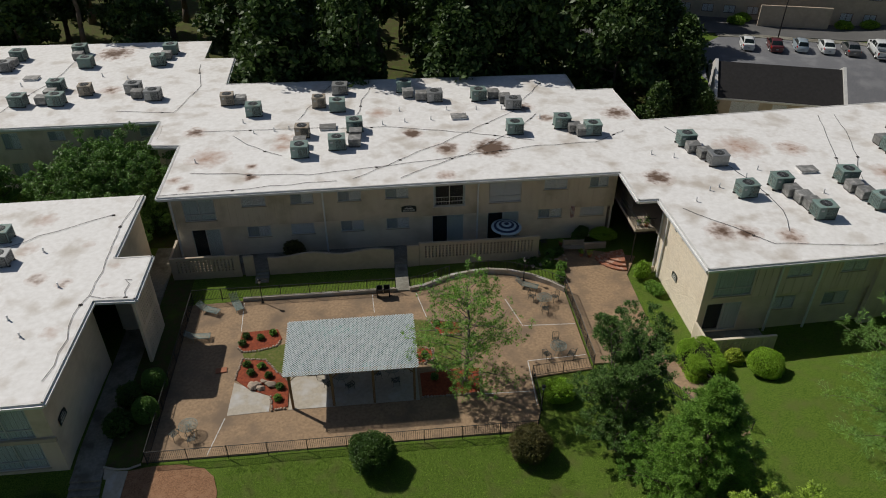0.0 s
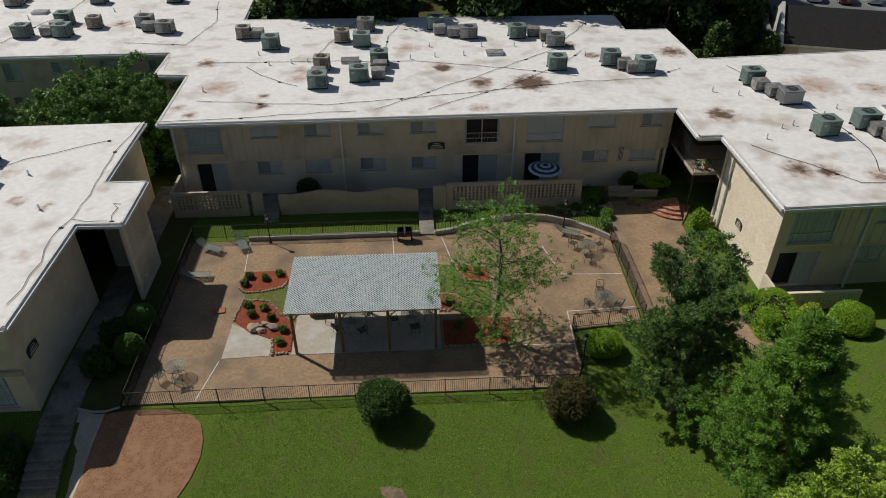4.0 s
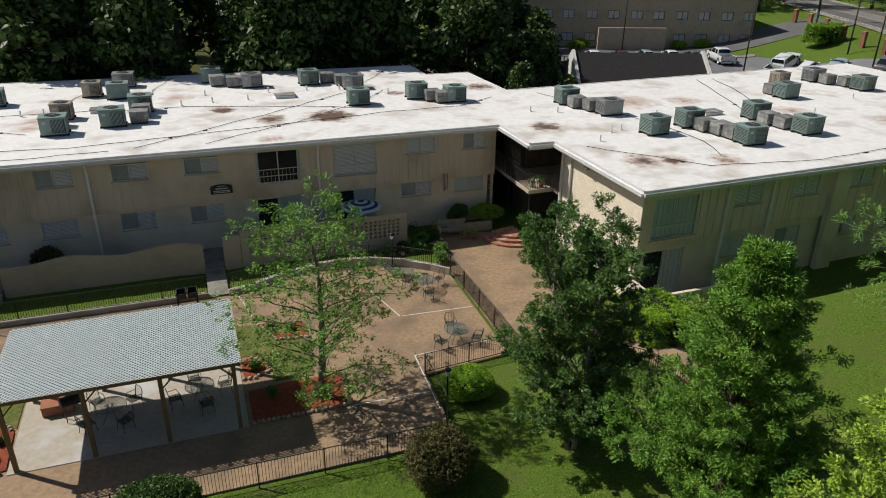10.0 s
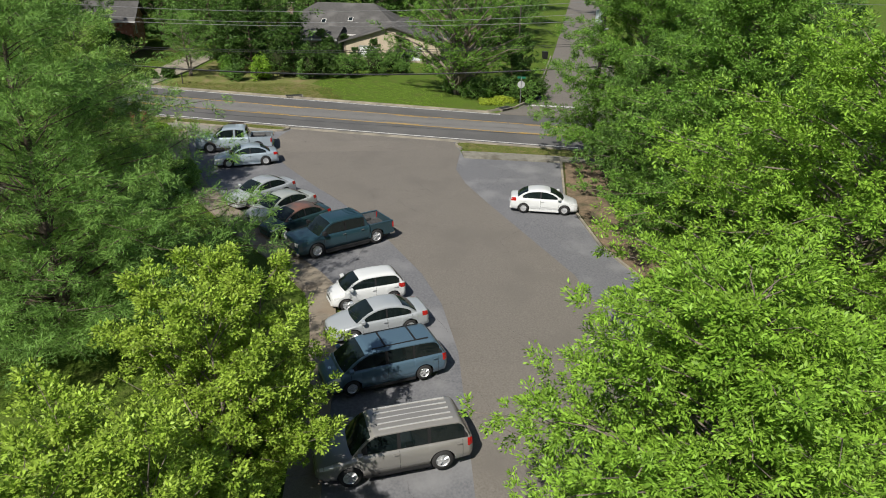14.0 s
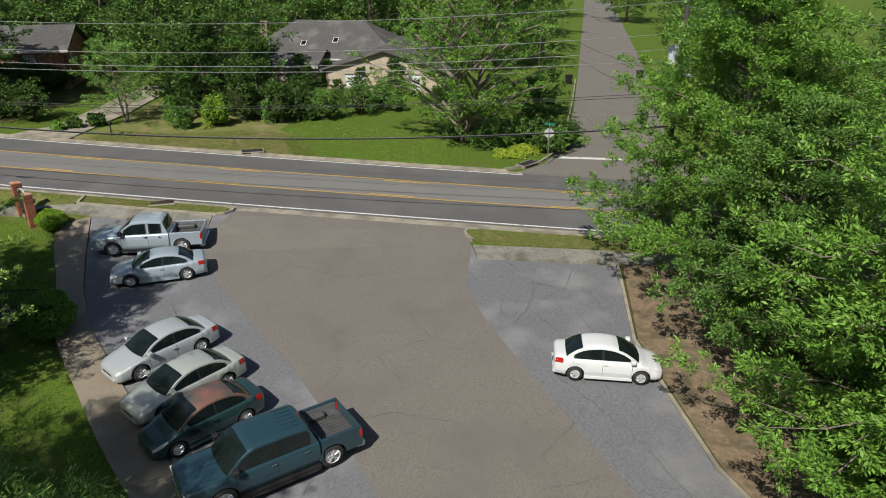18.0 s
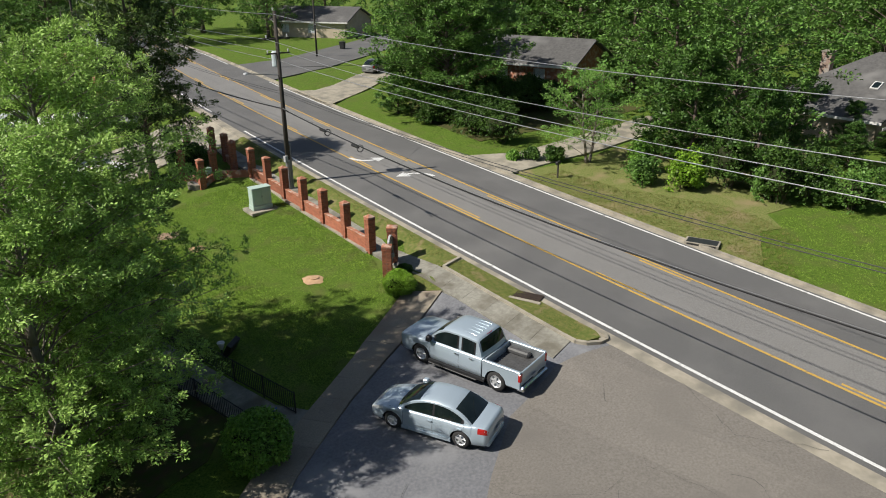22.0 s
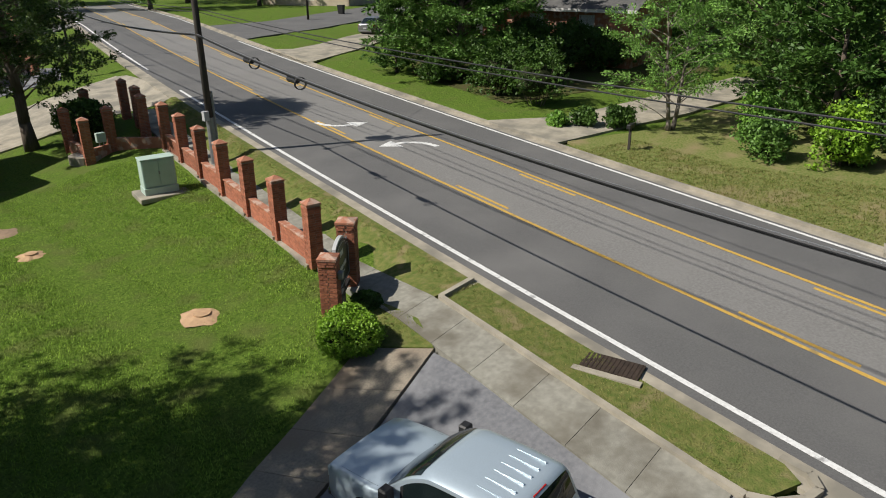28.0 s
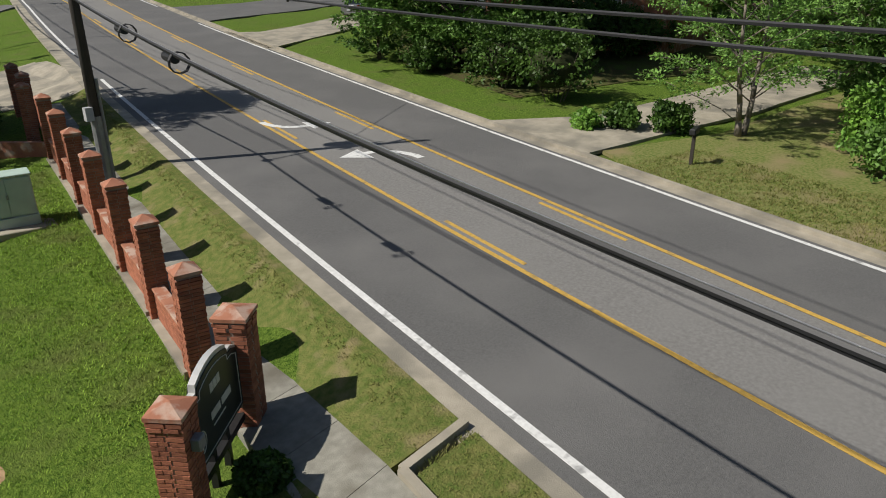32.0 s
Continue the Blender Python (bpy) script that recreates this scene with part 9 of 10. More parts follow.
for i, (x, y, s, m) in enumerate(((60.1, 34.75, 0.62, STUMPM), (58.6, 43.4, 0.5, STUMPM), (58.6, 46.6, 0.7, SOIL))):
    t = thing("tree_stump", "freshly cut stump with sawdust on the lawn" if m is STUMPM else "old stump mound of bare soil", "stump", "stumps", (x, y, zg(x, y)))
    rr = random.Random(i)
    prof = [s * (1 + rr.uniform(-0.2, 0.2)) for _ in range(18)]
    part("sawdust", Mesh().add([(prof[k] * math.cos(6.283 * k / 18), prof[k] * math.sin(6.283 * k / 18), 0.01) for k in range(18)] + [(0.4 * prof[k] * math.cos(6.283 * k / 18), 0.4 * prof[k] * math.sin(6.283 * k / 18), 0.09) for k in range(18)] + [(0, 0, 0.1)], [(k, (k + 1) % 18, 18 + (k + 1) % 18, 18 + k) for k in range(18)] + [(18 + k, 18 + (k + 1) % 18, 36) for k in range(18)]), m, t)
    if m is STUMPM:
        part("stump_face", Mesh().tube((0, 0, 0), (0, 0, 0.13), 0.42 * s, 0.4 * s, 16), STUMPM, t)
for i, (x, y) in enumerate(((55.0, 39.4), (53.15, 32.1))):
    t = thing("lawn_floodlight", "dark box floodlight on the lawn", "lamp", "lawn lights", (x, y, zg(x, y)), 30)
    part("box", Mesh().box(-0.45, 0.45, -0.12, 0.12, 0, 0.6, pose(0, 0, 0.02, 28, 0, 0)), BLACKM, t, bevel=0.02)
    part("reflector", Mesh().lathe([(0.06, 0.3), (0.17, 0.62), (0.15, 0.64), (0.0, 0.6)], 12, (-0.3, 0.16, 0)), FRAME, t, "pale lamp behind the box", smooth=True)
    part("stake", Mesh().tube((-0.3, 0.16, -0.1), (-0.3, 0.16, 0.32), 0.03), BLACKM, t)

# ---- poles and wires ----
P1, P2, P0 = Vector((67.2, 45.6)), Vector((57.0, -5.3)), Vector((78.5, 101.0))


def pole(at, h, label, r=0.17, extras=True):
    z = zg(*at)
    t = thing("utility_pole", label, "utility pole", "utility poles", (at[0], at[1], z), 0)
    part("mast", Mesh().tube((0, 0, -0.3), (0, 0, h), r, r * 0.62, 12), POLE, t, smooth=True)
    d = (P1 - P2).normalized()
    s = Vector((d.y, -d.x))
    if extras:
        part("crossarm", Mesh().tube((-0.9 * s.x, -0.9 * s.y, h - 1.65), (0.9 * s.x, 0.9 * s.y, h - 1.65), 0.06, seg=6), POLE, t)
        for k, dz in ((-0.1, 0.0), (-0.7, -1.6), (0.7, -1.6), (0.7, -2.5), (-0.7, -2.5)):
            part("insulator", Mesh().lathe([(0.02, 0), (0.06, 0.03), (0.03, 0.08), (0.06, 0.12), (0.03, 0.18), (0, 0.2)], 8, (k * s.x, k * s.y, h + dz)), PLASTIC, t)
        part("crossarm", Mesh().tube((-0.8 * s.x, -0.8 * s.y, h - 2.55), (0.8 * s.x, 0.8 * s.y, h - 2.55), 0.05, seg=6), POLE, t)
        part("transformer", Mesh().lathe([(0, 0), (0.24, 0), (0.26, 0.05), (0.26, 0.85), (0.2, 0.95), (0, 0.97)], 14, (0.42 * d.x, 0.42 * d.y, h - 3.4)), UTILG, t, "pale blue-grey transformer can")
        part("light_arm", Mesh().tube((0, 0, h - 3.9), (-2.2 * s.x, -2.2 * s.y, h - 3.6), 0.035, seg=6), GREYM, t)
        part("street_light", Mesh().lathe([(0, 0.0), (0.16, 0.02), (0.14, 0.1), (0, 0.14)], 10, (-2.3 * s.x, -2.3 * s.y, h - 3.66)), LAMPW, t)
        part("riser_pipe", Mesh().tube((0.16, -0.12, 0), (0.16, -0.12, 3.2), 0.05), GREYM, t)
        part("meter_box", Mesh().box(-0.35, -0.12, -0.2, 0.0, 2.0, 2.4), PLASTIC, t)
        part("guard_band", Mesh().tube((0, 0, 0), (0, 0, 2.1), r + 0.012, r + 0.006, 12), GREYM, t)
    return t


UTILG = mat("pale_transformer_paint", (0.50, 0.56, 0.58), rough=0.5)
pole(P1, 12.6 - zg(*P1), "dark wooden utility pole with a transformer")
pole(P2, 13.6 - zg(*P2), "grey wooden utility pole among oak branches")
pole(P0, 12.5, "dark wooden utility pole down the road")
pole((102.5, 84.6), 9.0, "slim wooden pole on the far corner", 0.13, False)
pole((99.5, -7.0), 9.0, "slim wooden pole by the side street", 0.13, False)
for q in ((59.6, 89.6), (47.8, 100.3), (70.7, 85.2), (68.2, 78.3), (73.4, 76.2)):
    pole(q, 9.5, "slim dark pole behind the flats", 0.1, False)
pole((68.6, 73.0), 10.5, "wooden utility pole with a pale transformer behind the flats", 0.15)
for i in range(7):
    y = 76 + 5.0 * i
    brick_pier("brick_pier", "red brick pier beside the road beyond the entry", xr(y) - 6.6, y, 0.5, 1.9, 15, single=False)


def wire(a, b, sag, r, material, label, group="overhead wires", lash=False, n=26):
    t = thing("overhead_wire", label, "wire", group)
    pts = []
    for i in range(n + 1):
        f = i / n
        pts.append((a[0] + (b[0] - a[0]) * f, a[1] + (b[1] - a[1]) * f, a[2] + (b[2] - a[2]) * f - 4 * sag * f * (1 - f)))
    part("strand", Mesh().path(pts, r, 6), material, t)
    if lash:
        part("second_strand", Mesh().path([(x + 0.02, y + 0.012, z - 0.04) for x, y, z in pts], r * 0.8, 6), material, t)
        part("messenger", Mesh().path([(x, y, z + 0.035) for x, y, z in pts], 0.009, 5), WIRE, t)
    return t


side = Vector(((P1 - P2).normalized().y, -(P1 - P2).normalized().x))
for A, B, hs in ((P1, P2, ((12.3, 13.2), (9.6, 10.4), (7.25, 8.4), (6.6, 7.0))), (P0, P1, ((14.5, 12.3), (11.8, 9.6), (9.3, 7.25), (8.6, 6.6)))):
    for k, dz in ((-0.1, 0.1), (-0.7, -1.35), (0.7, -2.3)):
        wire((A.x + k * side.x, A.y + k * side.y, hs[0][0] + dz), (B.x + k * side.x, B.y + k * side.y, hs[0][1] + dz), 1.0, 0.016, WIRE, "bare bright overhead wire")
    wire((A.x, A.y, hs[1][0]), (B.x, B.y, hs[1][1]), 0.75, 0.018, WIRE, "bare bright neutral wire")
    for k, dz in ((0.12, 0.35), (0.16, 0.2)):
        wire((A.x + k * side.x, A.y + k * side.y, hs[2][0] + dz), (B.x + k * side.x, B.y + k * side.y, hs[2][1] + dz), 0.85, 0.016, CABLE, "one of a pair of thin black cables")
    wire((A.x - 0.1 * side.x, A.y - 0.1 * side.y, hs[3][0]), (B.x - 0.1 * side.x, B.y - 0.1 * side.y, hs[3][1]), 1.25, 0.03, CABLE, "thick lashed black cable", lash=True)
wire((P2.x, P2.y, 13.0), (50, -42, 13), 1.0, 0.016, WIRE, "bare bright overhead wire")
wire((P2.x, P2.y, 7.0), (50, -42, 7), 1.0, 0.05, CABLE, "thick lashed black cable")
wire((P1.x, P1.y, 9.2), (112, 60, 5.5), 0.6, 0.014, CABLE, "thin service wire to a house")
wire((P2.x, P2.y, 9.6), (99.5, -7.0, 8.8), 0.7, 0.014, CABLE, "thin service wire over the side street")
wire((P2.x, P2.y, 8.2), (99.5, -7.0, 8.0), 0.9, 0.014, CABLE, "thin service wire over the side street")
for f in (0.10, 0.17):
    q = P1.lerp(P2, f)
    t = thing("splice_case", "black splice case on the cable", "splice case", "splice cases", (q.x, q.y, 6.6 - 4 * 1.25 * f * (1 - f) + 0.04 - 0.08), math.degrees(math.atan2((P1 - P2).y, (P1 - P2).x)))
    part("case", Mesh().tube((-0.3, 0, -0.05), (0.3, 0, -0.05), 0.1, seg=10), CABLE, t)
    part("coil", Mesh().path([(-0.6 + 0.05 * i / 10, 0.2 * math.sin(i * 0.63), 0.2 * math.cos(i * 0.63) - 0.1) for i in range(31)], 0.012, 4), CABLE, t)

# ---- street furniture across the road ----
def sign_post(at, rz):
    t = thing("stop_sign", "back of an octagonal sign under green street plates", "road sign", at=(*at, zg(*at)), rz=rz)
    part("post", Mesh().tube((0, 0, 0), (0, 0, 3.3), 0.035), GREYM, t)
    part("octagon", Mesh().add([(0.38 * math.cos(0.3927 + 0.7854 * k), y, 2.5 + 0.38 * math.sin(0.3927 + 0.7854 * k)) for y in (-0.05, -0.04) for k in range(8)], [tuple(range(8)), tuple(range(15, 7, -1))] + [(k, k + 8, (k + 1) % 8 + 8, (k + 1) % 8) for k in range(8)]), PLASTIC, t)
    part("street_plate", Mesh().box(-0.4, 0.4, -0.01, 0.01, 3.1, 3.3), mat("street_plate_green", (0.02, 0.16, 0.09), rough=0.4), t)


sign_post((73.0, -2.4), 80)
for x, y, k in ((79.8, 32.4, 0), (92.0, 15.0, 1), (109.8, 87.6, 1), (107.5, -12.5, 1), (112, -23, 1)):
    z = zg(x, y)
    if k == 0:
        t = thing("mailbox", "dark mailbox on a wooden post", "mailbox", at=(x, y, z), rz=10)
        part("post", Mesh().box(-0.05, 0.05, -0.05, 0.05, 0, 1.15), POLE, t)
        part("box", Mesh().box(-0.3, 0.25, -0.1, 0.1, 1.0, 1.2), BLACKM, t, bevel=0.03)
    else:
        t = thing("wheeled_bin", "dark wheeled refuse bin", "bin", "bins", (x, y, z), 20)
        part("body", Mesh().add([(-0.25, -0.3, 0.05), (0.25, -0.3, 0.05), (0.25, 0.3, 0.05), (-0.25, 0.3, 0.05), (-0.3, -0.36, 1.0), (0.3, -0.36, 1.0), (0.3, 0.36, 1.0), (-0.3, 0.36, 1.0)], [(0, 3, 2, 1), (4, 5, 6, 7), (0, 1, 5, 4), (1, 2, 6, 5), (2, 3, 7, 6), (3, 0, 4, 7)]), BLACKM, t)
        part("lid", Mesh().box(-0.32, 0.32, -0.38, 0.4, 1.0, 1.07), BLACKM, t, bevel=0.02)
t = thing("parking_sign", "small blue parking sign on a thin post by the shrub", "road sign", at=(50.37, 24.93, zg(50.37, 24.93)), rz=200)
part("post", Mesh().tube((0, 0, 0), (0, 0, 1.88), 0.025), GREYM, t)
part("plate", Mesh().box(-0.16, 0.16, -0.045, -0.03, 1.4, 1.87), mat("blue_sign_plate", (0.03, 0.12, 0.36), rough=0.4), t, bevel=0.01)
part("emblem", Mesh().box(-0.07, 0.07, -0.05, -0.046, 1.54, 1.72), SIGN_TX, t)
CONE = mat("orange_cone", (0.75, 0.10, 0.02), rough=0.6)
for i, (x, y) in enumerate(((57.2, 62.0), (58.8, 61.0), (56.2, 60.0), (60.2, 62.4), (59.4, 58.8), (62.6, 60.2))):
    t = thing("traffic_cone", "orange traffic cone on the pavement", "traffic cone", "traffic cones", (x, y, zg(x, y) + 0.05))
    part("base", Mesh().box(-0.2, 0.2, -0.2, 0.2, 0, 0.04), CONE, t)
    part("cone", Mesh().lathe([(0.15, 0.04), (0.03, 0.7), (0, 0.7)], 12), CONE, t)


# ---- vehicles ----
CAR_KINDS = {
    # length, width, height, wheelbase, bonnet z, belt z, cabin (glass base front, roof front, roof rear, glass base rear), wheel radius
    "sedan": (4.62, 1.80, 1.46, 2.68, 0.90, 0.94, (1.12, 0.22, -0.96, -1.74), 0.33),
    "compact": (4.30, 1.70, 1.50, 2.60, 0.92, 0.98, (1.14, 0.26, -0.95, -1.70), 0.31),
    "hatch": (3.70, 1.62, 1.54, 2.38, 0.94, 1.01, (1.16, 0.38, -1.36, -1.74), 0.30),
    "van": (5.12, 2.0, 1.75, 3.08, 1.02, 1.08, (1.78, 0.82, -2.08, -2.44), 0.34),
    "suv": (5.55, 2.0, 1.92, 3.30, 1.12, 1.19, (1.50, 0.78, -2.36, -2.68), 0.40),
    "pickup_ext": (5.85, 2.03, 1.88, 3.65, 1.13, 1.19, (1.55, 0.74, -0.86, -1.12), 0.41),
    "pickup_crew": (5.95, 2.03, 1.90, 3.70, 1.17, 1.22, (1.62, 0.82, -1.14, -1.38), 0.43)}


def wheel(parent, x, y, r, w):
    s = 1 if y > 0 else -1
    tp = [(0.62 * r, -w / 2), (0.95 * r, -w / 2), (r, -w / 3), (r, w / 3), (0.95 * r, w / 2), (0.62 * r, w / 2)]
    tyre = Mesh()
    seg = 22
    tyre.v = [(q * math.cos(6.283 * i / seg), z, q * math.sin(6.283 * i / seg)) for q, z in tp for i in range(seg)]
    tyre.f = [(k * seg + i, k * seg + (i + 1) % seg, (k + 1) * seg + (i + 1) % seg, (k + 1) * seg + i) for k in range(len(tp) - 1) for i in range(seg)]
    wl_ = part("wheel", tyre, TYRE, parent, "black tyre", smooth=True, loc=(x, y, r))
    rim = Mesh().tube((0, s * (w / 2 - 0.09), 0), (0, s * (w / 2 - 0.075), 0), 0.63 * r, seg=20)
    for k in range(5):
        a = 1.2566 * k + 0.3
        for da in (-0.16, 0.16):
            rim.tube((0.08 * math.cos(a), s * (w / 2 - 0.03), 0.08 * math.sin(a)), (0.6 * r * math.cos(a + da), s * (w / 2 - 0.035), 0.6 * r * math.sin(a + da)), 0.028, 0.022, 5)
    rim.tube((0, s * (w / 2 - 0.06), 0), (0, s * (w / 2 - 0.005), 0), 0.075, 0.06, 10)
    rp = Mesh()
    rp.v = [(q * math.cos(6.283 * i / seg), s * z, q * math.sin(6.283 * i / seg)) for q, z in ((0.56 * r, w / 2 - 0.03), (0.63 * r, w / 2 + 0.002), (0.66 * r, w / 2 - 0.01)) for i in range(seg)]
    rp.f = [(k * seg + i, k * seg + (i + 1) % seg, (k + 1) * seg + (i + 1) % seg, (k + 1) * seg + i) for k in range(2) for i in range(seg)]
    part("rim", rim.add(rp.v, rp.f), RIM, wl_, "spoked alloy rim")
    part("brake_shadow", Mesh().tube((0, s * (w / 2 - 0.11), 0), (0, s * (w / 2 - 0.1), 0), 0.62 * r, seg=16), TRIMB, wl_)


def car(name, label, kind, paint, front, rear, wheels_at=None, roof_paint=None, rails=False):
    """A parked vehicle; front and rear are where the wheels of the side towards the lot's middle meet the ground."""
    L, W, H, wb, hood, belt, (xa, xb, xc, xd), r = CAR_KINDS[kind]
    f, b = Vector(front), Vector(rear)
    h = (f - b).normalized()
    side_v = Vector((h.y, -h.x))
    if side_v.x < 0:
        side_v = -side_v
    c = (f + b) / 2 + side_v * (W / 2 - 0.1)
    zf, zb_ = zg(*(c + h * wb / 2)) + 0.045, zg(*(c - h * wb / 2)) + 0.045
    t = thing(name, label, "car" if "pickup" not in kind else "pickup truck", "parked vehicles", (c.x, c.y, (zf + zb_) / 2))
    t.matrix_basis = pose(c.x, c.y, (zf + zb_) / 2, 0, 0, math.degrees(math.atan2(h.y, h.x))) @ pose(0, 0, 0, 0, -math.degrees(math.atan2(zf - zb_, wb)), 0)
    fx, rx = L / 2, -L / 2
    lo = 0.22 if H < 1.8 else 0.34
    tail = belt + (0.05 if H < 1.6 else 0.02)
    w2 = W / 2
    pk = "pickup" in kind
    # key stations of the body: x, share of the half width, low edge, deck height
    if kind in ("hatch", "van", "suv"):
        st = [(fx, 0.66, lo + 0.10, hood - 0.34), (fx - 0.07, 0.80, lo + 0.03, hood - 0.26), (fx - 0.25, 0.91, lo, hood - 0.16), (fx - 0.6, 0.98, lo, hood - 0.06), (xa + 0.12, 1.0, lo, belt - 0.02), (xb, 1.0, lo, belt), (0, 1.0, lo, belt), (rx + 0.6, 1.0, lo, belt), (rx + 0.12, 0.96, lo + 0.02, belt), (rx, 0.88, lo + 0.12, belt - 0.04)]
    elif pk:
        st = [(fx, 0.86, lo + 0.1, hood - 0.13), (fx - 0.06, 0.93, lo + 0.02, hood - 0.05), (fx - 0.3, 0.985, lo, hood), (fx - 0.8, 1.0, lo, hood + 0.02), (xa + 0.1, 1.0, lo, belt - 0.02), (xb, 1.0, lo, belt), (xd - 0.02, 1.0, lo, belt), (xd - 0.06, 0.985, lo, belt - 0.02)]
    else:
        st = [(fx, 0.64, lo + 0.10, hood - 0.34), (fx - 0.05, 0.80, lo + 0.01, hood - 0.27), (fx - 0.22, 0.91, lo, hood - 0.19), (fx - 0.6, 0.97, lo, hood - 0.09), (xa + 0.12, 1.0, lo, belt - 0.03), (xb, 1.0, lo, belt), (0, 1.0, lo, belt), (xd + 0.1, 1.0, lo, tail - 0.02), (rx + 0.45, 0.97, lo, tail), (rx + 0.12, 0.90, lo + 0.02, tail - 0.02), (rx + 0.03, 0.82, lo + 0.1, tail - 0.08), (rx, 0.76, lo + 0.18, tail - 0.2)]
    kx = [-q[0] for q in st]
    R = r + 0.065

    def section(x):
        """Half of the body's cross-section at x, from the low edge to the middle of the deck."""
        w, zl, d = (float(np.interp(-x, kx, [q[k] for q in st])) for k in (1, 2, 3))
        w *= w2
        arch = 0.0
        for ax in (wb / 2, -wb / 2):
            if abs(x - ax) < R:
                arch = max(arch, r + math.sqrt(R * R - (x - ax) ** 2))
        cut = arch > zl
        zl = max(zl, arch)
        h = d - 0.04 - zl
        foot = 0.99 if cut else 0.90
        return [(w * foot, zl), (w * max(foot, 0.972), zl + 0.05), (w, zl + 0.36 * h), (w * 0.993, zl + 0.64 * h), (w * 0.965, zl + 0.9 * h), (w * 0.925, zl + h), (w * 0.86, d - 0.012), (w * 0.5, d + 0.012), (0.0, d + 0.022)]

    def skin(x, f, s, off):
        """A point on the side s of the body at x and section step f, moved outwards by off."""
        def at(x_, f_):
            q = section(x_)
            i = min(len(q) - 2, int(f_))
            return Vector((x_, q[i][0] + (q[i + 1][0] - q[i][0]) * (f_ - i), q[i][1] + (q[i + 1][1] - q[i][1]) * (f_ - i)))
        p = at(x, f)
        n = (at(x + 0.02, f) - at(x - 0.02, f)).cross(at(x, min(7.99, f + 0.05)) - at(x, max(0, f - 0.05)))
        n = n.normalized() if n.length > 1e-9 else Vector((0, 1, 0))
        if n.y * p.y + n.z * (p.z - 0.5) < 0:
            n = -n
        p += n * off
        return p.x, s * p.y, p.z

    def patch(nm, x0, x1, f0, f1, s, material, label="", nx=6, nf=4, off=0.006):
        me = Mesh()
        for i in range(nx + 1):
            me.v += [skin(x0 + (x1 - x0) * i / nx, f0 + (f1 - f0) * j / nf, s, off) for j in range(nf + 1)]
        me.f = [(i * (nf + 1) + j, (i + 1) * (nf + 1) + j, (i + 1) * (nf + 1) + j + 1, i * (nf + 1) + j + 1) for i in range(nx) for j in range(nf)]
        return part(nm, me, material, t, label, smooth=True)

    x_end = xd - 0.06 if pk else rx
    xs_b = sorted({round(fx - (fx - x_end) * i / 60, 3) for i in range(61)} | {q[0] for q in st} | {ax + R * k for ax in (wb / 2, -wb / 2) for k in (-1.001, -0.98, -0.9, 0.9, 0.98, 1.001) if ax + R * k > x_end}, reverse=True)
    bd = Mesh()
    for x in xs_b:
        half = section(x)
        bd.v += [(x, y, z) for y, z in half] + [(x, -y, z) for y, z in reversed(half[:-1])]
    nb = 17
    bd.f = [(k * nb + i, k * nb + i + 1, (k + 1) * nb + i + 1, (k + 1) * nb + i) for k in range(len(xs_b) - 1) for i in range(nb - 1)]
    bd.f += [tuple(range(nb - 1, -1, -1)), tuple(range((len(xs_b) - 1) * nb, len(xs_b) * nb))]
    part("body", bd, paint, t, smooth=True)
    # cabin
    hb, hr = w2 * 0.93, w2 * (0.72 if not pk and H < 1.6 else 0.80)
    zb0 = belt - 0.02
    A, B = [(xa, s * hb * 0.94, zb0) for s in (1, -1)], [(xb, s * hr, H - 0.05) for s in (1, -1)]
    C, D = [(xc, s * hr, H - 0.05) for s in (1, -1)], [(xd, s * hb * 0.93, zb0) for s in (1, -1)]
    core = (0.5 * (xb + xc), 0, 0.5 * (belt + H))
    wide = hb * 0.95
    key = [(xa, zb0), (xa + 0.55 * (xb - xa), zb0 + 0.62 * (H - zb0)), (xb, H - 0.065), (xb - 0.25, H - 0.018), (0.5 * (xb + xc), H), (xc + 0.3, H - 0.025), (xc, H - 0.075), (xc + 0.5 * (xd - xc), zb0 + 0.56 * (H - zb0)), (xd, zb0)]
    prof = [key[0]]
    for i in range(len(key) - 1):
        p0, p1, p2, p3 = key[max(0, i - 1)], key[i], key[i + 1], key[min(len(key) - 1, i + 2)]
        for k in range(1, 5):
            q = k / 4
            prof.append(tuple(0.5 * (2 * p1[c] + (p2[c] - p0[c]) * q + (2 * p0[c] - 5 * p1[c] + 4 * p2[c] - p3[c]) * q * q + (3 * p1[c] - p0[c] - 3 * p2[c] + p3[c]) * q ** 3) for c in (0, 1)))
    mid_x = 0.5 * (xb + xc)

    def top_at(i, q, lift=0.0):
        """A point of the cabin's top sheet at profile station i and share q of the half width."""
        x, z = prof[i]
        g = max(0.0, (z - zb0) / (H - zb0))
        w = wide + (hr - wide) * g
        bow = 0.10 * (1 - q * q) * (1 if x > mid_x else -1) * (1 - g)
        n0, n1 = prof[max(0, i - 1)], prof[min(len(prof) - 1, i + 1)]
        tx, tz = n1[0] - n0[0], n1[1] - n0[1]
        ln = math.hypot(tx, tz) or 1.0
        drop = 0.07 * g * max(0.0, (abs(q) - 0.72) / 0.28) ** 2 - 0.03 * g * (1 - q * q)
        return (x + bow + lift * tz / ln, w * q, z - drop - lift * tx / ln)

    rows = (1.0, 0.97, 0.9, 0.78, 0.5, 0.0, -0.5, -0.78, -0.9, -0.97, -1.0)
    nr = len(rows)
    cab = Mesh()
    for i in range(len(prof)):
        cab.v += [top_at(i, q) for q in rows]
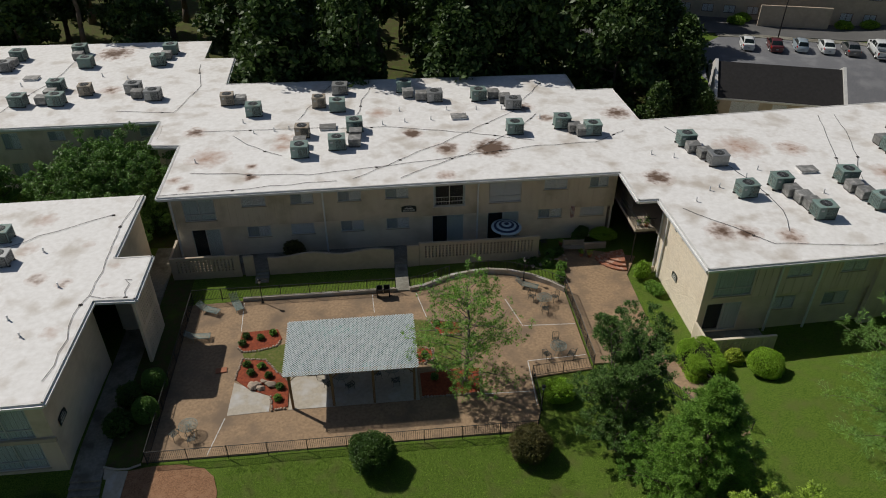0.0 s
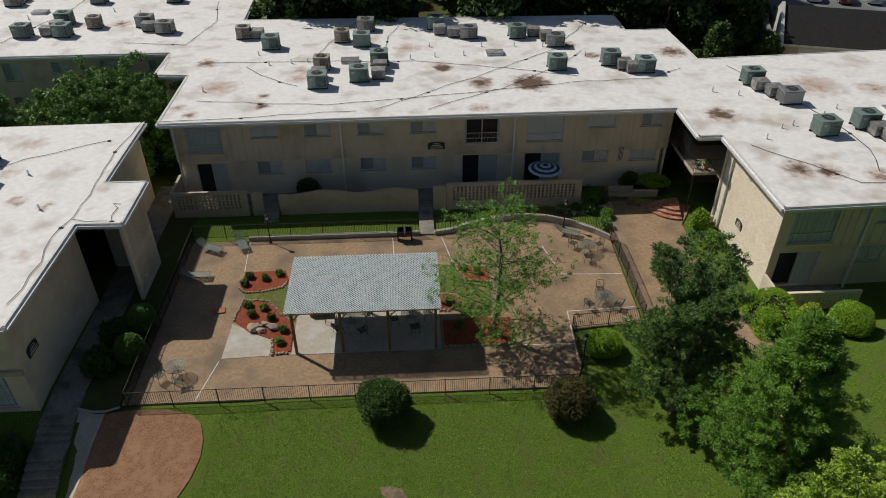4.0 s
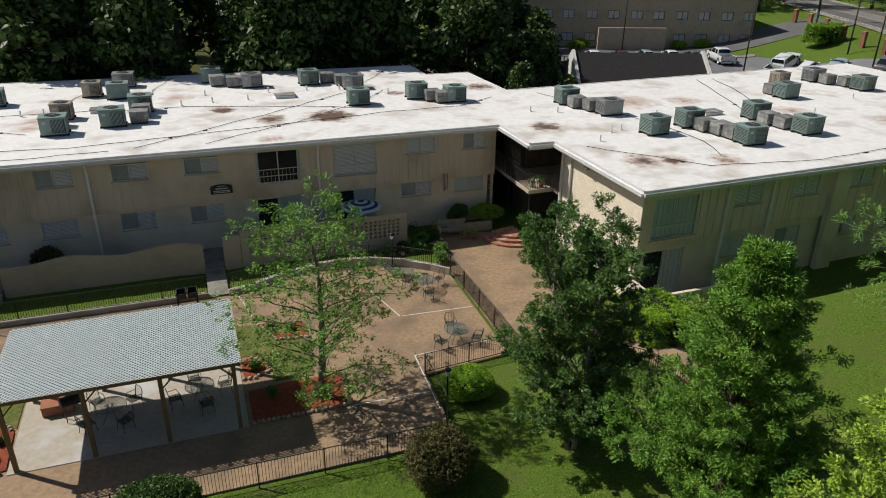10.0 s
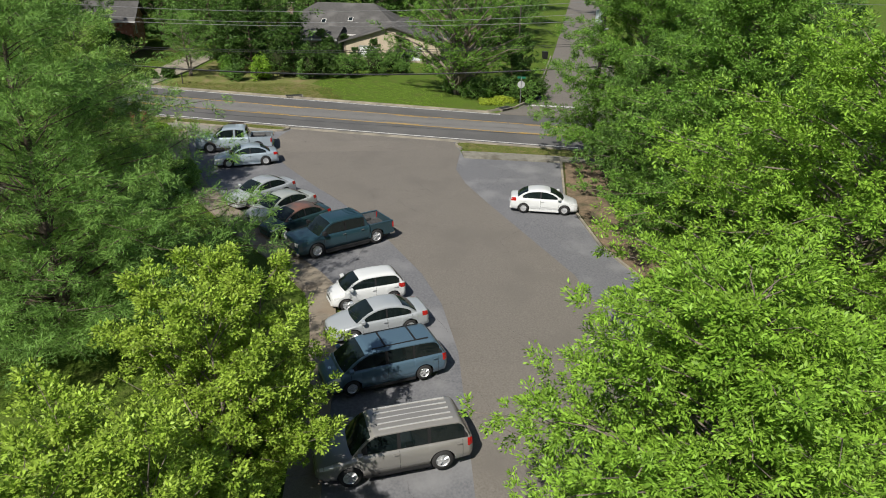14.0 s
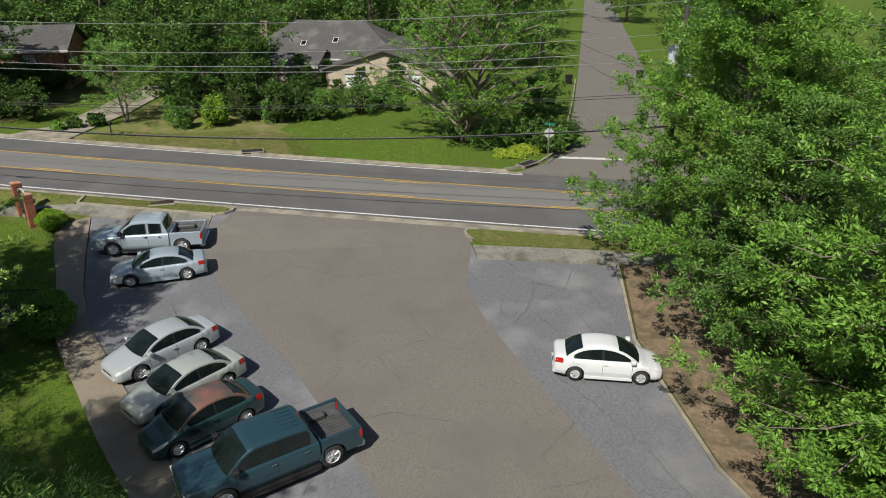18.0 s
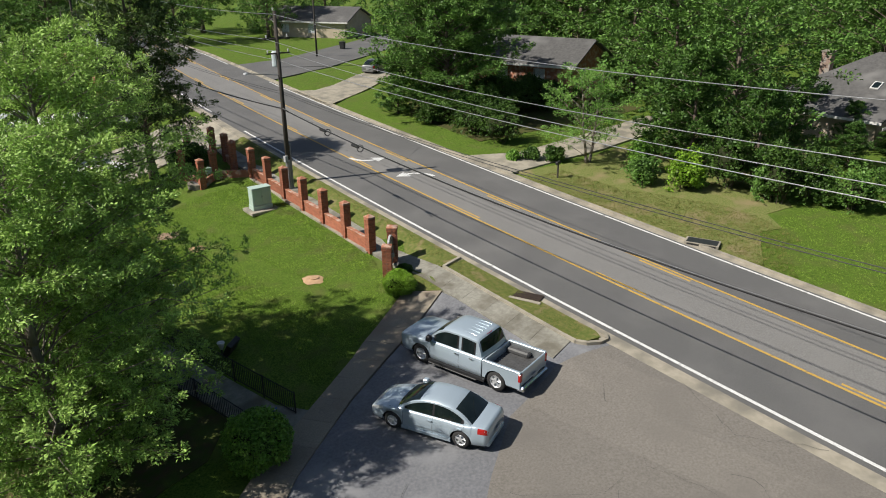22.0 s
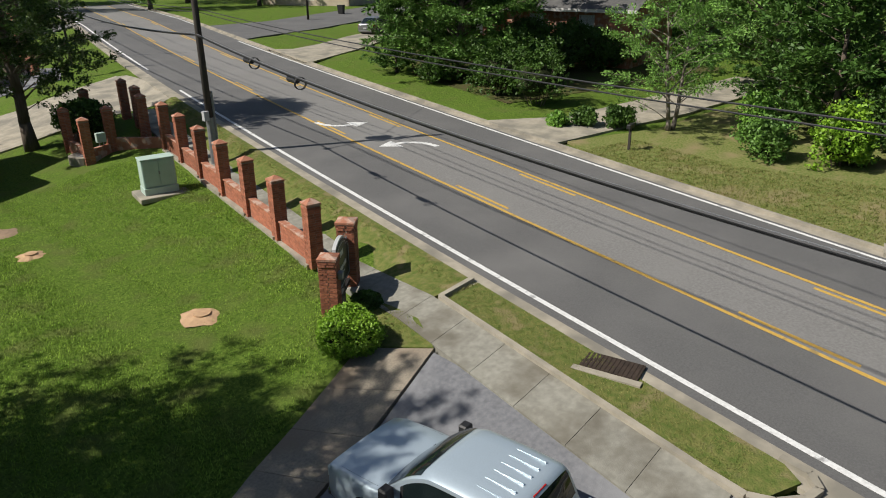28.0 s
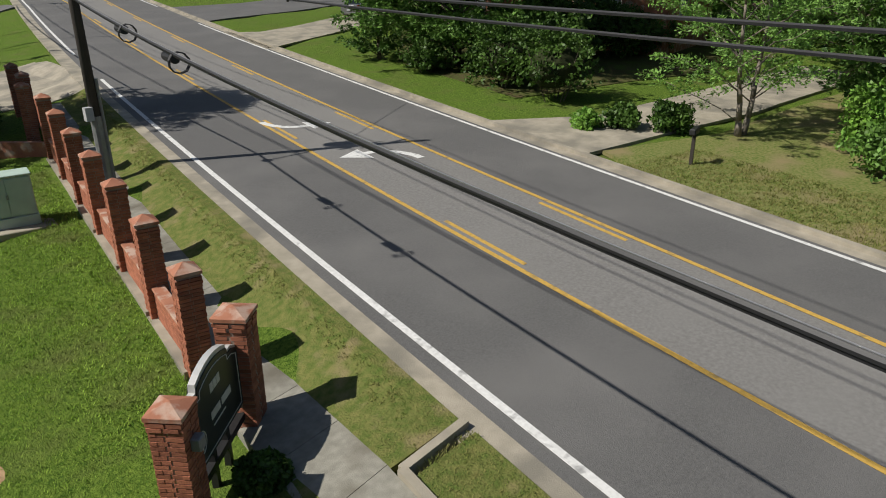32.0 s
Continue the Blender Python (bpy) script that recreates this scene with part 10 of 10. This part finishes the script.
    for k in range(len(prof) - 1):
        cab.f += [(k * nr + q, k * nr + q + 1, (k + 1) * nr + q + 1, (k + 1) * nr + q) for q in range(nr - 1)]
    for s in (0, nr - 1):
        edge = [cab.v[k * nr + s] for k in range(len(prof))]
        low = [(x, (1 if s == 0 else -1) * wide, zb0 - 0.04) for x, y, z in edge]
        m_ = len(edge)
        cab.add(edge + low, [(k, k + m_, k + 1 + m_, k + 1) for k in range(m_ - 1)])
    part("cabin", cab, roof_paint or paint, t, smooth=True)

    def screen(i0, i1, wq, label, nm):
        me = Mesh()
        qs = [wq * (k / 4 - 1) for k in range(9)]
        for i in range(i0, i1 + 1):
            me.v += [top_at(i, q, 0.012) for q in qs]
        me.f = [(k * 9 + j, k * 9 + j + 1, (k + 1) * 9 + j + 1, (k + 1) * 9 + j) for k in range(i1 - i0) for j in range(8)]
        part(nm, me, CARGLASS, t, label, smooth=True)

    screen(0, 7, 0.94, "tinted windscreen", "windscreen")
    screen(len(prof) - 8, len(prof) - (1 if not pk else 3), 0.9, "tinted rear window", "rear_window")
    cuts = {"sedan": ((0.10, 0.47), (0.50, 0.86)), "compact": ((0.10, 0.47), (0.50, 0.86)), "hatch": ((0.12, 0.5), (0.53, 0.9)), "van": ((0.12, 0.40), (0.43, 0.68), (0.70, 0.95)), "suv": ((0.12, 0.37), (0.40, 0.63), (0.66, 0.95)), "pickup_ext": ((0.16, 0.56), (0.66, 0.86)), "pickup_crew": ((0.14, 0.5), (0.54, 0.9))}[kind]
    px = [q[0] for q in prof]
    for s in (1, -1):
        lo_u, hi_u = cuts[0][0] - 0.05, cuts[-1][1] + 0.03
        for u0, u1, mm, nm, off, inset in ([(lo_u, hi_u, TRIMB, "window_surround", 0.008, 0.035)] if not pk else [(a_ - 0.025, b_ + 0.025, TRIMB, "window_surround", 0.008, 0.06) for a_, b_ in cuts]) + [(a_, b_, CARGLASS, "side_window", 0.015, 0.075 if pk else 0.05) for a_, b_ in cuts]:
            me = Mesh()
            for k in range(13):
                x = xa + (xd - xa) * (u0 + (u1 - u0) * k / 12)
                ze = float(np.interp(-x, [-v for v in px], [q[1] for q in prof])) - 0.05
                zt = max(zb0 + 0.04, ze - inset)
                for j in range(4):
                    z = zb0 + (0.035 if nm == "side_window" else 0.02) + (zt - zb0 - 0.035) * j / 3
                    we = wide + (hr - wide) * max(0.0, (ze - zb0) / (H - zb0))
                    y = wide + (we - wide) * (z - zb0) / max(0.05, ze - zb0)
                    me.v.append((x, s * (y + off), z))
            me.f = [(4 * k + j, 4 * k + 4 + j, 4 * k + 5 + j, 4 * k + 1 + j) for k in range(12) for j in range(3)]
            part(nm, me, mm, t, "tinted side window" if nm == "side_window" else "")
    for s in (1, -1):
        y = s * (w2 + 0.002)
        for u in (0.5 * (cuts[0][1] + cuts[1][0]),):
            xx = xa + (xd - xa) * u
            part("door_handle", Mesh().box(xx + 0.02, xx + 0.2, min(y, y + s * 0.025), max(y, y + s * 0.025), belt - 0.17, belt - 0.13), CHROME if pk else paint, t)
            part("door_handle", Mesh().box(xd + 0.35, xd + 0.52, min(y, y + s * 0.025), max(y, y + s * 0.025), belt - 0.17, belt - 0.13), CHROME if pk else paint, t)
            patch("door_gap", xx - 0.007, xx + 0.007, 0.6, 4.9, s, TRIMB, nx=1, nf=8, off=0.003)
        patch("door_gap", xa - 0.22, xa - 0.207, 0.8, 4.9, s, TRIMB, nx=1, nf=8, off=0.003)
        if not pk:
            patch("door_gap", xd + 0.28, xd + 0.293, 2.6 if H < 1.7 else 1.0, 4.9, s, TRIMB, nx=1, nf=8, off=0.003)
            patch("side_moulding", -wb / 2 + R + 0.1, wb / 2 - R - 0.1, 1.95, 2.1, s, paint, nx=8, nf=1, off=0.016)
        patch("bonnet_gap", xa + 0.15, fx - 0.35, 5.95, 6.0, s, TRIMB, nx=8, nf=1, off=0.003)
        part("wing_mirror", Mesh().box(xa - 0.32, xa - 0.12, min(s * (hb + 0.02), s * (hb + 0.24)), max(s * (hb + 0.02), s * (hb + 0.24)), belt + 0.02, belt + (0.26 if pk else 0.18)), TRIMB if pk else paint, t, bevel=0.03)
        part("sill", Mesh().box(-wb / 2 + r + 0.05, wb / 2 - r - 0.05, min(s * (w2 - 0.06), s * (w2 + (0.1 if pk else 0.01))), max(s * (w2 - 0.06), s * (w2 + (0.1 if pk else 0.01))), lo - 0.06, lo + 0.05), TRIMB if H > 1.6 else paint, t)
        if pk:
            part("headlamp", Mesh().box(fx - 0.3, fx + 0.012, min(s * w2 * 0.56, s * w2 * 0.9), max(s * w2 * 0.56, s * w2 * 0.9), hood - 0.36, hood - 0.12), LAMPW, t, bevel=0.03)
        else:
            patch("headlamp", fx - 0.58, fx - 0.05, 3.7, 5.3, s, LAMPW, "clear headlamp")
        if pk:
            part("tail_lamp", Mesh().box(rx - 0.006, rx + 0.1, min(s * (w2 - 0.17), s * (w2 + 0.006)), max(s * (w2 - 0.17), s * (w2 + 0.006)), belt - 0.42, belt - 0.08), LAMPR, t, bevel=0.015)
        elif H > 1.6:
            patch("tail_lamp", rx + 0.005, rx + 0.2, 3.0, 5.0, s, LAMPR, "red tail lamp")
        else:
            patch("tail_lamp", rx + 0.02, rx + 0.36, 3.3, 5.0, s, LAMPR, "red tail lamp")
        for x in (wb / 2, -wb / 2):
            well = Mesh()
            for k in range(15):
                a = math.pi * (k - 0.6) / 12.8
                well.v += [(x + (R + 0.006) * math.cos(a), yy, r + (R + 0.006) * math.sin(a)) for yy in (s * (w2 - 0.02), s * (w2 - 0.4))] + [(x, s * (w2 - 0.4), r)]
            well.f = [f_ for k in range(14) for f_ in ((3 * k, 3 * k + 1, 3 * k + 4, 3 * k + 3), (3 * k + 1, 3 * k + 2, 3 * k + 4))]
            part("wheel_arch", well, TRIMB, t, "dark wheel well")
            wheel(t, x, s * (w2 - 0.135), r, 0.22)
    part("grille", Mesh().box(fx - 0.06, fx + 0.008, -w2 * (0.52 if pk else 0.4), w2 * (0.52 if pk else 0.4), lo + 0.18, hood - (0.16 if pk else 0.38)), CHROME if pk else TRIMB, t, bevel=0.02)
    part("front_bumper", Mesh().box(fx - 0.16, fx + (0.07 if pk else 0.03), -w2 * (0.9 if pk else 0.62), w2 * (0.9 if pk else 0.62), lo - 0.02, lo + 0.18), CHROME if pk else paint, t, bevel=0.05)
    part("rear_bumper", Mesh().box(rx - (0.12 if pk else 0.03), rx + 0.2, -w2 * (0.94 if pk else 0.78), w2 * (0.94 if pk else 0.78), lo - 0.02, lo + 0.2), CHROME if pk else paint, t, bevel=0.05)
    part("plate_bar", Mesh().box(rx - 0.075, rx - 0.06, -0.16, 0.16, lo + 0.28, lo + 0.42), PLASTIC, t)
    part("underbody", Mesh().box(rx + 0.3, fx - 0.3, -w2 * 0.8, w2 * 0.8, lo - 0.08, lo + 0.06), TRIMB, t)
    part("wiper", Mesh().tube((xa + 0.02, -0.5, zb0 + 0.06), (xa - 0.1, 0.1, zb0 + 0.14), 0.012, seg=4).tube((xa + 0.02, 0.0, zb0 + 0.06), (xa - 0.1, 0.55, zb0 + 0.14), 0.012, seg=4), TRIMB, t)
    if pk:
        bx0, bx1 = rx + 0.02, xd - 0.1
        for s in (1, -1):
            ring = [(bx0, lo + 0.12), (-wb / 2 - R, lo + 0.12)] + [(-wb / 2 - R * math.cos(math.pi * k / 14), r + R * math.sin(math.pi * k / 14)) for k in range(1, 14)] + [(-wb / 2 + R, lo + 0.1), (bx1, lo + 0.1), (bx1, belt - 0.02), (bx0, belt - 0.04)]
            nr_ = len(ring)
            me = Mesh().add([(x, s * (w2 - 0.002), z) for x, z in ring] + [(x, s * (w2 - 0.11), z) for x, z in ring], [tuple(range(nr_)), tuple(range(2 * nr_ - 1, nr_ - 1, -1))] + [(k, k + nr_, (k + 1) % nr_ + nr_, (k + 1) % nr_) for k in range(nr_)])
            part("bed_side", me, paint, t)
            part("bed_rail", Mesh().box(bx0, bx1, min(s * (w2 - 0.13), s * (w2 + 0.004)), max(s * (w2 - 0.13), s * (w2 + 0.004)), belt - 0.03, belt + 0.0), paint, t, bevel=0.012)
            part("bed_liner_side", Mesh().box(bx0 + 0.1, bx1 - 0.06, min(s * (w2 - 0.118), s * (w2 - 0.112)), max(s * (w2 - 0.118), s * (w2 - 0.112)), lo + 0.45, belt - 0.06), BEDSIDE, t)
            part("wheel_tub", Mesh().box(-wb / 2 - 0.5, -wb / 2 + 0.5, min(s * (w2 - 0.42), s * (w2 - 0.12)), max(s * (w2 - 0.42), s * (w2 - 0.12)), lo + 0.45, lo + 0.68), BEDM, t, bevel=0.06)
        part("bed_floor", Mesh().box(bx0, bx1, -w2 + 0.12, w2 - 0.12, lo + 0.36, lo + 0.45), BEDM, t)
        ribs = Mesh()
        for k in range(9):
            ribs.box(bx0 + 0.1, bx1 - 0.05, -0.68 + 0.165 * k, -0.61 + 0.165 * k, lo + 0.45, lo + 0.468)
        part("bed_ribs", ribs, BEDM, t)
        part("tailgate", Mesh().box(rx, rx + 0.08, -w2 + 0.13, w2 - 0.13, lo + 0.24, belt - 0.03), paint, t, bevel=0.02)
        for k in range(6):
            part("roof_rib", Mesh().box(xc + 0.2, xc + 0.75, -0.56 + 0.22 * k, -0.545 + 0.22 * k, H - 0.02, H + 0.036 - 0.03 * ((-0.55 + 0.22 * k) / hr) ** 2), paint, t)
        part("bed_front", Mesh().box(bx1 - 0.06, bx1, -w2 + 0.12, w2 - 0.12, lo + 0.45, belt - 0.03), paint, t)
        part("high_stop_lamp", Mesh().box(xc - 0.03, xc + 0.0, -0.18, 0.18, H - 0.1, H - 0.05), LAMPR, t)
        for s in (1, -1):
            part("side_step", Mesh().box(xd + 0.1, xa - 0.2, min(s * (w2 - 0.02), s * (w2 + 0.13)), max(s * (w2 - 0.02), s * (w2 + 0.13)), lo - 0.12, lo - 0.06), TRIMB, t, bevel=0.02)
    if rails:
        for k in range(5 if kind == "suv" else 2):
            y = (-0.6 + 0.3 * k) if kind == "suv" else (-0.62 + 1.24 * k)
            part("roof_rail", Mesh().box(xc + 0.25, xb - 0.25, y - 0.02, y + 0.02, H - 0.02, H + 0.035), FRAME if kind == "suv" else TRIMB, t)
        if kind == "van":
            for x in (xb - 0.8, xc + 0.8):
                part("roof_bar", Mesh().box(x - 0.03, x + 0.03, -0.62, 0.62, H + 0.0, H + 0.05), TRIMB, t)
        else:
            part("sunroof", Mesh().box(xb - 0.75, xb - 0.2, -0.36, 0.36, H - 0.02, H + 0.005), CARGLASS, t, "dark sunroof")
    return t


BEDSIDE = mat("glossy_bed_side", (0.36, 0.38, 0.39), (0.26, 0.28, 0.29), 5, 0.25, metal=0.6)
BEDM = mat("pickup_bed_liner", (0.07, 0.07, 0.07), (0.10, 0.10, 0.10), 4, 0.6, metal=0.2)
car("silver_pickup", "silver extended-cab pickup parked by the verge", "pickup_ext", P_SILVER, (57.76, 25.0), (58.01, 21.4))
car("silver_sedan", "silver four-door saloon parked beside a pickup", "sedan", P_SILVER, (53.86, 22.9), (54.54, 20.28))
car("pale_sedan", "pale silver saloon parked nose to the walk", "sedan", P_SILVER2, (45.7, 20.0), (47.6, 18.0))
car("beige_sedan", "beige-silver saloon parked nose to the walk", "sedan", P_BEIGE, (43.1, 18.4), (45.0, 16.4))
car("green_sedan", "dark green saloon with a faded rusty roof", "compact", P_GREEN, (41.1, 17.4), (42.75, 15.3), roof_paint=mat("faded_roof_paint", (0.22, 0.10, 0.07), (0.05, 0.07, 0.07), 1.2, 0.5, coat=0.3))
car("dark_pickup", "dark teal crew-cab pickup parked at an angle", "pickup_crew", P_TEAL, (38.5, 15.3), (40.3, 12.0))
car("white_hatchback", "small white hatchback parked nose to the walk", "hatch", P_WHITE, (32.8, 13.45), (33.5, 11.2))
car("pale_saloon", "pale silver saloon parked beside a minivan", "sedan", P_SILVER2, (29.9, 13.1), (30.75, 10.4))
car("blue_minivan", "blue-grey minivan with roof bars", "van", P_BLUE, (26.2, 12.9), (27.1, 10.1), rails=True)
car("pewter_suv", "pewter full-size estate truck with roof rails", "suv", P_PEWTER, (21.7, 12.9), (22.3, 9.65), rails=True)
car("blue_sedan", "pale blue saloon parked nose to the walk", "sedan", P_SILVER, (17.8, 13.0), (18.5, 10.4))
car("white_saloon", "white saloon parked below an oak", "compact", P_WHITE, (44.0, 0.05), (44.5, 2.65))
ROW_F = Vector((0.33, 0.944))
for (u, v), d, pnt, kd, lab in (((51.8, 90.6), ROW_F, P_WHITE, "compact", "white saloon parked behind the flats"), ((55.3, 89.6), ROW_F, P_RED, "sedan", "dark red saloon parked behind the flats"), ((58.7, 88.8), ROW_F, P_SILVER, "hatch", "silver hatchback parked behind the flats"), ((62.0, 88.0), ROW_F, P_WHITE, "compact", "white saloon parked behind the flats"), ((64.9, 87.0), ROW_F, P_GREY, "sedan", "dark grey saloon parked behind the flats"), ((68.2, 85.8), ROW_F, P_WHITE, "pickup_ext", "white pickup parked behind the flats"), ((70.2, 81.8), Vector((0.94, 0.33)), P_WHITE, "pickup_crew", "white crew-cab pickup parked behind the flats"), ((71.6, 78.8), Vector((0.94, 0.33)), P_WHITE, "hatch", "white hatchback parked behind the flats"), ((72.6, 75.8), Vector((0.94, 0.33)), P_SILVER, "compact", "silver saloon parked behind the flats"), ((73.4, 69.6), Vector((0.94, 0.33)), P_GREY, "sedan", "dark saloon parked behind the flats")):
    q = Vector((u, v))
    s_ = Vector((d.y, -d.x)) * (0.85 if d.y > d.x else -0.85)
    car("parked_car", lab, kd, pnt, uv_xy(*(q + d * 3.7 - s_)), uv_xy(*(q + d * 0.95 - s_)))
car("parked_van", "white van beside the garage block", "van", P_WHITE, uv_xy(58.6, 70.2), uv_xy(58.6, 73.2))
car("parked_car", "dark blue car beside the garage block", "sedan", P_BLUE, uv_xy(61.6, 69.8), uv_xy(61.6, 72.5))
car("driveway_car", "dark car on a far driveway", "sedan", P_GREY, (101, 72.2), (98.6, 71.2))


# ---- the ground ----
def ground_lines(lo, hi, far):
    near = [float(k) for k in range(lo, hi + 1, 2)]
    out = [6, 14, 30, 60, 120, 300, 700, 1500]
    return [lo - k for k in reversed(out)] + near + [hi + k for k in out]


gx, gy = ground_lines(-64, 112, 0), ground_lines(-30, 130, 0)
boxes = [(min(p[0] for p in q), max(p[0] for p in q), min(p[1] for p in q), max(p[1] for p in q), q) for q in PAVED]
gm = Mesh()
for y in gy:
    for x in gx:
        deep = any(a < x < b and c < y < d and inside(q, x, y) for a, b, c, d, q in boxes)
        gm.v.append((x, y, zg(x, y) - (0.12 if deep else 0.0)))
nx = len(gx)
gm.f = [(j * nx + i, j * nx + i + 1, (j + 1) * nx + i + 1, (j + 1) * nx + i) for j in range(len(gy) - 1) for i in range(nx - 1)]
tagged(part("ground", gm, GRASS, smooth=True), "mown green lawn and rough grass", "ground", kind="structure")
